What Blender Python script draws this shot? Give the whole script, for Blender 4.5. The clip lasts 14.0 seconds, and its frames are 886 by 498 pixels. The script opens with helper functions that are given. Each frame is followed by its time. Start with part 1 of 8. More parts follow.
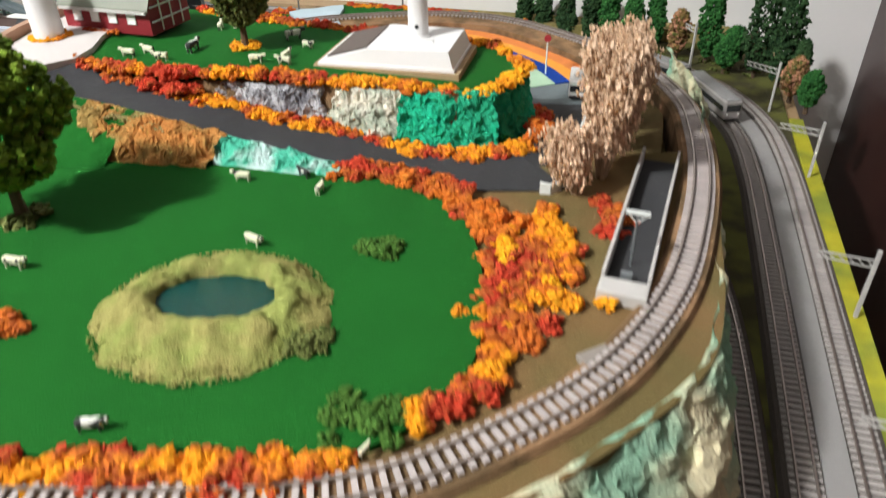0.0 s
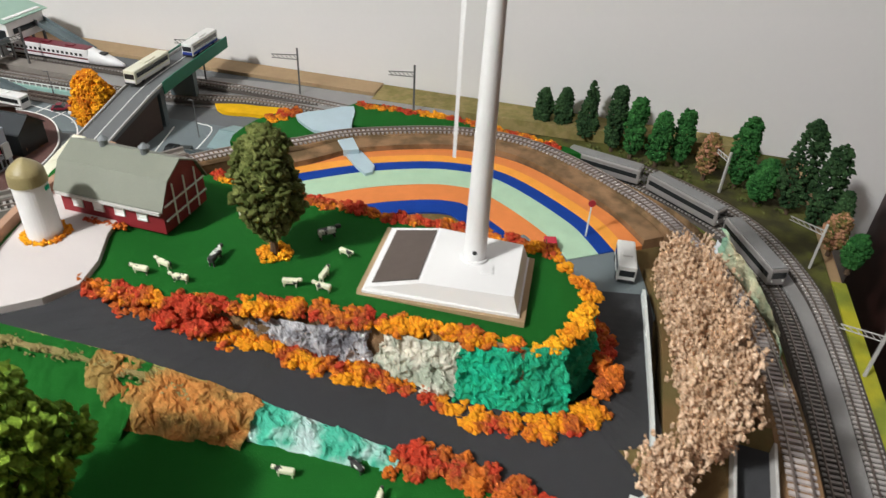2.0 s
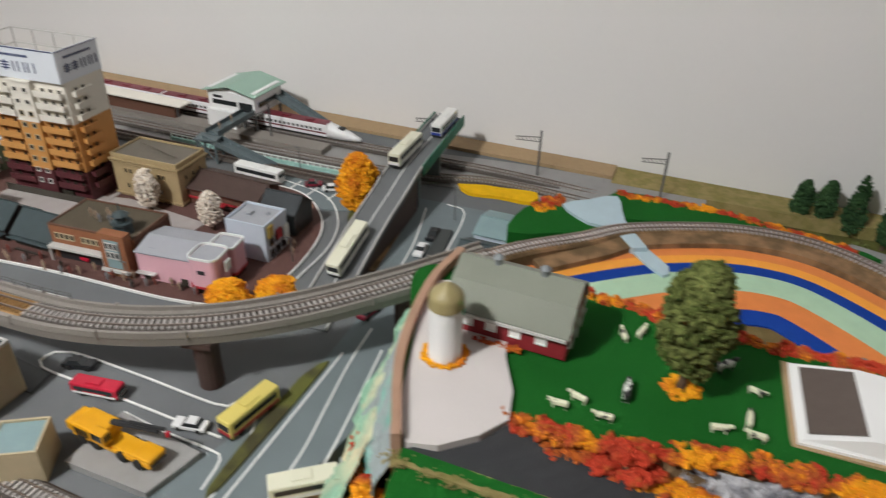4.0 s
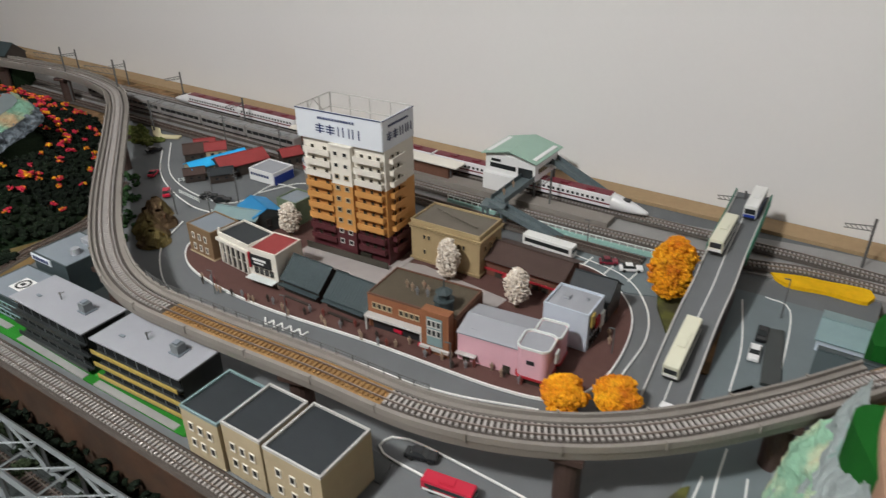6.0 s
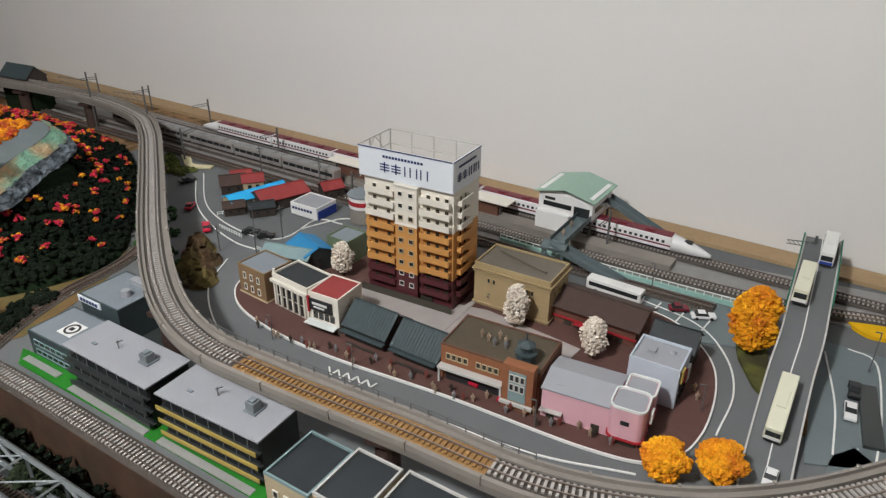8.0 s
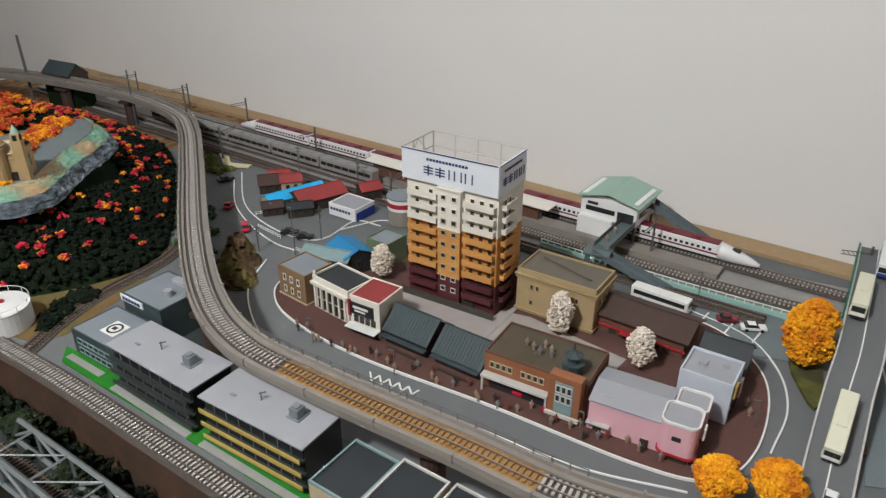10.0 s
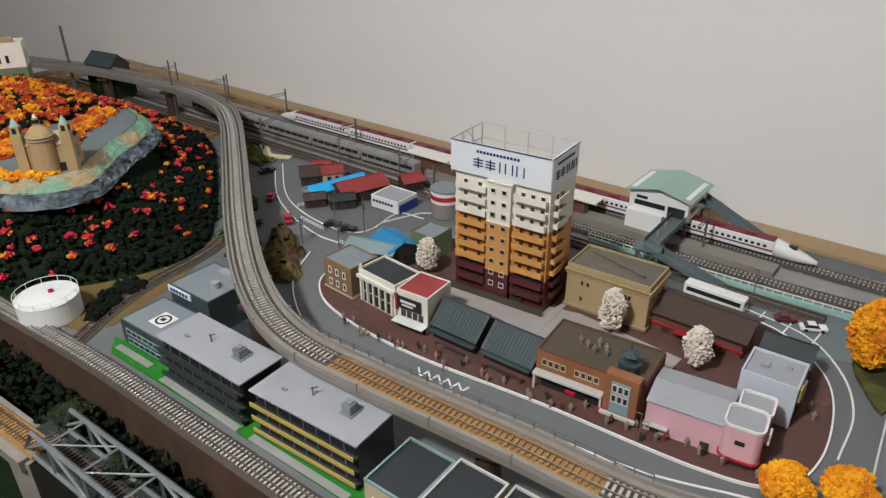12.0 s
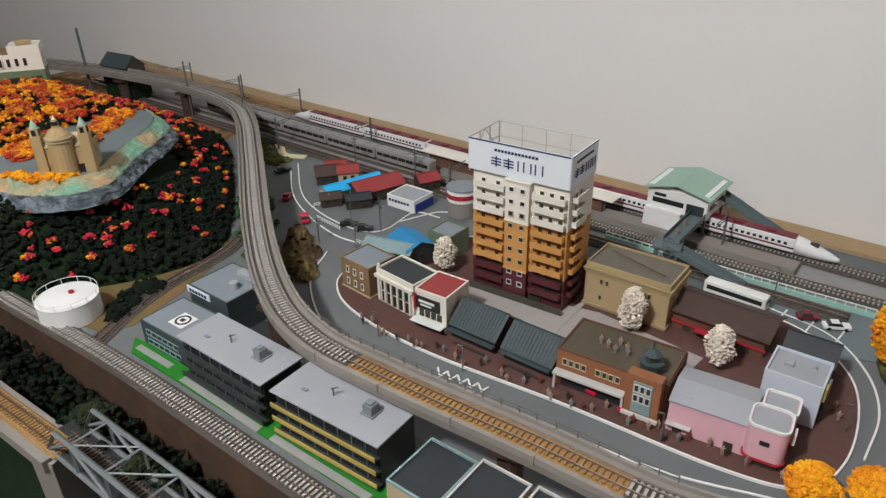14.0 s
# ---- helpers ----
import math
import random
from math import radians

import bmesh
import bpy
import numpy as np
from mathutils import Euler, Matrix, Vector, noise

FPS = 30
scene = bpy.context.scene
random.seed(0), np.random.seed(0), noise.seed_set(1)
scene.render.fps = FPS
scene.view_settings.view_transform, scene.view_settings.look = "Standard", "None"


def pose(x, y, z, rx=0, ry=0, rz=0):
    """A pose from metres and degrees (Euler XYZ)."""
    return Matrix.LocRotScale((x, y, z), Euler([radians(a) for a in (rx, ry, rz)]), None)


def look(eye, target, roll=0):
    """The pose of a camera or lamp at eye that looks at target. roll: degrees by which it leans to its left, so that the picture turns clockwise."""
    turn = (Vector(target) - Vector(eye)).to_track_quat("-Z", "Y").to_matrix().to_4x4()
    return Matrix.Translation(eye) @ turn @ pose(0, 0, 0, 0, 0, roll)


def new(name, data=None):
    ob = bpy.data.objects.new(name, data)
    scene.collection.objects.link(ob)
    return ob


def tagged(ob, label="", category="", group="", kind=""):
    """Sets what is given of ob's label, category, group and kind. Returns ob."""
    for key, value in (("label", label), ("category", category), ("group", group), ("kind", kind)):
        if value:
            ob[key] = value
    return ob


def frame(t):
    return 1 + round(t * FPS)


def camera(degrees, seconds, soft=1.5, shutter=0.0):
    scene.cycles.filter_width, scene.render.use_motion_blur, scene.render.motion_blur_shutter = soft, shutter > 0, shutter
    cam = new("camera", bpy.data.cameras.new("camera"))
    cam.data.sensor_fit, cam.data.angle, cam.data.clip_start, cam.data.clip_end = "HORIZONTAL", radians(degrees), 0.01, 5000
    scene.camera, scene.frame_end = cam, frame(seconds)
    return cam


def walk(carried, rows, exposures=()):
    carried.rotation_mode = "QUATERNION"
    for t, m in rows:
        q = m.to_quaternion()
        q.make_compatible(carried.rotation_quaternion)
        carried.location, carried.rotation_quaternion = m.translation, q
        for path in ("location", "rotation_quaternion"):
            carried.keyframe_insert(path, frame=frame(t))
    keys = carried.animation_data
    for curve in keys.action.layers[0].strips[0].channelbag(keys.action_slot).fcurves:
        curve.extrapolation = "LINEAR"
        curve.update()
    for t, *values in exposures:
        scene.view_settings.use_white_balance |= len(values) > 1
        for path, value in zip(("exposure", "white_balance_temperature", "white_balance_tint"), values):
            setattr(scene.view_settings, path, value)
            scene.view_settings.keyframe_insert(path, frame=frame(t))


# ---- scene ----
cam = camera(64.6, 14.0, soft=1.3, shutter=0.5)
PATH = [
    (0.0, (0.1049, -0.0079, 0.2886), (0.0931, 0.1587, 0.1787), -1.0),
    (0.5, (0.0798, 0.0422, 0.3402), (0.0773, 0.2073, 0.2274), 2.2),
    (1.0, (0.0759, 0.095, 0.3739), (0.0739, 0.2583, 0.2584), 5.0),
    (1.5, (0.054, 0.1244, 0.3899), (0.0499, 0.2875, 0.2743), 2.3),
    (2.0, (0.0304, 0.1389, 0.4074), (0.0302, 0.3025, 0.2923), 3.3),
    (2.5, (-0.0046, 0.1541, 0.4181), (-0.0104, 0.318, 0.3036), 1.8),
    (3.0, (-0.0644, 0.1637, 0.4324), (-0.0726, 0.3287, 0.3198), 2.2),
    (3.5, (-0.128, 0.1686, 0.4406), (-0.1429, 0.3338, 0.3289), 1.4),
    (4.0, (-0.1955, 0.1717, 0.4325), (-0.2183, 0.34, 0.3269), 1.9),
    (4.2, (-0.2218, 0.1728, 0.4314), (-0.2492, 0.3413, 0.3273), 1.3),
    (6.3, (-0.4283, 0.2008, 0.4497), (-0.4934, 0.3643, 0.3547), -0.6),
    (6.5, (-0.4478, 0.2025, 0.4497), (-0.5114, 0.3674, 0.3562), -0.7),
    (7.0, (-0.4768, 0.2013, 0.4543), (-0.5362, 0.3683, 0.3616), 0.0),
    (7.5, (-0.4906, 0.2019, 0.4552), (-0.5511, 0.3687, 0.3628), 0.1),
    (8.0, (-0.5018, 0.2052, 0.4577), (-0.5634, 0.3718, 0.3658), 0.4),
    (10.3, (-0.5323, 0.2139, 0.4572), (-0.603, 0.3766, 0.3648), -0.2),
    (10.5, (-0.5375, 0.215, 0.4567), (-0.61, 0.3768, 0.3641), -0.6),
    (11.0, (-0.5459, 0.2147, 0.4539), (-0.6183, 0.3762, 0.3607), -0.1),
    (11.5, (-0.5513, 0.2115, 0.4547), (-0.6262, 0.3714, 0.3607), -0.4),
    (12.0, (-0.5545, 0.2148, 0.4524), (-0.6293, 0.3745, 0.3582), -0.3),
    (12.5, (-0.5559, 0.2156, 0.4519), (-0.6301, 0.3755, 0.3574), -0.4),
    (13.0, (-0.5599, 0.2172, 0.452), (-0.635, 0.3766, 0.3574), -0.5),
    (13.5, (-0.5613, 0.2164, 0.4525), (-0.6367, 0.3757, 0.3579), -0.3),
    (14.0, (-0.5624, 0.2144, 0.4525), (-0.6401, 0.3725, 0.3578), -1.1),
]
walk(cam, [(t, look(eye, target, roll)) for t, eye, target, roll in PATH],
     exposures=[(0.0, 0.86), (1.0, 0.70), (2.0, 0.48), (3.0, 0.22), (4.0, 0.08), (6.5, 0.01), (14.0, 0.0)])

# ---------------------------------------------------------------- frame of the room
TURN = radians(13.2)          # the back wall runs off at this angle
CT, ST = math.cos(TURN), math.sin(TURN)


def R(u, v, z=0.0):
    """Room coordinates (u along the back wall, v towards it) to the world."""
    return Vector((u * CT + v * ST, -u * ST + v * CT, z))


WALL_V = 1.09
FLOOR_Z, CEIL_Z = -0.78, 1.62

# ---------------------------------------------------------------- light
world = bpy.data.worlds.new("world")
world.use_nodes = True
world.node_tree.nodes["Background"].inputs[0].default_value = (0.55, 0.58, 0.62, 1)
world.node_tree.nodes["Background"].inputs[1].default_value = 0.004
scene.world = world


def globe_lamp(name, place, size, watts, colour):
    data = bpy.data.lights.new(name, "POINT")
    data.shadow_soft_size, data.energy, data.color = size, watts, colour
    ob = new(name, data)
    ob.matrix_world = Matrix.Translation(place)
    return ob


LAMP = Vector((-1.08, -0.36, 1.47))
globe_lamp("ceiling_lamp_light", LAMP, 0.07, 97.0, (0.985, 0.985, 0.965))

# ---------------------------------------------------------------- materials
MATS = {}


def mat(name, colour, rough=0.6, metal=0.0, var=0.12, scale=120.0, bump=0.15, fine=900.0, second=None, spec=0.4, island=0.0, rand=0.0, mixscale=30.0, thr=(0.42, 0.58)):
    """Procedural surface: two scales of colour change and a fine relief."""
    if name in MATS:
        return MATS[name]
    m = bpy.data.materials.new(name)
    m.use_nodes = True
    nt = m.node_tree
    n, l = nt.nodes, nt.links
    b = n["Principled BSDF"]
    b.inputs["Roughness"].default_value = rough
    b.inputs["Metallic"].default_value = metal
    b.inputs["Specular IOR Level"].default_value = spec
    co = n.new("ShaderNodeTexCoord").outputs["Object"]
    geo = n.new("ShaderNodeNewGeometry").outputs["Position"]
    big = n.new("ShaderNodeTexNoise")
    big.inputs["Scale"].default_value, big.inputs["Detail"].default_value = scale, 4
    small = n.new("ShaderNodeTexNoise")
    small.inputs["Scale"].default_value, small.inputs["Detail"].default_value = fine, 3
    l.new(geo, big.inputs["Vector"])
    l.new(geo, small.inputs["Vector"])
    base = n.new("ShaderNodeRGB")
    base.outputs[0].default_value = (*colour, 1)
    col = base.outputs[0]
    if second:
        pat = n.new("ShaderNodeTexNoise")
        pat.inputs["Scale"].default_value, pat.inputs["Detail"].default_value = mixscale, 5
        l.new(geo, pat.inputs["Vector"])
        ramp = n.new("ShaderNodeMapRange")
        ramp.inputs[1].default_value, ramp.inputs[2].default_value = thr
        l.new(pat.outputs[0], ramp.inputs[0])
        mx = n.new("ShaderNodeMix")
        mx.data_type = "RGBA"
        l.new(ramp.outputs[0], mx.inputs[0])
        l.new(col, mx.inputs[6])
        mx.inputs[7].default_value = (*second, 1)
        col = mx.outputs[2]
    hsv = n.new("ShaderNodeHueSaturation")
    l.new(col, hsv.inputs["Color"])
    add = n.new("ShaderNodeMath")
    add.operation = "MULTIPLY_ADD"
    l.new(big.outputs[0], add.inputs[0])
    add.inputs[1].default_value, add.inputs[2].default_value = 2 * var, 1 - var
    add2 = n.new("ShaderNodeMath")
    add2.operation = "MULTIPLY_ADD"
    l.new(small.outputs[0], add2.inputs[0])
    add2.inputs[1].default_value = var
    l.new(add.outputs[0], add2.inputs[2])
    val = add2.outputs[0]
    if island or rand:
        src = n.new("ShaderNodeNewGeometry").outputs["Random Per Island"] if island else n.new("ShaderNodeObjectInfo").outputs["Random"]
        k = n.new("ShaderNodeMath")
        k.operation = "MULTIPLY_ADD"
        l.new(src, k.inputs[0])
        k.inputs[1].default_value = island or rand
        l.new(val, k.inputs[2])
        val = k.outputs[0]
    l.new(val, hsv.inputs["Value"])
    l.new(hsv.outputs[0], b.inputs["Base Color"])
    if bump:
        bp = n.new("ShaderNodeBump")
        bp.inputs["Strength"].default_value, bp.inputs["Distance"].default_value = bump, 0.001
        l.new(small.outputs[0], bp.inputs["Height"])
        l.new(bp.outputs[0], b.inputs["Normal"])
    MATS[name] = m
    return m


def ramp_mat(name, stops, rough=0.85, pscale=38.0, share=0.35, bump=0.4):
    """Foliage of several colours in drifts: noise by place, broken up clump by clump."""
    m = bpy.data.materials.new(name)
    m.use_nodes = True
    nt = m.node_tree
    n, l = nt.nodes, nt.links
    b = n["Principled BSDF"]
    b.inputs["Roughness"].default_value, b.inputs["Specular IOR Level"].default_value = rough, 0.15
    g = n.new("ShaderNodeNewGeometry")
    no = n.new("ShaderNodeTexNoise")
    no.inputs["Scale"].default_value, no.inputs["Detail"].default_value = pscale, 1
    l.new(g.outputs["Position"], no.inputs["Vector"])
    st = n.new("ShaderNodeMapRange")
    st.inputs[1].default_value, st.inputs[2].default_value = 0.36, 0.64
    l.new(no.outputs[0], st.inputs[0])
    mx = n.new("ShaderNodeMix")
    mx.inputs[0].default_value = share
    l.new(st.outputs[0], mx.inputs[2])
    l.new(g.outputs["Random Per Island"], mx.inputs[3])
    cr = n.new("ShaderNodeValToRGB")
    cr.color_ramp.interpolation = "LINEAR"
    for i, (p, c) in enumerate(stops):
        e = cr.color_ramp.elements[i] if i < 2 else cr.color_ramp.elements.new(p)
        e.position, e.color = p, (*c, 1)
    l.new(mx.outputs[0], cr.inputs[0])
    hs = n.new("ShaderNodeHueSaturation")
    l.new(cr.outputs[0], hs.inputs["Color"])
    f = n.new("ShaderNodeTexNoise")
    f.inputs["Scale"].default_value = 700
    l.new(g.outputs["Position"], f.inputs["Vector"])
    k = n.new("ShaderNodeMath")
    k.operation = "MULTIPLY_ADD"
    l.new(f.outputs[0], k.inputs[0])
    k.inputs[1].default_value, k.inputs[2].default_value = 1.0, 0.5
    l.new(k.outputs[0], hs.inputs["Value"])
    l.new(hs.outputs[0], b.inputs["Base Color"])
    bp = n.new("ShaderNodeBump")
    bp.inputs["Strength"].default_value, bp.inputs["Distance"].default_value = bump, 0.001
    l.new(f.outputs[0], bp.inputs["Height"])
    l.new(bp.outputs[0], b.inputs["Normal"])
    MATS[name] = m
    return m


def glass_mat(name, colour, rough=0.08):
    m = bpy.data.materials.new(name)
    m.use_nodes = True
    b = m.node_tree.nodes["Principled BSDF"]
    b.inputs["Base Color"].default_value = (*colour, 1)
    b.inputs["Roughness"].default_value = rough
    b.inputs["Specular IOR Level"].default_value = 0.7
    MATS[name] = m
    return m


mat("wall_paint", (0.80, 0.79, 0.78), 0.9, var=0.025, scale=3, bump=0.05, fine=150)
# Unseen ceiling, back walls and floor: darkened to cut bounce and deepen shadows.
mat("unseen_ceiling_dim", (0.24, 0.24, 0.235), 0.9, var=0.02, scale=3, bump=0.03)
mat("unseen_wall_dim", (0.20, 0.18, 0.16), 0.9, var=0.04, scale=3, bump=0.05, fine=150)
mat("floor_boards", (0.12, 0.08, 0.055), 0.5, var=0.2, scale=6)
mat("dark_wood", (0.035, 0.012, 0.010), 0.35, var=0.25, scale=9, bump=0.1, fine=80)
mat("plywood", (0.42, 0.28, 0.15), 0.7, var=0.15, scale=15, fine=300)
mat("meadow", (0.009, 0.098, 0.013), 0.9, var=0.12, scale=25, bump=0.5, fine=1600, spec=0.1)
mat("grass_lawn", (0.022, 0.18, 0.02), 0.9, var=0.12, scale=40, bump=0.5, fine=1500, spec=0.1)
mat("olive_grass", (0.105, 0.11, 0.03), 0.95, var=0.25, scale=60, bump=0.6, fine=1200, second=(0.055, 0.05, 0.025), mixscale=25, spec=0.1)
mat("yellow_grass", (0.40, 0.38, 0.03), 0.95, var=0.25, scale=60, bump=0.6, fine=1200, second=(0.22, 0.26, 0.04), mixscale=18, spec=0.1)
mat("flower_yellow", (0.70, 0.40, 0.01), 0.95, var=0.25, scale=90, bump=0.7, fine=900, spec=0.1)
mat("straw", (0.27, 0.25, 0.085), 0.95, var=0.3, scale=150, bump=1.0, fine=1100, second=(0.22, 0.25, 0.07), mixscale=45, spec=0.1)
mat("straw_verge", (0.29, 0.23, 0.10), 0.95, var=0.3, scale=150, bump=1.0, fine=1100, second=(0.22, 0.19, 0.07), mixscale=60, spec=0.1)
mat("earth", (0.165, 0.105, 0.045), 0.95, var=0.2, scale=50, bump=0.5, fine=1400, second=(0.13, 0.10, 0.04), mixscale=20, spec=0.1)
mat("brown_bank", (0.25, 0.15, 0.08), 0.95, var=0.25, scale=60, bump=0.6, fine=1000, second=(0.13, 0.085, 0.045), mixscale=40, spec=0.1)
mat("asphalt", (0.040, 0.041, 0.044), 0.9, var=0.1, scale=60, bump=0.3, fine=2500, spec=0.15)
mat("town_road", (0.135, 0.143, 0.148), 0.85, var=0.08, scale=25, bump=0.15, fine=2000, spec=0.2)
mat("blue_road", (0.15, 0.18, 0.19), 0.85, var=0.1, scale=30, bump=0.15, fine=2000, spec=0.2)
mat("line_white", (0.78, 0.78, 0.76), 0.8, var=0.06)
mat("brick_pave", (0.095, 0.045, 0.038), 0.85, var=0.15, scale=150, bump=0.3, fine=2500)
mat("stone_pave", (0.34, 0.31, 0.30), 0.85, var=0.1, scale=80)
mat("concrete", (0.235, 0.213, 0.192), 0.85, var=0.1, scale=40, bump=0.2, fine=1500)
mat("concrete_light", (0.52, 0.51, 0.49), 0.85, var=0.08, scale=40)
mat("path_grey", (0.27, 0.265, 0.26), 0.85, var=0.12, scale=60, bump=0.2, fine=1500)
mat("yard_white", (0.60, 0.56, 0.545), 0.7, var=0.06, scale=25, bump=0.08)
mat("yard_wall_tan", (0.36, 0.22, 0.15), 0.9, var=0.2, scale=60, bump=0.4, fine=1000)
mat("yard_rock", (0.27, 0.31, 0.31), 0.9, var=0.25, scale=70, bump=0.9, fine=450, second=(0.14, 0.42, 0.33), mixscale=16, thr=(0.52, 0.62), spec=0.15)
mat("olive_rock", (0.15, 0.12, 0.045), 0.95, var=0.3, scale=60, bump=0.9, fine=600, second=(0.07, 0.045, 0.025), mixscale=22, spec=0.1)
mat("pale_path", (0.62, 0.56, 0.36), 0.9, var=0.1, scale=60)
mat("wall_brown", (0.070, 0.040, 0.026), 0.95, var=0.3, scale=40, bump=0.6, fine=900, second=(0.055, 0.036, 0.026), mixscale=25, spec=0.1)
mat("ballast", (0.090, 0.078, 0.070), 0.95, var=0.35, scale=700, bump=0.9, fine=2600, spec=0.15)
mat("ballast_brown", (0.34, 0.20, 0.085), 0.95, var=0.3, scale=700, bump=0.9, fine=2600, spec=0.15)
mat("sleeper_brown", (0.085, 0.06, 0.05), 0.8, var=0.2, rand=0.3)
mat("sleeper_pale", (0.40, 0.36, 0.35), 0.7, var=0.15, rand=0.2)
mat("sleeper_grey", (0.36, 0.335, 0.32), 0.8, var=0.15, rand=0.2)
mat("rail_steel", (0.36, 0.31, 0.28), 0.35, metal=0.9, var=0.1)
mat("plaster_white", (0.83, 0.83, 0.83), 0.55, var=0.03, scale=30, bump=0.05)
mat("cream_rock", (0.60, 0.54, 0.36), 0.95, var=0.25, scale=70, bump=1.0, fine=500, second=(0.24, 0.42, 0.30), mixscale=14, spec=0.1)
mat("grey_rock", (0.45, 0.45, 0.47), 0.9, var=0.35, scale=110, bump=1.0, fine=500, second=(0.17, 0.17, 0.19), mixscale=70, spec=0.15)
mat("white_rock", (0.62, 0.59, 0.50), 0.9, var=0.3, scale=110, bump=1.0, fine=500, second=(0.36, 0.40, 0.32), mixscale=60, spec=0.15)
mat("green_rock", (0.006, 0.35, 0.20), 0.75, var=0.35, scale=60, bump=1.0, fine=300, second=(0.01, 0.27, 0.14), mixscale=22, spec=0.3)
mat("teal_rock", (0.45, 0.58, 0.56), 0.85, var=0.3, scale=90, bump=1.0, fine=400, second=(0.06, 0.38, 0.26), mixscale=40, spec=0.2)
mat("orange_rock", (0.40, 0.165, 0.045), 0.9, var=0.35, scale=90, bump=1.0, fine=500, second=(0.26, 0.17, 0.055), mixscale=34, spec=0.1)
mat("slate_rock", (0.15, 0.18, 0.21), 0.9, var=0.3, scale=90, bump=1.0, fine=500, second=(0.06, 0.075, 0.09), mixscale=50)
mat("snow_rock", (0.72, 0.75, 0.78), 0.8, var=0.2, scale=60, bump=0.9, fine=400)
mat("band_salmon", (0.72, 0.235, 0.07), 0.95, var=0.1, scale=90, bump=0.5, fine=1300, spec=0.1)
mat("band_orange", (0.85, 0.36, 0.06), 0.95, var=0.1, scale=90, bump=0.5, fine=1300, spec=0.1)
mat("band_blue", (0.008, 0.045, 0.27), 0.95, var=0.15, scale=90, bump=0.5, fine=1300, spec=0.1)
mat("band_mint", (0.43, 0.62, 0.44), 0.95, var=0.12, scale=60, bump=0.5, fine=1300, spec=0.1)
mat("stream_blue", (0.42, 0.54, 0.60), 0.6, var=0.1, scale=60)
mat("barn_red", (0.22, 0.016, 0.022), 0.6, var=0.15, scale=60)
mat("barn_roof", (0.19, 0.205, 0.165), 0.45, var=0.12, scale=40, bump=0.1)
mat("silo_cap", (0.30, 0.25, 0.12), 0.4, var=0.15, scale=60)
mat("brown_panel", (0.085, 0.065, 0.055), 0.7, var=0.15)
mat("board_brown", (0.36, 0.25, 0.14), 0.8, var=0.15)
mat("bark", (0.10, 0.065, 0.04), 0.95, var=0.25, scale=200, bump=0.8)
mat("bark_pale", (0.38, 0.27, 0.18), 0.95, var=0.25, scale=200, bump=0.8)
mat("steel_grey", (0.20, 0.22, 0.23), 0.45, metal=0.3, var=0.1)
mat("mast_grey", (0.11, 0.11, 0.11), 0.5, var=0.1)
mat("dark_plastic", (0.02, 0.021, 0.023), 0.5, var=0.2)
mat("tyre", (0.015, 0.015, 0.015), 0.8)
mat("hotel_white", (0.80, 0.76, 0.68), 0.6, var=0.04, scale=60)
mat("hotel_orange", (0.58, 0.285, 0.085), 0.6, var=0.06, scale=60)
mat("hotel_maroon", (0.085, 0.020, 0.025), 0.55, var=0.08, scale=60)
mat("sign_white", (0.80, 0.84, 0.90), 0.35, var=0.02)
mat("sign_navy", (0.01, 0.025, 0.12), 0.5)
mat("tan_stone", (0.36, 0.27, 0.145), 0.75, var=0.08, scale=80)
mat("tan_roof", (0.12, 0.105, 0.085), 0.9, var=0.12, scale=80)
mat("brick_orange", (0.25, 0.098, 0.045), 0.8, var=0.15, scale=250, bump=0.3)
mat("brick_brown", (0.12, 0.055, 0.035), 0.8, var=0.15, scale=250, bump=0.3)
mat("brick_tan", (0.22, 0.14, 0.075), 0.8, var=0.15, scale=250, bump=0.3)
mat("roof_olive", (0.075, 0.06, 0.04), 0.9, var=0.15, scale=80)
mat("tile_dark", (0.038, 0.055, 0.060), 0.6, var=0.15, scale=90)
mat("tile_brown", (0.055, 0.032, 0.026), 0.65, var=0.15, scale=90)
mat("tile_black", (0.022, 0.027, 0.031), 0.55, var=0.15, scale=90)
mat("tile_red", (0.26, 0.035, 0.035), 0.65, var=0.15, scale=90)
mat("tile_blue", (0.02, 0.20, 0.42), 0.6, var=0.12, scale=90)
mat("tile_sky", (0.02, 0.42, 0.80), 0.6, var=0.1, scale=90)
mat("tile_teal", (0.20, 0.29, 0.30), 0.6, var=0.12, scale=90)
mat("tile_green", (0.13, 0.17, 0.10), 0.7, var=0.12, scale=90)
mat("tile_mint", (0.31, 0.46, 0.38), 0.6, var=0.06, scale=60)
mat("roof_grey", (0.32, 0.33, 0.36), 0.7, var=0.06, scale=50)
mat("roof_slate", (0.20, 0.23, 0.26), 0.7, var=0.08, scale=50)
mat("wood_dark", (0.04, 0.03, 0.025), 0.7, var=0.2)
mat("shop_red", (0.36, 0.02, 0.03), 0.55, var=0.1)
mat("pink", (0.70, 0.41, 0.47), 0.6, var=0.04, scale=60)
mat("pale_blue", (0.52, 0.58, 0.66), 0.6, var=0.05, scale=60)
mat("office_yellow", (0.42, 0.31, 0.08), 0.6, var=0.1)
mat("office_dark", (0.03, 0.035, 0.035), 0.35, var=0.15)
mat("beige_wall", (0.46, 0.38, 0.25), 0.75, var=0.1)
mat("church_sand", (0.40, 0.28, 0.14), 0.8, var=0.12, scale=70)
mat("footbridge", (0.105, 0.135, 0.145), 0.55, var=0.1)
mat("overpass_green", (0.008, 0.15, 0.09), 0.6, var=0.1)
mat("fence_white", (0.72, 0.76, 0.74), 0.6)
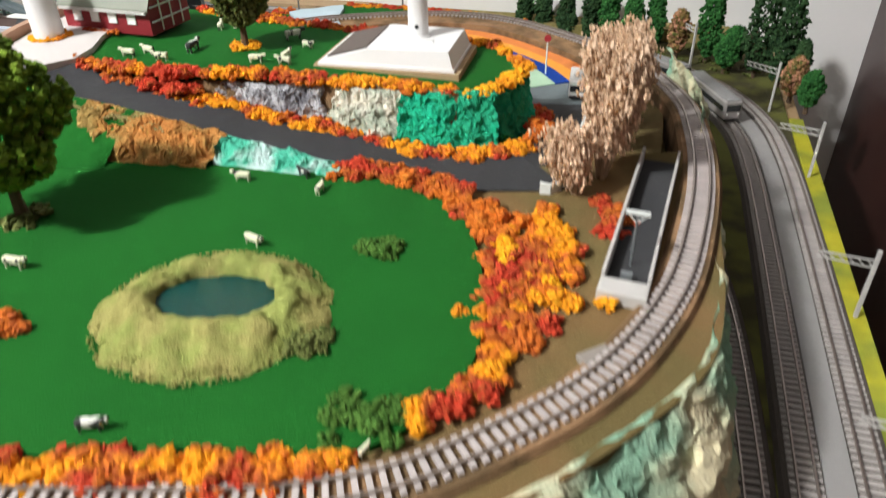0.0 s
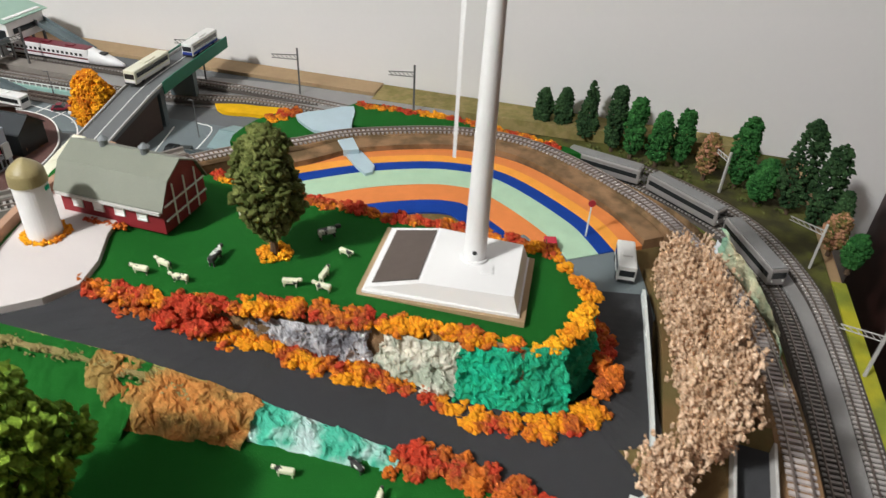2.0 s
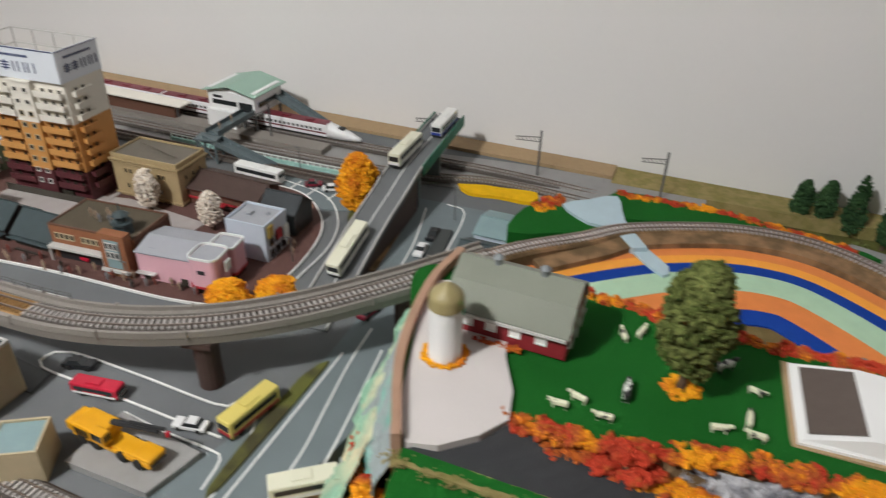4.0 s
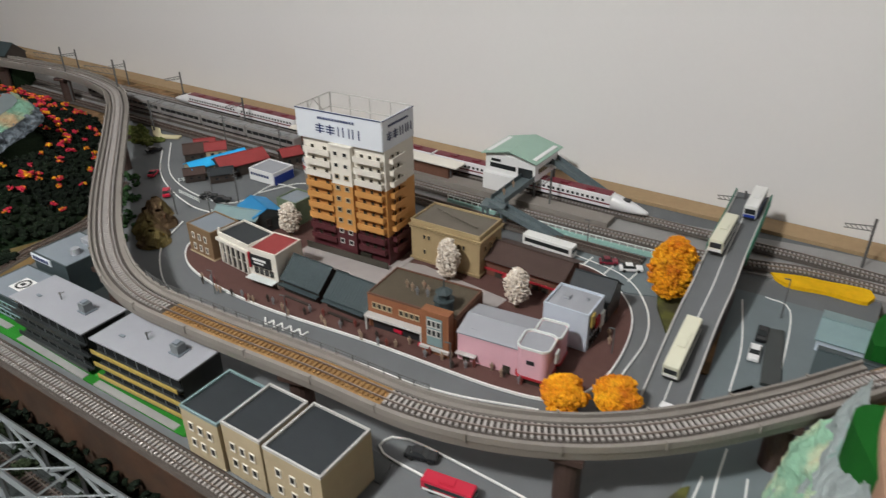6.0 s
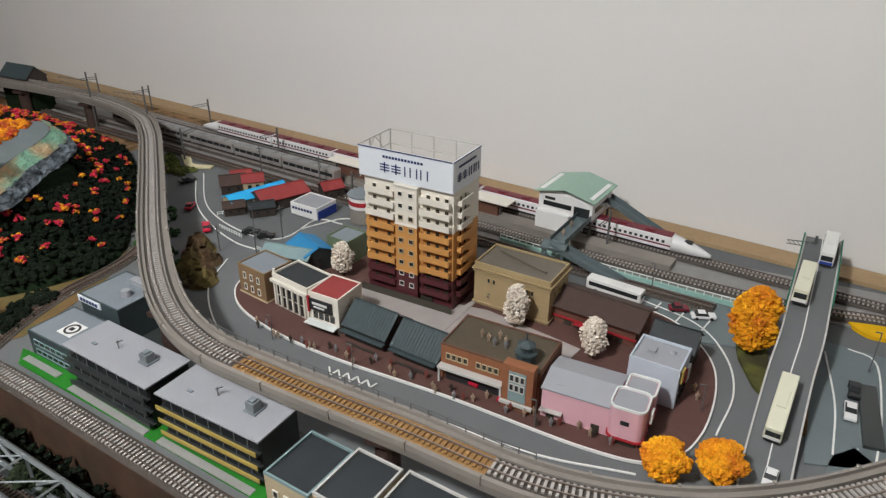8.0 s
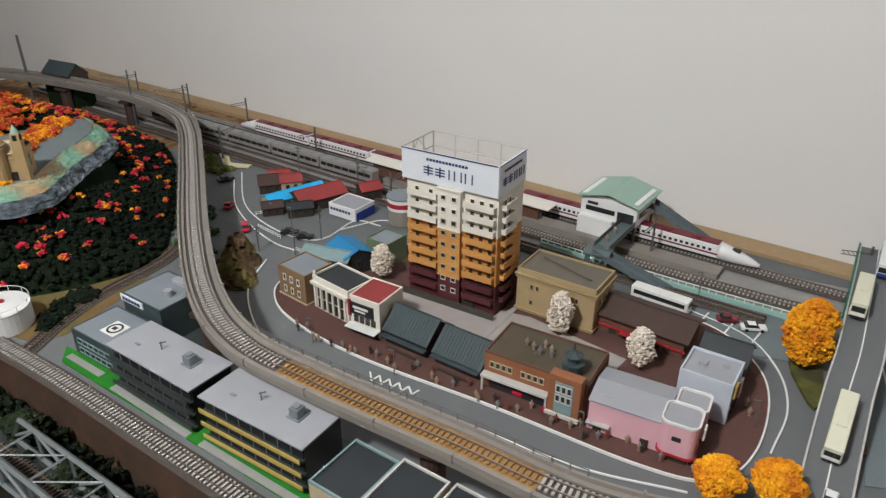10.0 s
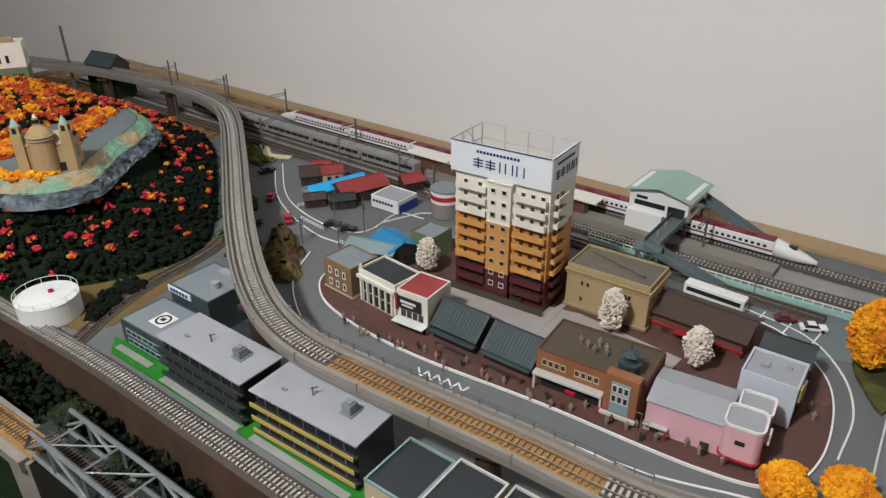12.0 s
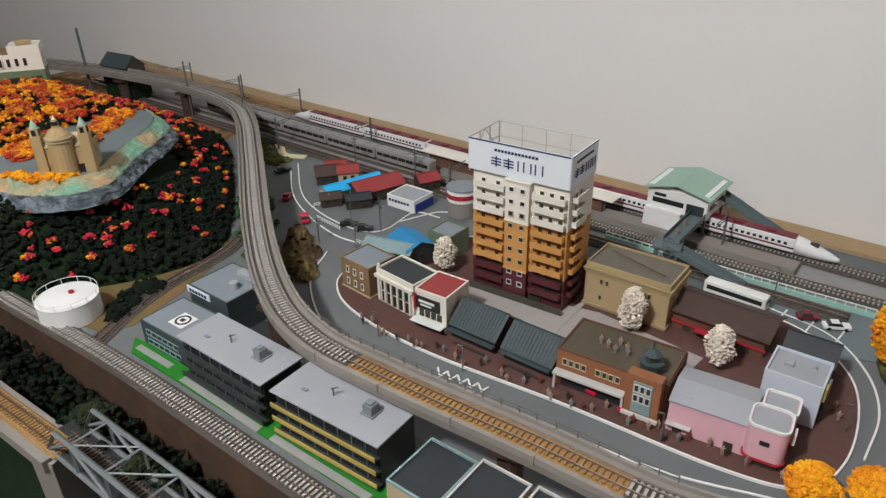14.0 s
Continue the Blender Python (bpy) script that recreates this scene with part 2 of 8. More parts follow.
mat("mint_wall", (0.30, 0.50, 0.45), 0.7, var=0.1)
mat("train_white", (0.82, 0.82, 0.83), 0.3, var=0.02, bump=0)
mat("train_silver", (0.36, 0.34, 0.33), 0.35, metal=0.3, var=0.06, bump=0)
mat("train_roof", (0.25, 0.25, 0.25), 0.6, var=0.1)
mat("train_maroon", (0.15, 0.012, 0.025), 0.4, var=0.08)
mat("bus_cream", (0.74, 0.73, 0.58), 0.35, var=0.02, bump=0)
mat("bus_white", (0.80, 0.80, 0.78), 0.35, var=0.02, bump=0)
mat("bus_yellow", (0.70, 0.58, 0.16), 0.4, var=0.03, bump=0)
mat("car_maroon", (0.16, 0.012, 0.025), 0.25, var=0.04, bump=0)
mat("car_red", (0.50, 0.018, 0.045), 0.25, var=0.04, bump=0)
mat("car_white", (0.80, 0.80, 0.80), 0.25, var=0.02, bump=0)
mat("car_black", (0.015, 0.016, 0.018), 0.2, var=0.05, bump=0)
mat("car_blue", (0.02, 0.05, 0.3), 0.3, var=0.05, bump=0)
mat("crane_yellow", (0.72, 0.34, 0.008), 0.4, var=0.06, bump=0)
mat("cow_cream", (0.75, 0.74, 0.55), 0.6, var=0.1, second=(0.04, 0.04, 0.035), mixscale=180, thr=(0.56, 0.58))
mat("cow_black", (0.03, 0.03, 0.03), 0.6, var=0.1, second=(0.7, 0.72, 0.66), mixscale=160, thr=(0.5, 0.52))
mat("figure_cream", (0.30, 0.22, 0.16), 0.7, rand=0.3)
mat("figure_red", (0.20, 0.05, 0.04), 0.7)
mat("figure_grey", (0.22, 0.22, 0.23), 0.7)
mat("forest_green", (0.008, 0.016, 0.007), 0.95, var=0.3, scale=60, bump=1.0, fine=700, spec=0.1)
mat("mint_slope", (0.17, 0.33, 0.24), 0.9, var=0.25, scale=60, bump=0.8, fine=500, second=(0.40, 0.27, 0.15), mixscale=13)
glass_mat("window_dark", (0.025, 0.028, 0.03))
glass_mat("window_warm", (0.05, 0.045, 0.035), 0.15)
glass_mat("pond_water", (0.0, 0.050, 0.040), 0.03)
pw = MATS["pond_water"].node_tree
pn_ = pw.nodes.new("ShaderNodeTexNoise")
pn_.inputs["Scale"].default_value = 110
pb_ = pw.nodes.new("ShaderNodeBump")
pb_.inputs["Strength"].default_value, pb_.inputs["Distance"].default_value = 0.6, 0.001
pw.links.new(pn_.outputs[0], pb_.inputs["Height"])
pw.links.new(pb_.outputs[0], pw.nodes["Principled BSDF"].inputs["Normal"])
pw.nodes["Principled BSDF"].inputs["Specular IOR Level"].default_value = 0.5
glass_mat("skylight", (0.10, 0.12, 0.14), 0.15)

RED, RUST, ORANGE, AMBER, OLIVE = (0.45, 0.045, 0.02), (0.36, 0.085, 0.022), (0.60, 0.165, 0.018), (0.76, 0.31, 0.014), (0.09, 0.10, 0.02)
ramp_mat("autumn", [(0.0, RED), (1.0, AMBER), (0.22, RED), (0.40, RUST), (0.58, ORANGE), (0.78, AMBER)], pscale=42, share=0.3)
ramp_mat("autumn_rust", [(0.0, RED), (1.0, ORANGE), (0.3, RED), (0.5, RUST), (0.75, (0.55, 0.14, 0.02))], pscale=42, share=0.3)
ramp_mat("autumn_amber", [(0.0, ORANGE), (1.0, (0.90, 0.46, 0.02)), (0.5, AMBER)], pscale=30)
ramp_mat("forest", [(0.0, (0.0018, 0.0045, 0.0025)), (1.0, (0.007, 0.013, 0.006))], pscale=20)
ramp_mat("forest_bits", [(0.0, (0.55, 0.025, 0.06)), (1.0, (0.85, 0.42, 0.02)), (0.45, (0.50, 0.03, 0.06)), (0.55, (0.60, 0.10, 0.04)), (0.75, ORANGE)], pscale=90, share=0.15)
ramp_mat("leaf_green", [(0.0, (0.06, 0.13, 0.012)), (1.0, (0.20, 0.30, 0.03))], pscale=40, share=0.6)
ramp_mat("leaf_olive", [(0.0, (0.045, 0.065, 0.012)), (1.0, (0.17, 0.19, 0.06))], pscale=60, share=0.7)
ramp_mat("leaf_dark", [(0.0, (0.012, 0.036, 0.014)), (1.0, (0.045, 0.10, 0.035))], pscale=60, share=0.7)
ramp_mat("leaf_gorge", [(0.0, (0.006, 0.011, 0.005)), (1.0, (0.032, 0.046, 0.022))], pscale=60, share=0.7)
ramp_mat("leaf_pine", [(0.0, (0.012, 0.07, 0.016)), (1.0, (0.05, 0.19, 0.045))], pscale=60, share=0.6)
ramp_mat("leaf_bush", [(0.0, (0.035, 0.10, 0.015)), (1.0, (0.08, 0.17, 0.03))], pscale=60, share=0.7)
ramp_mat("leaf_blossom", [(0.0, (0.62, 0.52, 0.42)), (1.0, (0.86, 0.80, 0.72))], pscale=60, share=0.8)
ramp_mat("leaf_dried", [(0.0, (0.50, 0.31, 0.18)), (1.0, (0.88, 0.66, 0.48))], pscale=50, share=0.8)
ramp_mat("leaf_mixed", [(0.0, (0.05, 0.09, 0.02)), (1.0, (0.62, 0.30, 0.20)), (0.5, (0.22, 0.14, 0.05))], pscale=160, share=0.8)

# ---------------------------------------------------------------- building helpers


def thing(name, place=(0, 0, 0), turn=0.0, label="", category="", group="", kind=""):
    ob = new(name)
    ob.empty_display_size = 0.01
    ob.matrix_world = Matrix.Translation(place) @ Matrix.Rotation(radians(turn), 4, "Z")
    return tagged(ob, label, category, group, kind)


def link(name, data, parent=None, label=""):
    ob = new(name, data)
    if parent is not None:
        ob.parent = parent
    if label:
        ob["label"] = label
    return ob


def part(name, bm, material, parent=None, label="", smooth=False, kind=""):
    me = bpy.data.meshes.new(name)
    bm.normal_update()
    bm.to_mesh(me)
    bm.free()
    me.materials.append(MATS[material])
    if smooth:
        for p in me.polygons:
            p.use_smooth = True
    ob = link(name, me, parent, label)
    if kind:
        ob["kind"] = kind
    return ob


def box(bm, x0, x1, y0, y1, z0, z1, bevel=0.0, m=None):
    vs = [bm.verts.new((x, y, z)) for z in (z0, z1) for y in (y0, y1) for x in (x0, x1)]
    fs = [bm.faces.new([vs[i] for i in q]) for q in ((0, 2, 3, 1), (4, 5, 7, 6), (0, 1, 5, 4), (2, 6, 7, 3), (0, 4, 6, 2), (1, 3, 7, 5))]
    if bevel:
        es = {e for f in fs for e in f.edges}
        got = bmesh.ops.bevel(bm, geom=list(es), offset=bevel, segments=2, affect="EDGES", profile=0.5)
        vs = list({v for f in got["faces"] for v in f.verts} | {v for v in vs if v.is_valid})
    if m is not None:
        bmesh.ops.transform(bm, matrix=m, verts=[v for v in vs if v.is_valid])
    return bm


def nbox(*a, **k):
    return box(bmesh.new(), *a, **k)


def cyl(bm, x, y, z0, z1, r0, r1=None, seg=16):
    r1 = r0 if r1 is None else r1
    lo = [bm.verts.new((x + r0 * math.cos(2 * math.pi * i / seg), y + r0 * math.sin(2 * math.pi * i / seg), z0)) for i in range(seg)]
    hi = [bm.verts.new((x + r1 * math.cos(2 * math.pi * i / seg), y + r1 * math.sin(2 * math.pi * i / seg), z1)) for i in range(seg)]
    for i in range(seg):
        j = (i + 1) % seg
        bm.faces.new((lo[i], lo[j], hi[j], hi[i]))
    bm.faces.new(hi)
    bm.faces.new(lo[::-1])
    return bm


def rod(bm, a, b, r, seg=6):
    """A thin round bar between two places."""
    a, b = Vector(a), Vector(b)
    d = (b - a)
    q = d.to_track_quat("Z", "Y").to_matrix()
    lo = [bm.verts.new(a + q @ Vector((r * math.cos(2 * math.pi * i / seg), r * math.sin(2 * math.pi * i / seg), 0))) for i in range(seg)]
    hi = [bm.verts.new(v.co + d) for v in lo]
    for i in range(seg):
        j = (i + 1) % seg
        bm.faces.new((lo[i], lo[j], hi[j], hi[i]))
    bm.faces.new(hi)
    bm.faces.new(lo[::-1])
    return bm


def spline(pts, step=0.01):
    """A smooth line through the given places (Catmull-Rom), cut in even steps."""
    p = [Vector(q if len(q) == 3 else (*q, 0)) for q in pts]
    p = [2 * p[0] - p[1]] + p + [2 * p[-1] - p[-2]]
    out = []
    for i in range(1, len(p) - 2):
        n = max(2, int((p[i + 1] - p[i]).length / step))
        for k in range(n):
            t = k / n
            a, b, c, d = p[i - 1:i + 3]
            out.append(0.5 * ((2 * b) + (c - a) * t + (2 * a - 5 * b + 4 * c - d) * t * t + (3 * b - a - 3 * c + d) * t ** 3))
    out.append(p[-2])
    return out


def normals(line):
    res = []
    for i in range(len(line)):
        d = line[min(i + 1, len(line) - 1)] - line[max(i - 1, 0)]
        d.z = 0
        d.normalize()
        res.append(Vector((-d.y, d.x, 0)))
    return res


def strip(bm, line, profile, closed=True):
    """Sweep a cross-section [(offset to the left, height)] along a line."""
    ns = normals(line)
    rows = [[bm.verts.new(p + n * o + Vector((0, 0, h))) for o, h in profile] for p, n in zip(line, ns)]
    k = len(profile)
    for a, b in zip(rows, rows[1:]):
        for i in range(k if closed else k - 1):
            j = (i + 1) % k
            bm.faces.new((a[i], b[i], b[j], a[j]))
    if closed:
        bm.faces.new(rows[0])
        bm.faces.new(rows[-1][::-1])
    bmesh.ops.recalc_face_normals(bm, faces=bm.faces)
    return bm


def flat_strip(line, o0, o1, z0, z1):
    return strip(bmesh.new(), line, [(o0, z0), (o0, z1), (o1, z1), (o1, z0)])


def slab(outline, z0, z1, bm=None):
    """A plate with the given outline (list of x, y)."""
    bm = bm or bmesh.new()
    area = sum(a[0] * b[1] - b[0] * a[1] for a, b in zip(outline, [*outline[1:], outline[0]]))
    if area < 0:
        outline = outline[::-1]
    lo = [bm.verts.new((p[0], p[1], z0)) for p in outline]
    hi = [bm.verts.new((p[0], p[1], z1)) for p in outline]
    n = len(lo)
    for i in range(n):
        j = (i + 1) % n
        bm.faces.new((lo[i], lo[j], hi[j], hi[i]))
    top = bm.faces.new(hi)
    bot = bm.faces.new(lo[::-1])
    bmesh.ops.triangulate(bm, faces=[top, bot])
    return bm


def ring(pts, step=0.01):
    """A smooth closed outline through the given places."""
    k = len(pts)
    p = [Vector((q[0], q[1], 0)) for q in pts]
    out = []
    for i in range(k):
        a, b, c, d = p[i - 1], p[i], p[(i + 1) % k], p[(i + 2) % k]
        n = max(2, int((c - b).length / step))
        for j in range(n):
            t = j / n
            v = 0.5 * ((2 * b) + (c - a) * t + (2 * a - 5 * b + 4 * c - d) * t * t + (3 * b - a - 3 * c + d) * t ** 3)
            out.append((v.x, v.y))
    return out


_ico = bmesh.new()
bmesh.ops.create_icosphere(_ico, subdivisions=1, radius=1)
ICO_V = np.array([v.co[:] for v in _ico.verts])
ICO_F = np.array([[v.index for v in f.verts] for f in _ico.faces])
_ico.free()
RNG = np.random.default_rng(7)


def blobs(name, centres, radii, material, parent=None, label="", kind="", squash=0.85, rough=0.28):
    """Many small uneven lumps in one mesh: foliage, sponge bushes, blossom."""
    c = np.asarray(centres, float)
    r = np.asarray(radii, float).reshape(-1, 1, 1)
    n = len(c)
    v = ICO_V[None] * (1 + rough * RNG.standard_normal((n, len(ICO_V), 1))) * r
    v[:, :, 2] *= squash
    v = (v + c[:, None]).reshape(-1, 3)
    f = (ICO_F[None] + (np.arange(n) * len(ICO_V))[:, None, None]).reshape(-1, 3)
    me = bpy.data.meshes.new(name)
    me.from_pydata(v.tolist(), [], f.tolist())
    me.materials.append(MATS[material])
    ob = link(name, me, parent, label)
    if kind:
        ob["kind"] = kind
    return ob


def clumps(places, size, per=26, small=0.31, flat=0.8):
    """Centres and radii of the lumps of sponge bushes at the places (x, y, z of the foot)."""
    cs, rs = [], []
    for p in places:
        s = size * RNG.uniform(0.75, 1.25)
        d = RNG.standard_normal((per, 3))
        d /= np.linalg.norm(d, axis=1)[:, None]
        d *= RNG.uniform(0.45, 0.85, (per, 1)) * s
        d[:, 2] = np.abs(d[:, 2]) * flat * 1.1
        cs.append(np.asarray(p) + d)
        rs.append(RNG.uniform(0.7, 1.25, per) * small * s)
    return np.concatenate(cs), np.concatenate(rs)


def along(line, gap, spread, rows=1):
    """Places along a line, scattered sideways."""
    pts, ns = line, normals(line)
    res, acc = [], 0.0
    for a, b, n in zip(pts, pts[1:], ns):
        acc += (b - a).length
        while acc > gap:
            acc -= gap
            for _ in range(rows):
                res.append((a + n * RNG.uniform(-spread, spread) + Vector((RNG.uniform(-gap, gap) * 0.4, RNG.uniform(-gap, gap) * 0.4, 0)))[:])
    return res


def hedge(name, line, size, spread, rows, material, label, gap=None, group="autumn bushes"):
    pl = along(spline(line), gap or size * 1.1, spread, rows)
    c, r = clumps(pl, size)
    ob = blobs(name, c, r, material, kind="stuff")
    return tagged(ob, label, "bushes", group)


def crown_points(n, h, w, shape):
    """Scatter inside a crown of height h and half-width w standing on z = 0."""
    t = RNG.uniform(0, 1, n)
    if shape == "cone":
        t = 1 - np.sqrt(RNG.uniform(0, 1, n))
        half = w * (1 - t) ** 0.8 + 0.1 * w
    elif shape == "column":
        half = w * np.clip(np.sin(np.pi * (0.12 + 0.8 * t)) ** 0.5, 0.25, 1)
    elif shape == "egg":
        half = w * np.sqrt(np.clip(1 - (2 * t ** 0.8 - 1) ** 2, 0.03, 1))
    else:
        half = w * np.sqrt(np.clip(1 - (2 * t - 1) ** 2, 0.03, 1))
    a = RNG.uniform(0, 2 * np.pi, n)
    q = half * np.sqrt(RNG.uniform(0.25, 1, n)) * (1 + 0.18 * np.sin(3 * a + 9 * t))
    return np.stack([q * np.cos(a), q * np.sin(a), t * h], 1)


def tree(name, x, y, z, trunk_h, h, w, shape, leaf, n, size, bark="bark", label="", group="", limbs=5, trunk_r=0.002):
    t = thing(name, (x, y, z), RNG.uniform(0, 360), label, "tree", group)
    bm = bmesh.new()
    cyl(bm, 0, 0, 0, trunk_h + 0.35 * h, trunk_r * 1.4, trunk_r * 0.5, 8)
    for i in range(limbs):
        a = 2 * math.pi * i / limbs + RNG.uniform(-0.3, 0.3)
        z0 = trunk_h * 0.75 + 0.05 * h * i
        rod(bm, (0, 0, z0), (0.7 * w * math.cos(a), 0.7 * w * math.sin(a), z0 + 0.28 * h), trunk_r * 0.45, 5)
    part("trunk", bm, bark, t)
    p = crown_points(n, h, w, shape)
    p[:, 2] += trunk_h
    blobs("crown", p, RNG.uniform(0.6, 1.3, n) * size, leaf, t, rough=0.35)
    return t


def rocky(name, grid_fn, nu, nv, material, parent=None, label="", kind="", amp=0.004, freq=60.0, smooth=False):
    """A rough sheet from a function of (s, t) in 0..1, pushed about by noise."""
    bm = bmesh.new()
    vs = []
    for i in range(nu + 1):
        for j in range(nv + 1):
            p = Vector(grid_fn(i / nu, j / nv))
            e = min(1.0, 6 * min(j, nv - j) / nv + 0.25)
            p += noise.noise_vector(p * freq) * amp * e + noise.noise_vector(p * freq * 3) * amp * 0.5 * e + noise.noise_vector(p * freq * 8) * amp * 0.26 * e
            vs.append(bm.verts.new(p))
    for i in range(nu):
        for j in range(nv):
            a = i * (nv + 1) + j
            bm.faces.new((vs[a], vs[a + nv + 1], vs[a + nv + 2], vs[a + 1]))
    bmesh.ops.recalc_face_normals(bm, faces=bm.faces)
    return part(name, bm, material, parent, label, smooth=smooth, kind=kind)

# ---------------------------------------------------------------- the room
def room_box(name, u0, u1, v0, v1, z0, z1, material, label, category, kind="structure"):
    bm = nbox(u0, u1, v0, v1, z0, z1)
    bmesh.ops.transform(bm, matrix=Matrix.Rotation(-TURN, 4, "Z"), verts=bm.verts)
    return tagged(part(name, bm, material), label, category, kind=kind)


room_box("wall_north", -3.6, 1.6, WALL_V, WALL_V + 0.1, FLOOR_Z, CEIL_Z, "wall_paint", "unseen plain room wall, darkened to cut bounce light behind the layout", "wall")
# These three walls stay unseen; their dark colour keeps bounce light down.
room_box("wall_south", -3.6, 1.6, -2.1, -2.0, FLOOR_Z, CEIL_Z, "unseen_wall_dim", "unseen plain room wall, darkened to cut bounce light", "wall")
room_box("wall_west", -3.7, -3.6, -2.0, WALL_V, FLOOR_Z, CEIL_Z, "unseen_wall_dim", "unseen plain room wall, darkened to cut bounce light", "wall")
room_box("wall_east", 1.6, 1.7, -2.0, WALL_V, FLOOR_Z, CEIL_Z, "unseen_wall_dim", "unseen plain room wall, darkened to cut bounce light", "wall")
room_box("floor", -3.7, 1.7, -2.1, WALL_V + 0.1, FLOOR_Z - 0.1, FLOOR_Z, "floor_boards", "dark brown wooden room floor", "floor")
# Unseen ceiling, kept dark so that shadows stay deep.
room_box("ceiling", -3.7, 1.7, -2.1, WALL_V + 0.1, CEIL_Z, CEIL_Z + 0.1, "unseen_ceiling_dim", "unseen ceiling, darkened to deepen shadows", "ceiling")

# tall dark cupboard beside the layout
cup = thing("cupboard", R(0.378, 0.0, FLOOR_Z), -13.2, "tall dark brown wooden cupboard standing beside the layout", "cupboard")
part("carcass", nbox(0.0, 0.55, -0.5, WALL_V - 0.004, 0, 2.05, bevel=0.004), "dark_wood", cup)
for k in range(3):
    part("side_panel", nbox(-0.006, 0.0, -0.45 + 0.5 * k, 0.0 + 0.5 * k, 0.08, 1.97, bevel=0.002), "dark_wood", cup)

# ceiling lamp
cl = thing("ceiling_lamp", (LAMP.x, LAMP.y, CEIL_Z), 0, "round white ceiling lamp", "lamp")
part("housing", cyl(bmesh.new(), 0, 0, -0.03, 0, 0.20, 0.20, 40), "plaster_white", cl)

# ---------------------------------------------------------------- the table and its ground
BASE = -0.02
tb = thing("layout_table", R(0, 0, FLOOR_Z), -13.2, "long plywood table that carries the model railway", "table")
part("tabletop", nbox(-0.50, 0.268, 0.12, WALL_V - 0.003, BASE - 0.03 - FLOOR_Z, BASE - FLOOR_Z, bevel=0.002), "plywood", tb)
part("tabletop", nbox(-2.6, -0.5005, 0.325, WALL_V - 0.003, BASE - 0.03 - FLOOR_Z, BASE - FLOOR_Z, bevel=0.002), "plywood", tb)
part("lower_shelf", nbox(-2.6, -0.50, -0.10, 0.33, -0.19 - FLOOR_Z, -0.165 - FLOOR_Z, bevel=0.002), "plywood", tb)
for u in (-2.5, -1.2, 0.18):
    for v in (0.36, 0.98):
        part("leg", nbox(u - 0.03, u + 0.03, v - 0.03, v + 0.03, 0, BASE - 0.03 - FLOOR_Z, bevel=0.003), "plywood", tb)


def room_poly(pts):
    return [R(u, v)[:2] for u, v in pts]


def ground(name, outline, z0, z1, material, label, category="ground"):
    return tagged(part(name, slab(outline, z0, z1), material), label, category, kind="structure")


ground("ground_east", room_poly([(-0.32, 0.80), (-0.32, 1.086), (0.253, 1.086), (0.253, 0.12), (0.10, 0.12), (0.10, 0.8)]), BASE + 0.001, BASE + 0.004, "olive_grass", "olive scatter grass round the main line")
ground("ground_edge", room_poly([(0.2532, 0.80), (0.267, 0.80), (0.267, 0.121), (0.2532, 0.121)]), BASE + 0.001, BASE + 0.006, "yellow_grass", "bright yellow-green scatter grass on the table edge")
ground("ground_town", room_poly([(-1.75, 0.57), (-1.75, 1.045), (-0.40, 1.045), (-0.40, 0.70), (-0.502, 0.332), (-1.40, 0.332)]), BASE + 0.001, -0.001, "town_road", "grey painted town board with streets")
ground("ground_far", room_poly([(-2.58, 0.60), (-2.58, 1.045), (-1.75, 1.045), (-1.75, 0.60)]), BASE + 0.001, -0.003, "brown_bank", "brown scattered earth at the far end")
ground("board_strip", room_poly([(-2.58, 1.046), (-2.58, 1.086), (-0.33, 1.086), (-0.33, 1.046)]), BASE + 0.001, 0.004, "board_brown", "bare brown board along the wall")
ground("grass_strip", room_poly([(-0.329, 1.030), (-0.329, 1.086), (0.20, 1.086), (0.20, 1.058), (-0.05, 1.036)]), BASE + 0.0045, 0.002, "straw_verge", "straw-coloured scatter grass along the wall")
# farm: southern terrace, northern field and rock skirt
south = ring([(-0.29, 0.40), (-0.25, 0.22), (-0.20, 0.118), (-0.05, 0.112), (0.05, 0.118), (0.11, 0.143), (0.165, 0.183), (0.203, 0.222), (0.222, 0.27), (0.2335, 0.32), (0.247, 0.38), (0.255, 0.43), (0.20, 0.43), (0.13, 0.41), (0.0, 0.43), (-0.22, 0.47)])
ground("terrace", south, BASE, 0.0795, "earth", "brown sandy terrace of the farm")
north = ring([(-0.27, 0.48), (0.0, 0.44), (0.24, 0.44), (0.282, 0.55), (0.275, 0.66), (0.235, 0.76), (0.14, 0.875), (0.04, 0.905), (-0.08, 0.885), (-0.145, 0.845), (-0.20, 0.80), (-0.26, 0.72), (-0.285, 0.60)])
ground("north_field", north, BASE, 0.041, "earth", "low sandy field behind the farm")


def skirt(s, t):
    """The plaster rock face that falls from the terrace rim to the table."""
    i = s * (len(RIM) - 1)
    k = min(int(i), len(RIM) - 2)
    p, n = RIM[k].lerp(RIM[k + 1], i - k), RIM_N[k]
    wide = 0.034 if p.y < 0.20 or p.x < 0 else 0.034 - 0.020 * min(1, (p.y - 0.20) / 0.07)
    out = -0.004 + wide * math.sin(t * 1.5) * (1 + 0.25 * noise.noise(p * 30))
    return p - n * out + Vector((0, 0, 0.0802 - (0.0802 - BASE - 0.002) * t ** 1.5))


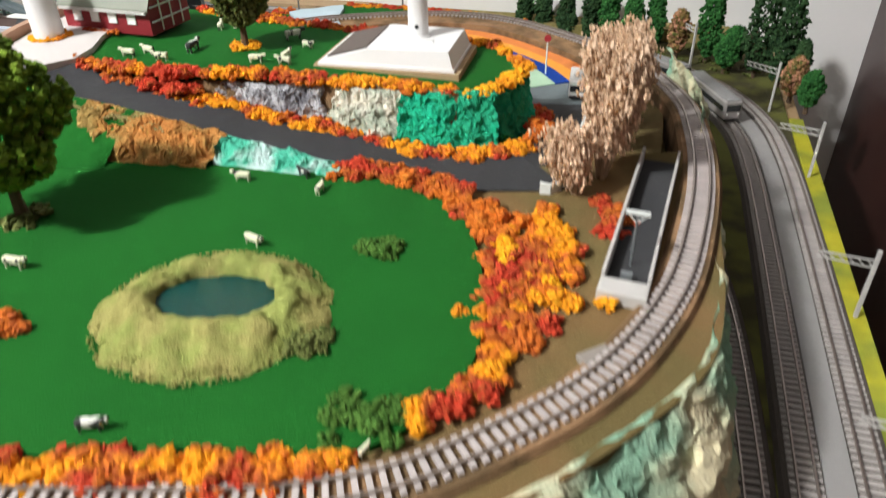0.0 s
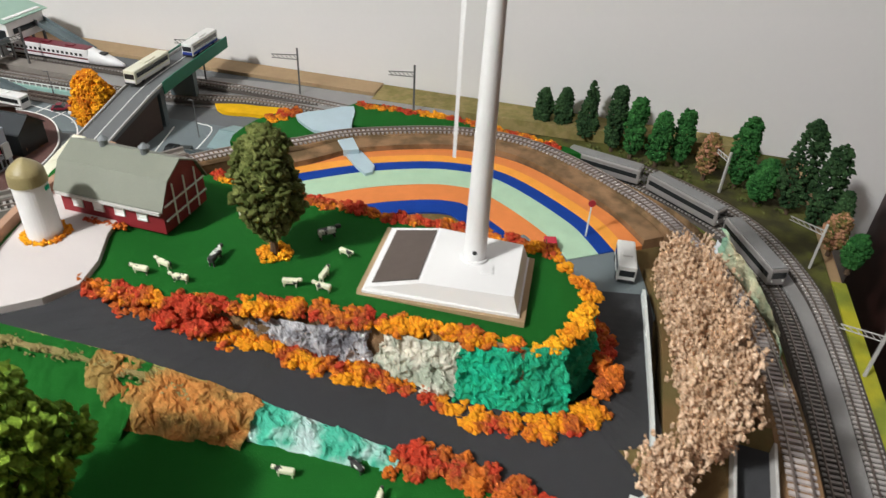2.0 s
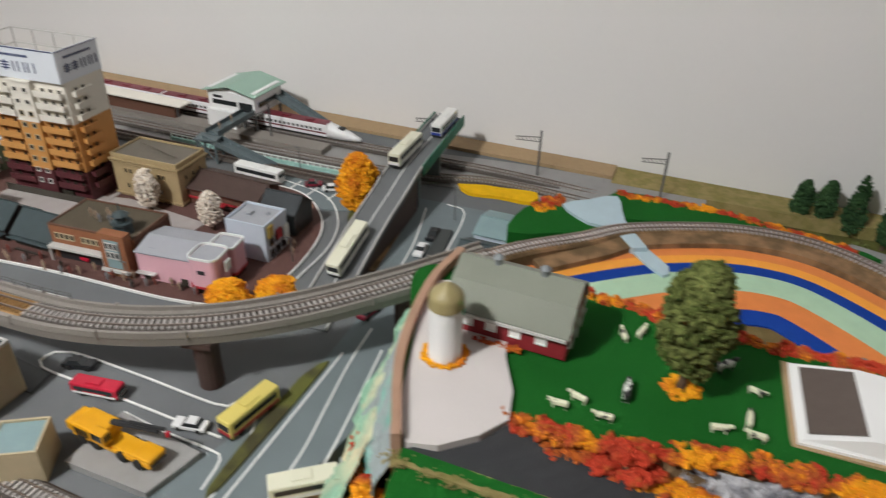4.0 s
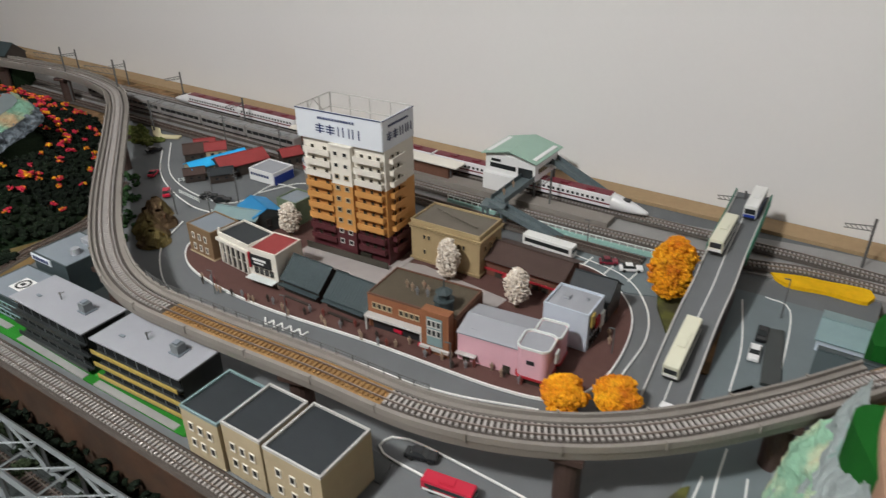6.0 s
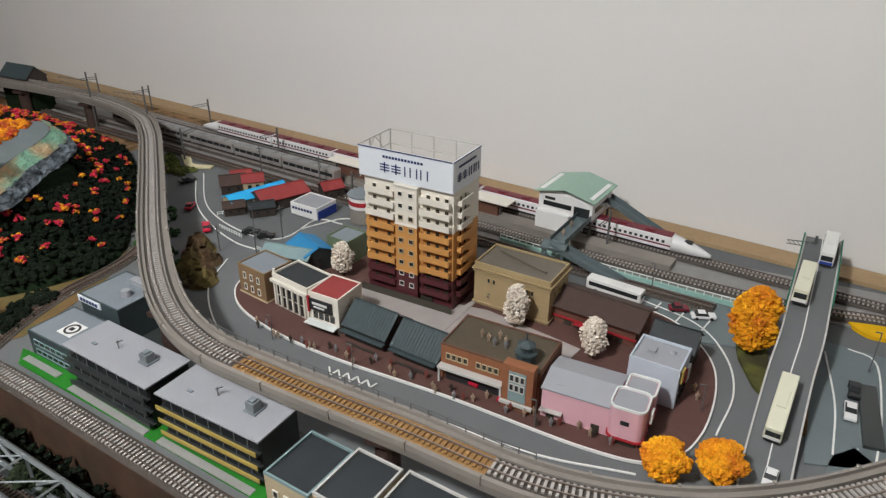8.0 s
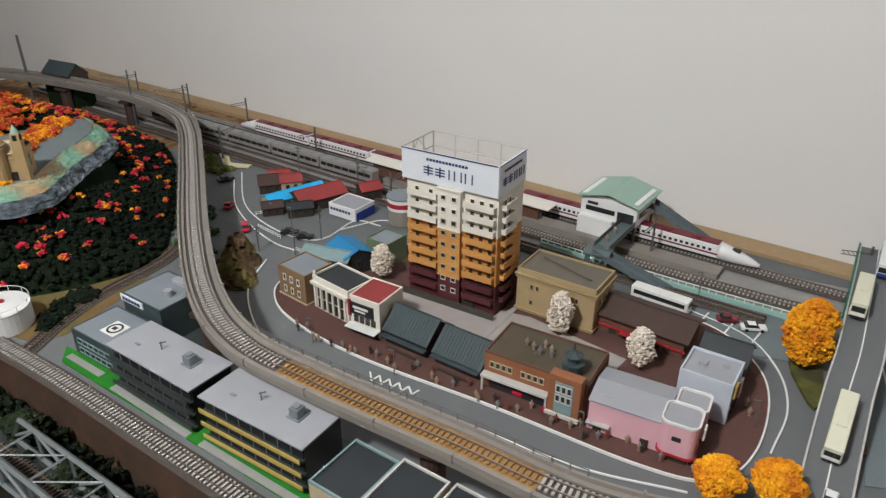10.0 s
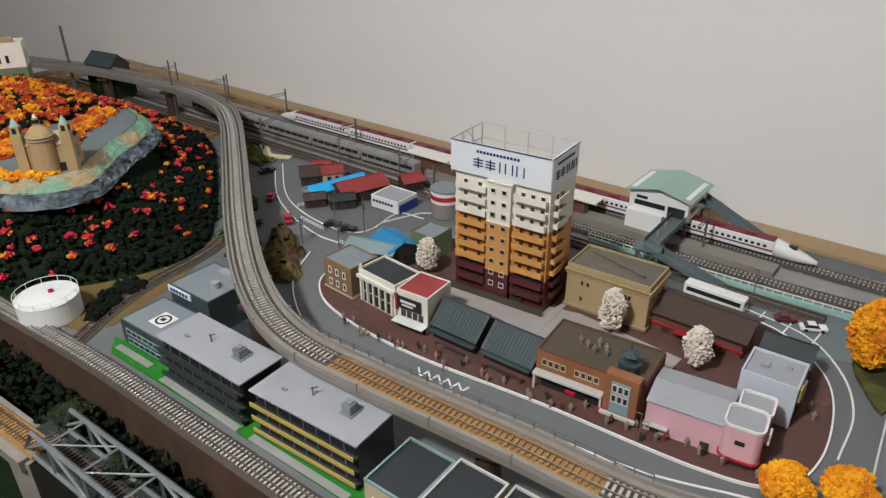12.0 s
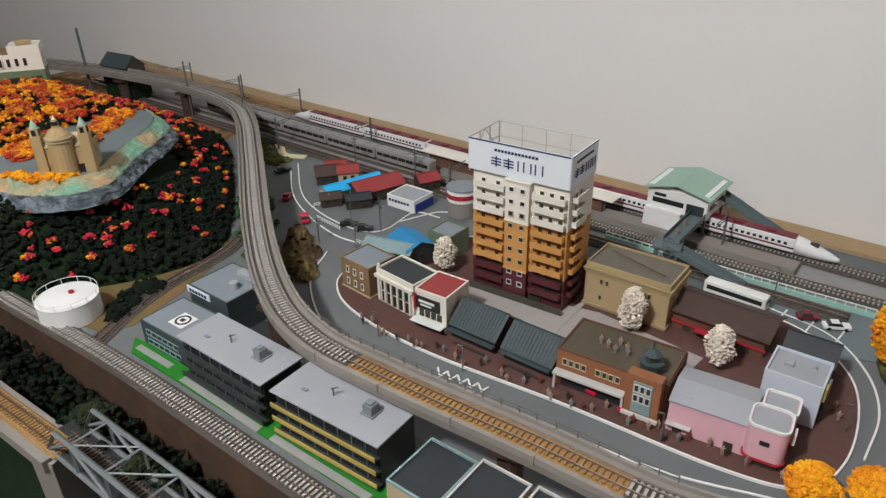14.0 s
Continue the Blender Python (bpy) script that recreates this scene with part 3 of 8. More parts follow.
RIM = spline([(-0.270, 0.68, 0), (-0.282, 0.60, 0), (-0.286, 0.50, 0), (-0.292, 0.40, 0), (-0.25, 0.22, 0), (-0.20, 0.118, 0), (-0.05, 0.112, 0), (0.05, 0.118, 0), (0.11, 0.143, 0), (0.165, 0.183, 0), (0.203, 0.222, 0), (0.222, 0.27, 0), (0.2335, 0.32, 0), (0.247, 0.38, 0), (0.260, 0.46, 0), (0.283, 0.56, 0), (0.275, 0.66, 0)])
RIM_N = normals(RIM)
tagged(rocky("rock_face", skirt, 420, 30, "cream_rock", amp=0.006, freq=50), "cream and green painted plaster rock face", "rock", kind="structure")

# lower meadow
meadow_rim = ring([(-0.245, 0.465), (-0.262, 0.40), (-0.235, 0.27), (-0.185, 0.17), (-0.06, 0.158), (0.05, 0.164), (0.085, 0.19), (0.104, 0.23), (0.10, 0.31), (0.072, 0.367), (0.012, 0.388), (-0.068, 0.405), (-0.125, 0.418), (-0.18, 0.45)])
ground("lower_meadow", meadow_rim, 0.079, 0.0835, "meadow", "dark green flocked meadow round the pond", "grass")
# upper plateau
plateau = ring([(-0.215, 0.480), (-0.124, 0.474), (-0.060, 0.477), (-0.017, 0.475), (0.039, 0.467), (0.086, 0.459), (0.114, 0.480), (0.129, 0.515), (0.104, 0.563), (0.050, 0.580), (-0.013, 0.587), (-0.074, 0.602), (-0.161, 0.627), (-0.27, 0.63), (-0.268, 0.55), (-0.255, 0.452)])


def plateau_z(x):
    """Height of the upper meadow, which falls gently to the east."""
    return 0.1167 - 0.044 * x


bm = slab(plateau, 0.05, 0.12)
for v in bm.verts:
    if v.co.z > 0.1:
        v.co.z = plateau_z(v.co.x)
tagged(part("upper_meadow", bm, "meadow"), "dark green flocked upper meadow with cows", "grass", kind="structure")
ground("farmyard", ring([(-0.250, 0.446), (-0.194, 0.474), (-0.200, 0.53), (-0.206, 0.60), (-0.258, 0.61), (-0.262, 0.52)], 0.02), 0.1, 0.1292, "yard_white", "white farmyard slab beside the barn", "pavement")
wall_line = spline([(-0.256, 0.445, 0.10), (-0.268, 0.52, 0.10), (-0.262, 0.60, 0.10), (-0.245, 0.65, 0.10)])
tagged(part("yard_wall", flat_strip(wall_line, -0.003, 0.003, -0.03, 0.036), "yard_wall_tan"), "low tan curved wall round the farmyard", "wall", kind="structure")



def cliff_fn(line, out, z_top, z_bot):
    ns = normals(line)

    def fn(s, t):
        i = s * (len(line) - 1)
        k = min(int(i), len(line) - 2)
        p = line[k].lerp(line[k + 1], i - k)
        zt = z_top
        zb = z_bot[0] + (z_bot[1] - z_bot[0]) * s
        return Vector((p.x, p.y, 0)) - ns[k] * (out * t) + Vector((0, 0, zt + (zb - zt) * t))
    return fn


west_line = spline([(-0.255, 0.68, 0), (-0.268, 0.60, 0), (-0.272, 0.52, 0), (-0.258, 0.438, 0)])
tagged(rocky("yard_cliff", cliff_fn(west_line, 0.045, 0.118, (0.0, 0.0)), 90, 20, "yard_rock", amp=0.006, freq=45), "grey and teal painted cliff below the farmyard", "rock", kind="structure")
front_line = spline([(-0.23, 0.470, 0), (-0.124, 0.472, 0), (-0.060, 0.475, 0), (-0.017, 0.473, 0), (0.039, 0.465, 0), (0.086, 0.457, 0)])
tagged(rocky("bank_front", cliff_fn(front_line, 0.018, 0.1135, (0.102, 0.074)), 200, 14, "brown_bank", amp=0.003), "brown earth bank below the upper meadow", "bank", kind="structure")
for nm, a, b, m, lab in (("grey_boulder", (-0.088, 0.473), (-0.014, 0.470), "grey_rock", "grey and white painted plaster rock in the bank"),
                         ("cream_boulder", (-0.003, 0.469), (0.052, 0.461), "white_rock", "cream plaster rock set in the bank"),
                         ("green_boulder", (0.044, 0.460), (0.110, 0.460), "green_rock", "bright green painted rock face at the bank's end")):
    ln = spline([(*a, 0), ((a[0] + b[0]) / 2, min(a[1], b[1]) - 0.003, 0), (*b, 0)])
    tagged(rocky(nm, cliff_fn(ln, 0.014 if nm == "grey_boulder" else 0.020 if nm == "cream_boulder" else 0.026, 0.113, (0.092, 0.088) if nm == "grey_boulder" else (0.081, 0.078)), 130, 40, m, amp=0.0055, freq=110), lab, "rock", kind="structure")
end_line = spline([(0.086, 0.457, 0), (0.115, 0.474, 0), (0.131, 0.510, 0), (0.107, 0.565, 0)])
tagged(rocky("bank_end", cliff_fn(end_line, 0.014, 0.112, (0.072, 0.046)), 150, 34, "green_rock", amp=0.0055, freq=95), "green painted rock round the plateau's end", "rock", kind="structure")

# farm road: down the bank, round the plateau's end, to the car park
ROAD = (((-0.195, 0.474), (-0.252, 0.443), 0.1262), ((-0.120, 0.466), (-0.149, 0.433), 0.1085), ((-0.060, 0.459), (-0.070, 0.417), 0.096), ((0.0, 0.450), (0.004, 0.396), 0.087),
        ((0.062, 0.440), (0.057, 0.383), 0.0828), ((0.095, 0.436), (0.100, 0.374), 0.0812), ((0.122, 0.440), (0.152, 0.376), 0.0800), ((0.135, 0.462), (0.170, 0.430), 0.0760),
        ((0.142, 0.51), (0.178, 0.49), 0.066), ((0.132, 0.565), (0.197, 0.56), 0.055), ((0.110, 0.615), (0.206, 0.612), 0.0440))
road_in, road_out = [], []
for k in range(len(ROAD) - 1):
    for q in range(6):
        f = q / 6
        (a0, b0, z0), (a1, b1, z1) = ROAD[k], ROAD[k + 1]
        road_in.append(Vector((a0[0] + (a1[0] - a0[0]) * f, a0[1] + (a1[1] - a0[1]) * f, z0 + (z1 - z0) * f)))
        road_out.append(Vector((b0[0] + (b1[0] - b0[0]) * f, b0[1] + (b1[1] - b0[1]) * f, z0 + (z1 - z0) * f)))
bm = bmesh.new()
rr = [[bm.verts.new(p) for p in (o - Vector((0, 0, 0.03)), o, i_, i_ - Vector((0, 0, 0.03)))] for i_, o in zip(road_in, road_out)]
for a, b in zip(rr, rr[1:]):
    for q in range(3):
        bm.faces.new((a[q], b[q], b[q + 1], a[q + 1]))
bmesh.ops.recalc_face_normals(bm, faces=bm.faces)
tagged(part("farm_road", bm, "asphalt"), "dark asphalt farm road with worn edges", "road", kind="structure")


def road_slope(name, k0, k1, out, foot, material, label, amp, freq=90.0, lift=0.0):
    """Sloping ground from the road's lower edge down to the meadow."""
    ed = road_out[k0:k1 + 1]

    def fn(s, t):
        i = s * (len(ed) - 1)
        k = min(int(i), len(ed) - 2)
        p = ed[k].lerp(ed[k + 1], i - k)
        w = out[0] + (out[1] - out[0]) * s
        z = p.z + 0.0008 + (foot - p.z) * t ** 1.2 + lift * math.sin(math.pi * t)
        return Vector((p.x - 0.25 * w * t, p.y + 0.001 - w * t, z))
    tagged(rocky(name, fn, 100, 26, material, amp=amp, freq=freq, smooth=material == "meadow"), label, "bank", kind="structure")


road_slope("grass_slope", 0, 7, (0.062, 0.040), 0.0825, "meadow", "green slope from the farmyard down to the meadow", 0.0012)
road_slope("straw_slope", 2, 10, (0.022, 0.016), 0.090, "straw", "straw-coloured strip beside the farm road", 0.0015)
road_slope("orange_rocks", 5, 12, (0.034, 0.026), 0.0825, "orange_rock", "orange and ochre rock slope beside the road", 0.005, lift=0.004)
road_slope("teal_rocks", 12, 19, (0.020, 0.014), 0.0825, "teal_rock", "pale blue and green rocks beside the road", 0.004, lift=0.003)
plant_line = spline([(0.178, 0.36, 0.078), (0.193, 0.42, 0.077), (0.213, 0.50, 0.065), (0.228, 0.57, 0.054), (0.232, 0.64, 0.046)])
tagged(part("plant_bank", strip(bmesh.new(), plant_line, [(-0.026, -0.05), (-0.026, 0), (0.024, 0), (0.024, -0.05)]), "earth"), "sandy bank under the dried plants", "bank", kind="structure")
ground("car_park", [(0.10, 0.57), (0.205, 0.575), (0.205, 0.69), (0.15, 0.71), (0.10, 0.685)], 0.03, 0.0435, "blue_road", "blue-grey car park behind the farm", "pavement")
tagged(part("road_rail", strip(bmesh.new(), spline([(0.138, 0.374, 0.083), (0.150, 0.378, 0.081), (0.164, 0.432, 0.077), (0.190, 0.56, 0.058), (0.198, 0.60, 0.05)]), [(-0.0012, -0.02), (-0.0012, 0.004), (0.0012, 0.004), (0.0012, -0.02)]), "fence_white"), "low white kerb rail beside the farm road", "rail", kind="structure")

# pond
mound = thing("pond", (-0.0225, 0.245, 0.0835), 0, "round blue-green pond in a straw-coloured mound", "pond")


def mound_fn(s, t):
    a = 2 * math.pi * s
    lump = noise.noise(Vector((3 * math.cos(a), 3 * math.sin(a), 0)))
    rx = 0.029 + 0.003 * lump * (1 - t) + (0.026 + 0.006 * lump + 0.003 * math.sin(2 * a + 1)) * t
    ry = 0.0185 + 0.003 * lump * (1 - t) + (0.031 + 0.006 * lump) * t
    h = 0.0105 * math.sin(math.pi * (0.10 + 0.90 * t ** 0.62)) - 0.001 * t if t < 0.97 else -0.001
    return Vector((rx * math.cos(a), ry * math.sin(a) + 0.006 * (1 - t), h))


rocky("bank", mound_fn, 150, 26, "straw", mound, amp=0.0026, freq=90, smooth=True)
part("water", slab(ring([(0.034 * math.cos(a), 0.006 + 0.0235 * math.sin(a)) for a in np.linspace(0, 2 * math.pi, 12, endpoint=False)], 0.003), 0.0005, 0.0030), "pond_water", mound, "glossy dark blue-green resin water")
ang_, far_ = RNG.uniform(0, 6.28, 2200), RNG.uniform(0.66, 1.02, 2200)
pl = [(0.055 * math.cos(a) * k, 0.05 * math.sin(a) * k, 0.0012 + 0.010 * max(0.0, 1.0 - k)) for a, k in zip(ang_, far_)]
blobs("scatter", pl, RNG.uniform(0.0003, 0.0008, len(pl)), "straw", mound)

# straw verge along the farm road's lower edge
verge = [p + Vector((-0.002, -0.0040, -0.0022)) for p in road_out[:12]]
tagged(part("road_verge", flat_strip(verge, -0.0040, 0.0040, -0.03, 0.0006), "straw_verge"), "straw-coloured scatter verge along the farm road", "verge", kind="structure")
pl = [p + Vector((RNG.normal(0, 0.0035), RNG.normal(-0.001, 0.0035), RNG.uniform(-0.001, 0.0008))) for p in verge for _ in range(90)]
tagged(blobs("verge_scatter", [q[:] for q in pl], RNG.uniform(0.0004, 0.0012, len(pl)), "straw_verge", kind="stuff"), "loose straw-coloured grass on the road verge", "grass")

# rainbow flower field, in bands that follow the back track
BACK = spline([(0.252, 0.675, 0), (0.215, 0.757, 0), (0.13, 0.855, 0), (0.039, 0.883, 0), (-0.077, 0.862, 0), (-0.135, 0.825, 0), (-0.20, 0.785, 0)], 0.008)
BAND = spline([(0.252, 0.675, 0), (0.215, 0.757, 0), (0.13, 0.852, 0), (0.039, 0.883, 0), (-0.06, 0.871, 0), (-0.15, 0.835, 0), (-0.235, 0.785, 0), (-0.30, 0.735, 0)], 0.008)
BAND_Z = 0.0455
for o0, o1, m, col in ((0.012, 0.034, "brown_bank", "brown"), (0.034, 0.050, "band_salmon", "salmon"), (0.050, 0.064, "band_orange", "orange"), (0.064, 0.080, "band_blue", "deep blue"), (0.080, 0.112, "band_mint", "pale mint"), (0.112, 0.142, "band_salmon", "salmon"), (0.142, 0.165, "band_blue", "deep blue")):
    zt = BAND_Z + (0.006 if m == "brown_bank" else 0.0) - 0.02 * (o0 - 0.03)
    row = BACK[2:-1] if m == "brown_bank" else BAND[2:-14]
    if o0 > 0.1:
        row = BAND[6:-20]
    ob = part("flower_band", strip(bmesh.new(), row, [(o0 + 0.0002, 0.03), (o0 + 0.0002, zt), (o1 - 0.0002, zt - 0.0006), (o1 - 0.0002, 0.03)]), m)
    tagged(ob, col + " band of the striped flower field", "flower bed", "flower field bands", "structure")
ground("stream", ring([(-0.156, 0.912), (-0.125, 0.93), (-0.091, 0.946), (-0.086, 0.888), (-0.070, 0.835), (-0.048, 0.797), (-0.056, 0.779), (-0.080, 0.815), (-0.097, 0.850), (-0.105, 0.868), (-0.128, 0.874)], 0.015), 0.02, 0.0475, "stream_blue", "pale blue stream that crosses under the track", "water")
ground("stream_chute", [(-0.107, 0.864), (-0.088, 0.874), (-0.074, 0.838), (-0.068, 0.822), (-0.084, 0.818), (-0.093, 0.838)], 0.02, 0.0528, "stream_blue", "pale blue stream bed beside the track", "water")
ground("back_lawn", ring([(-0.09, 0.965), (0.04, 0.935), (0.17, 0.872), (0.16, 0.86), (0.04, 0.905), (-0.086, 0.90)], 0.02), BASE, 0.044, "meadow", "green lawn strip behind the back track", "grass")
ground("back_lawn_west", ring([(-0.20, 0.90), (-0.16, 0.93), (-0.13, 0.89), (-0.11, 0.865), (-0.16, 0.85), (-0.215, 0.84)], 0.02), BASE, 0.044, "meadow", "green lawn strip behind the back track", "grass")

# ---------------------------------------------------------------- railway
SLEEPER = {}


def sleeper_mesh(material, w=0.0165, d=0.0024, h=0.0016):
    key = (material, w)
    if key not in SLEEPER:
        bm = nbox(-w / 2, w / 2, -d / 2, d / 2, 0, h)
        me = bpy.data.meshes.new("sleeper")
        bm.to_mesh(me)
        bm.free()
        me.materials.append(MATS[material])
        SLEEPER[key] = me
    return SLEEPER[key]


def track(line, label, ballast="ballast", sleeper="sleeper_brown", loose=True, bed=0.011, bed_h=0.003, gap=0.0052, name="railway_track"):
    """Ballast, two rails and sleepers along a line whose height is the ballast's top."""
    t = thing(name, (0, 0, 0), 0, label, "railway track", "railway tracks", "structure")
    part("ballast_bed", strip(bmesh.new(), line, [(-bed - 0.002, -bed_h), (-bed, 0), (bed, 0), (bed + 0.002, -bed_h)]), ballast, t)
    for o in (-0.0047, 0.0047):
        part("rail", strip(bmesh.new(), line, [(o - 0.0005, 0.0012), (o - 0.0005, 0.0034), (o + 0.0005, 0.0034), (o + 0.0005, 0.0012)]), "rail_steel", t)
    ns, acc, joined, made = normals(line), 0.0, [], 0
    for a, b, n in zip(line, line[1:], ns):
        seg = (b - a).length
        pos = -acc
        while pos + gap <= seg:
            pos += gap
            p = a.lerp(b, pos / seg)
            if loose and made < 300:
                ob = link("sleeper", sleeper_mesh(sleeper), t)
                ob.matrix_local = Matrix.Translation(p + Vector((0, 0, 0.0001))) @ Matrix.Rotation(math.atan2(n.y, n.x), 4, "Z")
                made += 1
            else:
                joined.append((p, n))
        acc = seg - pos
    if joined:
        vs, fs = [], []
        for p, n in joined:
            d = Vector((n.y, -n.x, 0))
            k = len(vs)
            for z in (0.0001, 0.0016):
                for sx, sy in ((-1, -1), (1, -1), (1, 1), (-1, 1)):
                    vs.append((p + n * 0.0082 * sx + d * 0.0012 * sy + Vector((0, 0, z)))[:])
            fs += [[k + i for i in q] for q in ((4, 5, 6, 7), (0, 1, 5, 4), (1, 2, 6, 5), (2, 3, 7, 6), (3, 0, 4, 7))]
        me = bpy.data.meshes.new("sleepers")
        me.from_pydata(vs, [], fs)
        me.materials.append(MATS[sleeper])
        link("sleepers", me, t)["kind"] = "stuff"
    return t


loop_line = spline([(-0.33, 0.19, 0.083), (-0.22, 0.15, 0.083), (-0.10, 0.138, 0.083), (0.0, 0.139, 0.083), (0.065, 0.150, 0.083), (0.116, 0.178, 0.083), (0.16, 0.215, 0.083), (0.197, 0.27, 0.083), (0.222, 0.333, 0.083), (0.242, 0.402, 0.081), (0.256, 0.474, 0.077), (0.266, 0.56, 0.068), (0.255, 0.66, 0.060), (0.215, 0.757, 0.054), (0.13, 0.855, 0.052), (0.039, 0.883, 0.052), (-0.077, 0.862, 0.053), (-0.135, 0.825, 0.056), (-0.196, 0.785, 0.061), (-0.235, 0.75, 0.065)], 0.006)
track(loop_line, "single farm railway track on brown earth", ballast="brown_bank", sleeper="sleeper_pale")
bank_line = [p.copy() for p in loop_line]
tagged(part("track_bank", strip(bmesh.new(), bank_line, [(-0.014, -0.06), (-0.0125, -0.0028), (0.0125, -0.0028), (0.015, -0.06)]), "brown_bank"), "brown earth bank that carries the farm track", "bank", kind="structure")

# viaduct
VIA = spline([(-0.228, 0.757, 0.066), (-0.30, 0.695, 0.066), (-0.387, 0.633, 0.066), (-0.472, 0.597, 0.066), (-0.567, 0.587, 0.066), (-0.68, 0.606, 0.066), (-0.825, 0.629, 0.066), (-0.92, 0.652, 0.066), (-1.007, 0.708, 0.066), (-1.124, 0.826, 0.066), (-1.30, 1.028, 0.066), (-1.42, 1.16, 0.066), (-1.515, 1.232, 0.067), (-1.69, 1.292, 0.068), (-1.95, 1.318, 0.07), (-2.25, 1.31, 0.07)], 0.008)
via = thing("viaduct", (0, 0, 0), 0, "curved grey-beige concrete railway viaduct on brown piers", "viaduct", "", "structure")
part("deck", strip(bmesh.new(), VIA, [(-0.017, -0.010), (-0.0185, -0.001), (0.0185, -0.001), (0.017, -0.010)]), "concrete", via)
for sgn in (-1, 1):
    part("parapet", strip(bmesh.new(), VIA, [(sgn * 0.0165, -0.0012), (sgn * 0.0165, 0.005), (sgn * 0.0190, 0.005), (sgn * 0.0190, -0.0012)]), "concrete", via)
    part("walkway", strip(bmesh.new(), VIA, [(sgn * 0.0115, -0.0011), (sgn * 0.0115, 0.0012), (sgn * 0.0164, 0.0012), (sgn * 0.0164, -0.0011)]), "concrete", via)
acc = 0.0
for a, b, n in zip(VIA, VIA[1:], normals(VIA)):
    acc += (b - a).length
    if acc > 0.068:
        acc = 0.0
        for sgn in (-1, 1):
            bm = nbox(-0.0015, 0.0015, -0.001, 0.001, -0.002, 0.0062)
            ob = part("joint", bm, "concrete", via)
            ob.matrix_local = Matrix.Translation(a + n * 0.0185 * sgn) @ Matrix.Rotation(math.atan2(n.y, n.x), 4, "Z")
for px, py in ((-0.455, 0.601), (-0.70, 0.610), (-1.0, 0.70), (-1.30, 1.03), (-1.69, 1.29), (-1.9, 1.315), (-0.30, 0.695)):
    bm = cyl(bmesh.new(), 0, 0, 0, 0.054, 0.011, 0.011, 16)
    box(bm, -0.013, 0.013, -0.016, 0.016, 0.050, 0.0555)
    ob = part("pier", bm, "tile_brown", via, "dark brown cylindrical pier")
    ob.location = (px, py, 0.0)
rail_line = [p + normals(VIA)[i] * -0.0178 for i, p in enumerate(VIA) if -0.93 < p.x < -0.57]
rl = thing("viaduct_railing", (0, 0, 0), 0, "thin grey railing along the viaduct edge", "railing")
for z in (0.008, 0.011):
    part("bar", strip(bmesh.new(), rail_line, [(-0.0003, z), (-0.0003, z + 0.0006), (0.0003, z + 0.0006), (0.0003, z)]), "mast_grey", rl)
for p in rail_line[::2]:
    part("post", nbox(p.x - 0.0004, p.x + 0.0004, p.y - 0.0004, p.y + 0.0004, p.z + 0.005, p.z + 0.0116), "mast_grey", rl)
cut1, cut2 = [i for i, p in enumerate(VIA) if p.x < -0.60][0], [i for i, p in enumerate(VIA) if p.x < -0.86][0]
track(VIA[:cut1 + 1], "viaduct track with brown sleepers", sleeper="sleeper_grey", bed=0.0095, bed_h=0.0008)
track(VIA[cut1:cut2 + 1], "viaduct track on tan ballast", ballast="ballast_brown", sleeper="ballast_brown", bed=0.0095, bed_h=0.0008)
track(VIA[cut2:], "viaduct track with brown sleepers", sleeper="sleeper_grey", bed=0.0095, bed_h=0.0008, loose=False)

# tracks beside the table's edge and along the wall
def room_line(pts, step=0.012):
    return spline([R(*p)[:] for p in pts], step)


E_Z = BASE + 0.007
EAST = []
for k, (lab, pts) in enumerate((("outer", [(0.243, 0.13, E_Z), (0.244, 0.35, E_Z), (0.243, 0.55, E_Z), (0.239, 0.69, E_Z), (0.2245, 0.79, E_Z), (0.185, 0.88, E_Z), (0.11, 0.95, E_Z), (0.02, 0.985, E_Z), (-0.18, 0.995, E_Z), (-0.45, 0.99, 0.004), (-0.8, 0.985, 0.006), (-2.4, 0.99, 0.006)]),
                               ("inner", [(0.210, 0.13, E_Z), (0.211, 0.35, E_Z), (0.210, 0.52, E_Z), (0.206, 0.66, E_Z), (0.192, 0.76, E_Z), (0.152, 0.85, E_Z), (0.085, 0.91, E_Z), (0.0, 0.950, E_Z), (-0.18, 0.962, E_Z), (-0.45, 0.960, 0.004), (-0.8, 0.916, 0.006), (-2.4, 0.91, 0.006)]),
                               ("third", [(0.186, 0.10, E_Z - 0.001), (0.184, 0.30, E_Z - 0.001), (0.172, 0.46, E_Z - 0.001), (0.14, 0.60, E_Z - 0.001), (0.10, 0.7, E_Z - 0.001)]))):
    EAST.append(room_line(pts))
    track(EAST[-1], "main line railway track beside the table edge" if k < 2 else "siding track under the rock face", loose=(k == 0), sleeper="sleeper_grey")
mid = room_line([(0.2265, 0.13, E_Z), (0.2275, 0.35, E_Z), (0.2265, 0.54, E_Z), (0.2225, 0.675, E_Z), (0.208, 0.775, E_Z), (0.169, 0.865, E_Z), (0.098, 0.93, E_Z), (0.01, 0.965, E_Z), (-0.18, 0.972, E_Z)])
tagged(part("track_path", flat_strip(mid, -0.0072, 0.0072, -0.004, 0.0012), "path_grey"), "pale grey path between the two main tracks", "path", kind="structure")
track(room_line([(-0.66, 0.873, 0.004), (-0.8, 0.872, 0.004), (-1.2, 0.875, 0.004), (-2.2, 0.875, 0.004)]), "station siding track", loose=False)
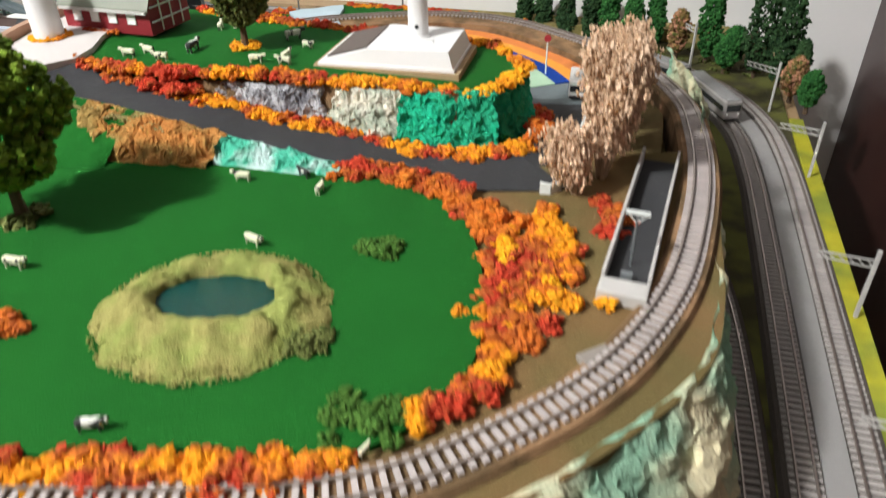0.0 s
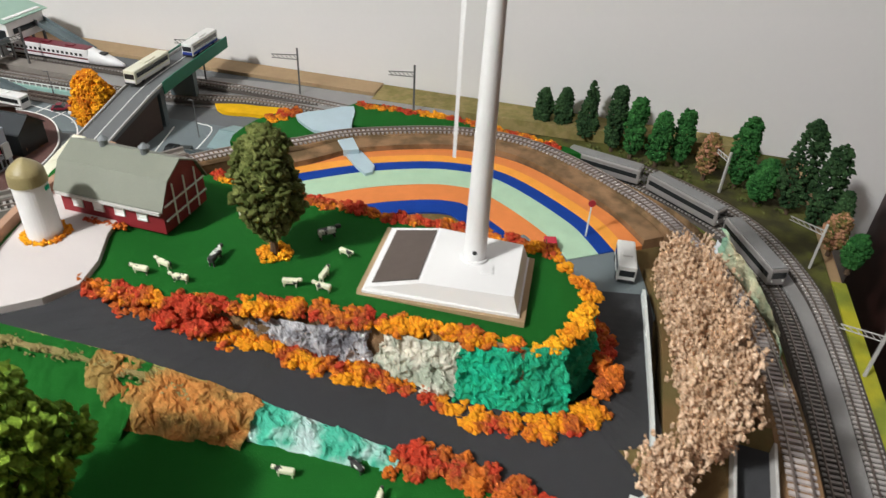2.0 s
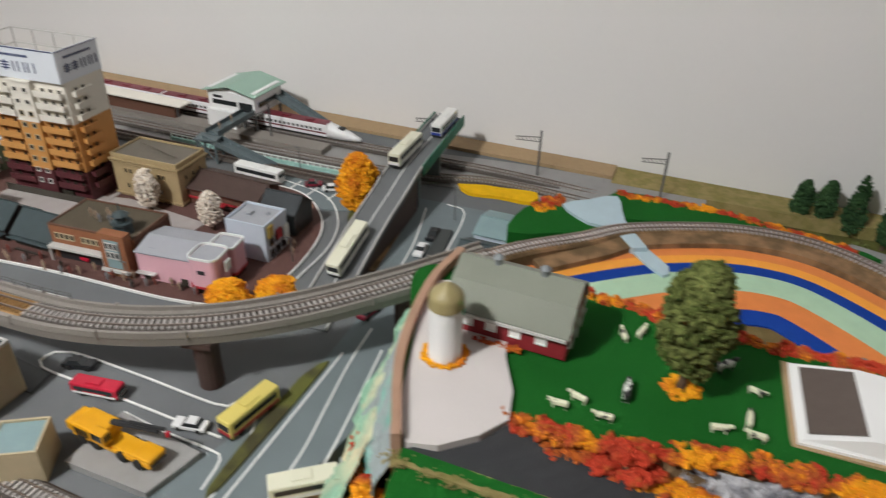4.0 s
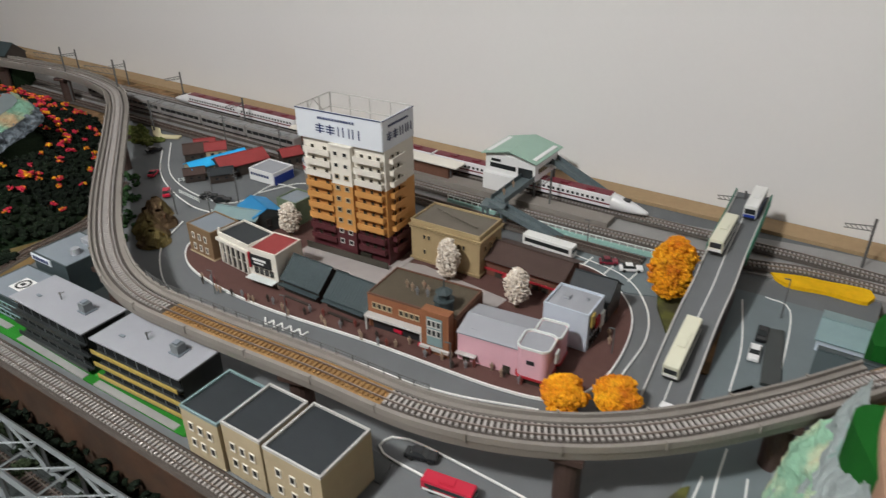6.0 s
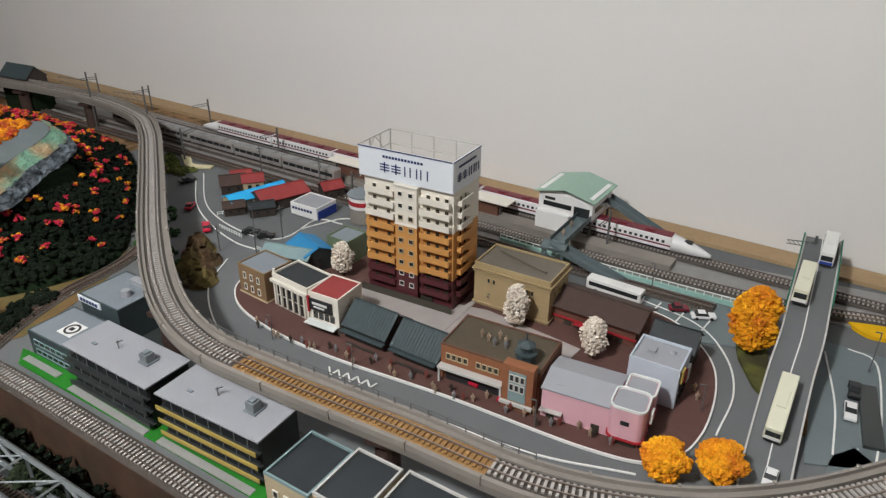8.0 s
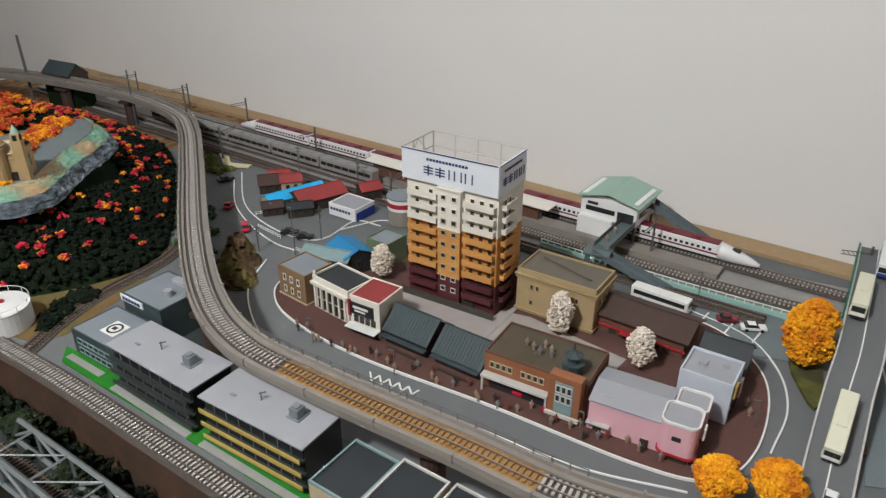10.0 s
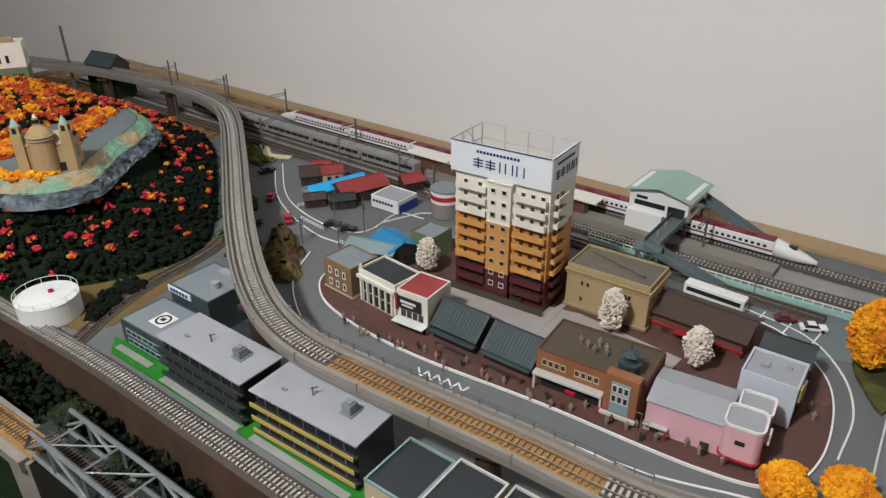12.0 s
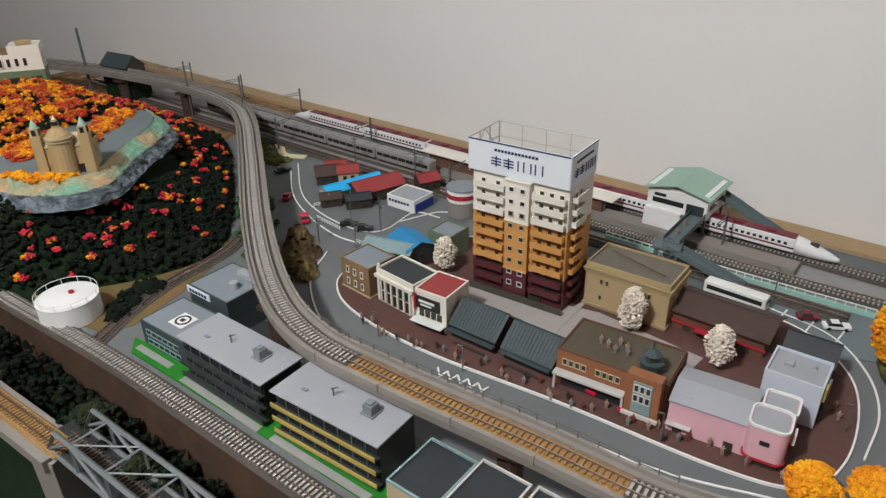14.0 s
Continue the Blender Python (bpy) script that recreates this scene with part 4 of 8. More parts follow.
tagged(part("ballast_field", flat_strip(room_line([(-0.20, 0.985, 0), (-0.45, 0.980, 0), (-0.7, 0.945, 0), (-1.0, 0.935, 0), (-2.4, 0.935, 0)]), -0.056, 0.045, -0.018, 0.0013), "path_grey"), "grey ballast bed of the station tracks", "ballast", kind="structure")
# snow-like bank between loop and main line
bank2 = spline([(0.272, 0.47, 0), (0.284, 0.535, 0), (0.291, 0.58, 0), (0.290, 0.64, 0), (0.284, 0.685, 0)])
tagged(rocky("pale_bank", cliff_fn(bank2[::-1], 0.024, 0.052, (BASE, BASE)), 60, 10, "snow_rock", amp=0.006), "whitish plaster bank below the back track", "bank", kind="structure")
bank3 = spline([(0.284, 0.685, 0), (0.276, 0.715, 0), (0.238, 0.775, 0), (0.165, 0.85, 0)])
tagged(rocky("brown_slope", cliff_fn(bank3[::-1], 0.026, 0.044, (BASE, BASE)), 60, 10, "brown_bank", amp=0.005), "brown earth slope below the back track", "bank", kind="structure")
# ---------------------------------------------------------------- buildings
WINDOW = {}


def window_meshes(w, h, frame, pane):
    key = (round(w, 4), round(h, 4), frame, pane)
    if key not in WINDOW:
        f = 0.0011
        bm = bmesh.new()
        box(bm, -w / 2, w / 2, -0.0009, 0.0006, 0, f)
        box(bm, -w / 2, w / 2, -0.0006, 0.0006, h - f * 0.7, h)
        box(bm, -w / 2, -w / 2 + f * 0.7, -0.0006, 0.0006, f, h - f * 0.7)
        box(bm, w / 2 - f * 0.7, w / 2, -0.0006, 0.0006, f, h - f * 0.7)
        fm = bpy.data.meshes.new("window")
        bm.to_mesh(fm)
        bm.free()
        fm.materials.append(MATS[frame])
        bm = nbox(-w / 2 + f * 0.5, w / 2 - f * 0.5, -0.0002, 0.0005, f * 0.8, h - f * 0.5)
        pm = bpy.data.meshes.new("pane")
        bm.to_mesh(pm)
        bm.free()
        pm.materials.append(MATS[pane])
        WINDOW[key] = (fm, pm)
    return WINDOW[key]


def windows(parent, side, w, d, cols, rows, z0, dz, ww, wh, frame="hotel_white", pane="window_dark", margin=0.12):
    """A grid of windows on one side (f, b, l, r) of a block of width w and depth d whose corner stands at 0, 0."""
    fm, pm = window_meshes(ww, wh, frame, pane)
    span = w if side in "fb" else d
    for i in range(cols):
        a = span * (margin + (1 - 2 * margin) * (i + 0.5) / cols)
        for j in range(rows):
            z = z0 + dz * j
            m = {"f": Matrix.Translation((a, -0.0004, z)), "b": Matrix.Translation((a, d + 0.0004, z)) @ Matrix.Rotation(math.pi, 4, "Z"),
                 "r": Matrix.Translation((w + 0.0004, a, z)) @ Matrix.Rotation(math.pi / 2, 4, "Z"), "l": Matrix.Translation((-0.0004, a, z)) @ Matrix.Rotation(-math.pi / 2, 4, "Z")}[side]
            ob = link("window", fm, parent)
            ob.matrix_local = m
            link("pane", pm, ob)


def block(name, x, y, turn, w, d, h, wall, roof, label, z=0.0, parapet=0.0025, rim=None, group="", category="building"):
    """A flat-roofed building with a parapet; its front left corner stands at x, y."""
    t = thing(name, (x, y, z), turn, label, category, group)
    part("wall", nbox(0, w, 0, d, 0, h, bevel=0.0004), wall, t)
    part("roof", nbox(0.0018, w - 0.0018, 0.0018, d - 0.0018, h, h + 0.0006), roof, t)
    if parapet:
        bm = bmesh.new()
        for a in ((0, w, 0, 0.0018), (0, w, d - 0.0018, d), (0, 0.0018, 0.0018, d - 0.0018), (w - 0.0018, w, 0.0018, d - 0.0018)):
            box(bm, *a, h, h + parapet)
        part("parapet", bm, rim or wall, t)
    return t


def gable(bm, w, d, h0, h1, over=0.002, axis="x", thick=0.0012):
    """A pitched roof as two thick slopes; the ridge runs along axis."""
    if axis == "x":
        for y0, y1 in ((-over, d / 2), (d + over, d / 2)):
            vs = [bm.verts.new((x, yy, zz + k)) for k in (0, thick) for x in (-over, w + over) for yy, zz in ((y0, h0), (y1, h1))]
            for q in ((0, 1, 3, 2), (4, 6, 7, 5), (0, 2, 6, 4), (1, 5, 7, 3), (0, 4, 5, 1), (2, 3, 7, 6)):
                bm.faces.new([vs[i] for i in q])
    else:
        for x0, x1 in ((-over, w / 2), (w + over, w / 2)):
            vs = [bm.verts.new((xx, y, zz + k)) for k in (0, thick) for y in (-over, d + over) for xx, zz in ((x0, h0), (x1, h1))]
            for q in ((0, 1, 3, 2), (4, 6, 7, 5), (0, 2, 6, 4), (1, 5, 7, 3), (0, 4, 5, 1), (2, 3, 7, 6)):
                bm.faces.new([vs[i] for i in q])
    bmesh.ops.recalc_face_normals(bm, faces=bm.faces)
    return bm


def house(name, x, y, turn, w, d, h, rise, wall, roof, label, z=0.0, axis="x", group="", cols=2, over=0.002):
    """A small house with a pitched roof; its front left corner stands at x, y."""
    t = thing(name, (x, y, z), turn, label, "house", group)
    bm = bmesh.new()
    box(bm, 0, w, 0, d, 0, h)
    if axis == "x":
        for xx in (0, w):
            a = [bm.verts.new(p) for p in ((xx, 0, h), (xx, d, h), (xx, d / 2, h + rise * 0.97))]
            bm.faces.new(a)
    else:
        for yy in (0, d):
            a = [bm.verts.new(p) for p in ((0, yy, h), (w, yy, h), (w / 2, yy, h + rise * 0.97))]
            bm.faces.new(a)
    part("wall", bm, wall, t)
    part("roof", gable(bmesh.new(), w, d, h - rise * 0.08, h + rise, over, axis), roof, t)
    if axis == "x":
        part("ridge", nbox(-over, w + over, d / 2 - 0.0008, d / 2 + 0.0008, h + rise + 0.0006, h + rise + 0.0018), roof, t)
    else:
        part("ridge", nbox(w / 2 - 0.0008, w / 2 + 0.0008, -over, d + over, h + rise + 0.0006, h + rise + 0.0018), roof, t)
    if cols:
        windows(t, "f", w, d, cols, 1, h * 0.35, 0.01, min(0.006, w * 0.5 / cols), h * 0.4, frame="wood_dark")
        windows(t, "r", w, d, 1, 1, h * 0.35, 0.01, min(0.006, d * 0.3), h * 0.4, frame="wood_dark")
    return t


def bars(t, side_m, rows, material="sign_navy"):
    """Plain bars in place of lettering. rows: x0, x1, z0, z1."""
    for x0, x1, z0, z1 in rows:
        ob = part("lettering", nbox(x0, x1, -0.0006, -0.0001, z0, z1), material, t)
        ob.matrix_local = side_m


# hotel
HW, HD, HH = 0.1245, 0.067, 0.152
hotel = thing("hotel", (-0.8640, 0.8990, 0), -8.7, "ten-storey hotel in cream, orange and maroon bands with rooftop sign", "building")
for z0, z1, m in ((0, 0.042, "hotel_maroon"), (0.042, 0.104, "hotel_orange"), (0.104, HH, "hotel_white")):
    part("wall", nbox(0.004, HW, 0.004, HD, z0, z1), m, hotel)
    part("wall", nbox(0.050, 0.080, -0.003, 0.004, z0, z1), m, hotel)
part("roof", nbox(0.006, HW - 0.002, 0.006, HD - 0.002, HH, HH + 0.0008), "roof_slate", hotel)
bm = bmesh.new()
for a in ((0.004, HW, 0.004, 0.006), (0.004, HW, HD - 0.002, HD), (0.004, 0.006, 0.006, HD - 0.002), (HW - 0.002, HW, 0.006, HD - 0.002)):
    box(bm, *a, HH, HH + 0.003)
part("parapet", bm, "hotel_white", hotel)
for z0, m in ((0.0415, "hotel_orange"), (0.1035, "hotel_white")):
    part("string_course", nbox(0.0493, 0.0807, -0.0037, -0.0030, z0, z0 + 0.0016), m, hotel)
part("bay_cap", nbox(0.0485, 0.0815, -0.0042, 0.0036, HH, HH + 0.0026, bevel=0.0004), "hotel_white", hotel)
part("base_rail", nbox(0.0, HW + 0.004, -0.0065, -0.0058, 0.0, 0.012), "window_warm", hotel)
FLOORS = 9
for f in range(FLOORS):
    z = 0.0185 + f * 0.0148
    m = "hotel_maroon" if z < 0.042 - 0.006 else "hotel_orange" if z < 0.098 else "hotel_white"
    for x0, x1 in ((0.008, 0.048), (0.083, HW - 0.002)):
        bm = bmesh.new()
        box(bm, x0, x1, -0.0028, 0.004, z, z + 0.001)
        box(bm, x0, x1, -0.0034, -0.0022, z, z + 0.0076)
        box(bm, x0, x0 + 0.001, -0.0022, 0.004, z + 0.001, z + 0.0062)
        box(bm, x1 - 0.001, x1, -0.0022, 0.004, z + 0.001, z + 0.0062)
        part("balcony", bm, m, hotel)
    for y0, y1 in ((0.012, 0.040),):
        bm = bmesh.new()
        box(bm, HW, HW + 0.006, y0, y1, z, z + 0.001)
        box(bm, HW + 0.0052, HW + 0.0064, y0, y1, z, z + 0.0076)
        box(bm, HW, HW + 0.0052, y0, y0 + 0.001, z + 0.001, z + 0.0062)
        box(bm, HW, HW + 0.0052, y1 - 0.001, y1, z + 0.001, z + 0.0062)
        part("balcony", bm, m, hotel)
    fm, pm = window_meshes(0.0066, 0.0075, m, "window_warm")
    for x in (0.018, 0.037, 0.092, 0.104, 0.116):
        ob = link("window", fm, hotel)
        ob.matrix_local = Matrix.Translation((x, 0.0036, z + 0.0025))
        link("pane", pm, ob)
    fm2, pm2 = window_meshes(0.0068, 0.0066, "hotel_white" if f > 6 else "beige_wall" if f > 1 else "concrete_light", "window_dark")
    for x in (0.058, 0.072):
        ob = link("window", fm2, hotel)
        ob.matrix_local = Matrix.Translation((x, -0.0034, z + 0.003))
        link("pane", pm2, ob)
    for y in (0.020, 0.031):
        ob = link("window", fm, hotel)
        ob.matrix_local = Matrix.Translation((HW + 0.0004, y, z + 0.0025)) @ Matrix.Rotation(math.pi / 2, 4, "Z")
        link("pane", pm, ob)
part("entrance", nbox(0.082, 0.098, 0.0005, 0.0039, 0, 0.012), "window_warm", hotel)
SZ0, SZ1 = 0.1555, 0.1925
part("sign_panel", nbox(0.000, HW + 0.001, -0.0005, 0.001, SZ0, SZ1), "sign_white", hotel, "pale blue-white rooftop sign panel")
part("sign_panel", nbox(HW, HW + 0.0015, 0.001, HD, SZ0, SZ1), "sign_white", hotel, "pale blue-white rooftop sign panel")
bm = bmesh.new()
for x in np.linspace(0.001, HW, 5):
    box(bm, x - 0.0005, x + 0.0005, HD - 0.001, HD, SZ0 - 0.003, SZ1)
for y in np.linspace(0.001, HD, 4):
    box(bm, 0, 0.001, y - 0.0005, y + 0.0005, SZ0 - 0.003, SZ1)
for z in (SZ0, (SZ0 + SZ1) / 2, SZ1):
    box(bm, 0, HW, HD - 0.001, HD, z - 0.0005, z + 0.0005)
    box(bm, 0, 0.001, 0, HD, z - 0.0005, z + 0.0005)
rod(bm, (0.0005, 0.001, SZ0), (0.0005, HD / 2, SZ1), 0.0004)
rod(bm, (0.0005, HD / 2, SZ1), (0.0005, HD, SZ0), 0.0004)
part("sign_frame", bm, "concrete_light", hotel, "grey steel lattice behind the sign")
def glyph_bars(x, w, z, h):
    """A block of strokes as wide and as high as one sign character."""
    t = h * 0.10
    return [(x, x + w, z + h * f, z + h * f + t) for f in (0.18, 0.45, 0.72)] + [(x + w / 2 - t * 0.6, x + w / 2 + t * 0.6, z, z + h)]


def post_bars(x, w, z, h, n):
    return [(x + (w - 0.0014) * k / max(1, n - 1), x + (w - 0.0014) * k / max(1, n - 1) + 0.0014, z, z + h) for k in range(n)]


URL = [(0.034 + 0.0042 * k, 0.0368 + 0.0042 * k, 0.0268, 0.0296) for k in range(13)]
bars(hotel, Matrix.Translation((0, -0.0006, SZ0)), [(0, HW, 0.0360, 0.0372), *URL, *glyph_bars(0.030, 0.0125, 0.009, 0.0125), *glyph_bars(0.0455, 0.0125, 0.009, 0.0125), *post_bars(0.063, 0.0014, 0.009, 0.012, 1), *post_bars(0.070, 0.010, 0.009, 0.012, 2), *post_bars(0.084, 0.010, 0.009, 0.012, 2)])
URL2 = [(0.012 + 0.0036 * k, 0.0143 + 0.0036 * k, 0.0268, 0.0294) for k in range(12)]
bars(hotel, Matrix.Translation((HW + 0.0016, 0, SZ0)) @ Matrix.Rotation(math.pi / 2, 4, "Z"), [(0, HD, 0.0360, 0.0372), *URL2, *glyph_bars(0.009, 0.010, 0.010, 0.011), *glyph_bars(0.0215, 0.010, 0.010, 0.011), *post_bars(0.036, 0.0014, 0.010, 0.0105, 1), *post_bars(0.0415, 0.008, 0.010, 0.0105, 2), *post_bars(0.053, 0.008, 0.010, 0.0105, 2)])
ground("hotel_forecourt", [(-0.872, 0.852), (-0.735, 0.832), (-0.715, 0.935), (-0.73, 0.90), (-0.745, 0.875), (-0.866, 0.895)], -0.001, 0.0025, "stone_pave", "pale grey paved forecourt of the hotel", "pavement")

# tan stone bank
tan = block("bank_building", -0.7225, 0.9125, -11.0, 0.099, 0.056, 0.056, "tan_stone", "tan_roof", "tan stone bank building with cornice and flat roof", parapet=0.003)
for z, o in ((0.047, 0.0014), (0.0505, 0.0024), (0.004, 0.0016)):
    bm = bmesh.new()
    box(bm, -o, 0.099 + o, -o, 0.056 + o, z, z + 0.0018)
    part("cornice", bm, "tan_stone", tan)
for x in (0.02, 0.027, 0.07, 0.077):
    for z in (0.034, 0.013):
        if z < 0.03 and x in (0.027, 0.077):
            continue
        fm, pm = window_meshes(0.0045, 0.0075, "tan_stone", "window_dark")
        ob = link("window", fm, tan)
        ob.matrix_local = Matrix.Translation((x, -0.0004, z))
        link("pane", pm, ob)
windows(tan, "r", 0.099, 0.056, 3, 2, 0.013, 0.02, 0.0045, 0.0075, frame="tan_stone")
bm = rod(bmesh.new(), (0.015, 0.040, 0.0595), (0.085, 0.018, 0.0595), 0.0012)
part("roof_pipe", bm, "tan_roof", tan)

# brown restaurant behind
rest = house("restaurant", -0.622, 0.908, -13.5, 0.100, 0.052, 0.024, 0.012, "brick_brown", "tile_brown", "dark brown tiled restaurant with red balustrades", cols=0, over=0.005)
for z in (0.010, 0.021):
    part("red_rail", nbox(-0.002, 0.102, -0.0026, -0.0012, z, z + 0.0025), "shop_red", rest)
part("awning", nbox(0.03, 0.06, -0.012, -0.003, 0.012, 0.0132), "shop_red", rest)
windows(rest, "f", 0.1, 0.052, 6, 1, 0.002, 0.01, 0.009, 0.0075, frame="wood_dark", pane="window_warm")

# fire station
fire = block("fire_station", -0.7085, 0.7600, -7.8, 0.108, 0.061, 0.042, "brick_orange", "roof_olive", "orange brick fire station with open garage and tower", parapet=0.002, rim="brick_brown")
part("side_wall", nbox(0.1081, 0.1090, 0.002, 0.061, 0, 0.0419), "brick_brown", fire)
# Flat panel; the open bay's shade is put into its dark colour.
part("garage", nbox(0.006, 0.070, -0.0006, 0.0, 0.001, 0.0165), "dark_plastic", fire, "flat dark panel painted as the shaded garage bay")
part("canopy", nbox(0.0, 0.072, -0.009, 0.0, 0.0175, 0.0205, bevel=0.0004), "concrete_light", fire)
for x in (0.001, 0.070):
    part("post", nbox(x, x + 0.002, -0.0085, -0.0065, 0, 0.0175), "concrete_light", fire)
fm, pm = window_meshes(0.0055, 0.0075, "beige_wall", "window_warm")
for x in (0.009, 0.0155, 0.022, 0.0285, 0.043, 0.0495, 0.056, 0.0625):
    ob = link("window", fm, fire)
    ob.matrix_local = Matrix.Translation((x, -0.0004, 0.0265))
    link("pane", pm, ob)
bm = nbox(0.074, 0.106, -0.012, -0.0002, 0, 0.0525, bevel=0.0004)
part("tower", bm, "brick_orange", fire)
part("tower_window", nbox(0.081, 0.099, -0.0128, -0.0119, 0.012, 0.046), "tile_teal", fire)
fm, pm = window_meshes(0.005, 0.0085, "concrete_light", "window_dark")
for x in (0.0845, 0.090, 0.0955):
    for z in (0.024, 0.035):
        ob = link("window", fm, fire)
        ob.matrix_local = Matrix.Translation((x, -0.0132, z))
        link("pane", pm, ob)
part("tower_base", nbox(0.073, 0.107, -0.0155, -0.0122, 0.0075, 0.0105), "concrete_light", fire)
bm = cyl(bmesh.new(), 0.088, 0.012, 0.0425, 0.054, 0.0105, 0.0095, 8)
cyl(bm, 0.088, 0.012, 0.054, 0.056, 0.0115, 0.0115, 8)
cyl(bm, 0.088, 0.012, 0.056, 0.064, 0.006, 0.006, 8)
cyl(bm, 0.088, 0.012, 0.064, 0.069, 0.0095, 0.002, 8)
rod(bm, (0.088, 0.012, 0.069), (0.088, 0.012, 0.078), 0.0008)
part("cupola", bm, "tile_dark", fire, "dark grey octagonal cupola")

# two tiled shops
for i, x in enumerate((-0.836, -0.770)):
    sh = house("tiled_shop", x, 0.790 - 0.0135 * i, -12.5, 0.056, 0.048, 0.018 - 0.003 * i, 0.020, "wood_dark", "tile_dark", "dark grey-green tiled wooden shop with open front", group="tiled shops", cols=0, over=0.003)
    part("eave", nbox(-0.002, 0.058, -0.008, -0.001, 0.0115, 0.0128), "tile_dark", sh)
    for k in range(14):
        part("roof_rib", rod(bmesh.new(), (0.002 + 0.004 * k, -0.003, 0.0178 - 0.003 * i), (0.002 + 0.004 * k, 0.024, 0.0392 - 0.003 * i), 0.00035, 4), "tile_dark", sh)
    windows(sh, "f", 0.056, 0.048, 5, 1, 0.002, 0.01, 0.009, 0.009, frame="wood_dark", pane="window_warm")
    part("bench", nbox(0.01, 0.05, -0.011, -0.008, 0, 0.003), "wood_dark", sh)

# theatre, red-roofed cafe, brick corner house
thea = block("theatre", -0.949, 0.8220, -18.0, 0.062, 0.042, 0.042, "hotel_white", "tile_black", "cream theatre with pilasters and dark flat roof", parapet=0.003)
for i in range(6):
    part("pilaster", nbox(0.004 + i * 0.0105, 0.0065 + i * 0.0105, -0.0025, -0.0002, 0.004, 0.034), "hotel_white", thea)
part("cornice", nbox(-0.001, 0.063, -0.0035, -0.0002, 0.034, 0.038), "hotel_white", thea)
windows(thea, "f", 0.062, 0.042, 5, 2, 0.004, 0.0155, 0.0066, 0.0130, frame="wood_dark")
part("finial", cyl(bmesh.new(), 0.002, 0.002, 0.042, 0.050, 0.003, 0.0015, 10), "hotel_white", thea)
cafe = block("cafe", -0.884, 0.7960, -9.0, 0.042, 0.046, 0.046, "hotel_white", "tile_red", "white cafe with red roof and black signboard", parapet=0.0015)
part("signboard", nbox(0.003, 0.034, -0.0025, -0.0003, 0.026, 0.040), "dark_plastic", cafe, "black board with plain pale bars")
bars(cafe, Matrix.Translation((0, -0.0026, 0.028)), [(0.007, 0.028, 0.006, 0.009), (0.009, 0.024, 0.002, 0.004)], "line_white")
part("red_sign", nbox(-0.0005, 0.0025, -0.003, -0.0003, 0.022, 0.042), "shop_red", cafe)
windows(cafe, "f", 0.042, 0.046, 4, 1, 0.015, 0.01, 0.006, 0.008, frame="wood_dark")
part("awning", nbox(0.0, 0.042, -0.012, -0.001, 0.0115, 0.0125), "fence_white", cafe)
part("shopfront", nbox(0.003, 0.039, -0.0012, -0.0002, 0.001, 0.0105), "window_warm", cafe)
corner = block("corner_house", -1.006, 0.833, -17.0, 0.050, 0.045, 0.040, "brick_tan", "roof_slate", "tan brick corner house with flat grey roof", parapet=0.002)
windows(corner, "f", 0.05, 0.045, 3, 2, 0.008, 0.016, 0.005, 0.009, frame="hotel_white")
windows(corner, "l", 0.05, 0.045, 2, 2, 0.008, 0.016, 0.005, 0.009, frame="hotel_white")
part("plinth", nbox(-0.001, 0.051, -0.001, 0.046, 0, 0.003), "beige_wall", corner)

# pink parlour, pale blue shop, dark shed
pink = thing("pink_parlour", (-0.597, 0.738, 0), -6.0, "pink rounded ice-cream parlour with grey roof", "building")
part("wall", nbox(0, 0.068, 0, 0.055, 0, 0.034, bevel=0.0006), "pink", pink)
part("roof", gable(bmesh.new(), 0.068, 0.055, 0.0335, 0.040, 0.001, "x"), "roof_grey", pink)
part("gable_wall", nbox(0.0, 0.068, 0.020, 0.036, 0.0335, 0.0385), "pink", pink)
def rounded(x0, x1, y0, y1, q):
    """Outline of a rectangle with rounded corners."""
    out = []
    for cx, cy, a0 in ((x1 - q, y1 - q, 0), (x0 + q, y1 - q, 90), (x0 + q, y0 + q, 180), (x1 - q, y0 + q, 270)):
        out += [(cx + q * math.cos(radians(a0 + 15 * k)), cy + q * math.sin(radians(a0 + 15 * k))) for k in range(7)]
    return out


for x0, x1, y0, y1, q, top in ((0.066, 0.0985, -0.009, 0.0225, 0.0075, 0.0435), (0.072, 0.1005, 0.0228, 0.050, 0.004, 0.0405)):
    rd = rounded(x0, x1, y0, y1, q)
    bod = part("round_corner", slab(rd, 0.0115, top), "pink", pink)
    part("corner_roof", slab(rounded(x0 + 0.002, x1 - 0.002, y0 + 0.002, y1 - 0.002, q * 0.8), top, top + 0.0006), "roof_grey", bod)
    part("corner_rim", strip(bmesh.new(), [Vector((x, y, top)) for x, y in [*rd, rd[0]]], [(-0.0006, 0), (-0.0006, 0.0024), (0.0010, 0.0024), (0.0010, 0)]), "fence_white", bod)
    part("shopfront", slab(rounded(x0 + 0.003, x1 - 0.003, y0 + 0.003, y1 - 0.0002, q * 0.7), 0.0, 0.0092), "window_warm", bod)
    part("corner_band", slab(rounded(x0 - 0.0012, x1 + 0.0012, y0 - 0.0012, y1, q), 0.0093, 0.0114), "shop_red", bod)
part("side_sign", nbox(0.1008, 0.103, 0.004, 0.014, 0.026, 0.038, bevel=0.0005), "fence_white", pink)
for x in (0.006, 0.05):
    part("door", nbox(x, x + 0.008, -0.0008, 0.0, 0, 0.010), "window_warm", pink)
part("awning", nbox(0.0, 0.022, -0.006, -0.0004, 0.011, 0.0122), "concrete_light", pink)
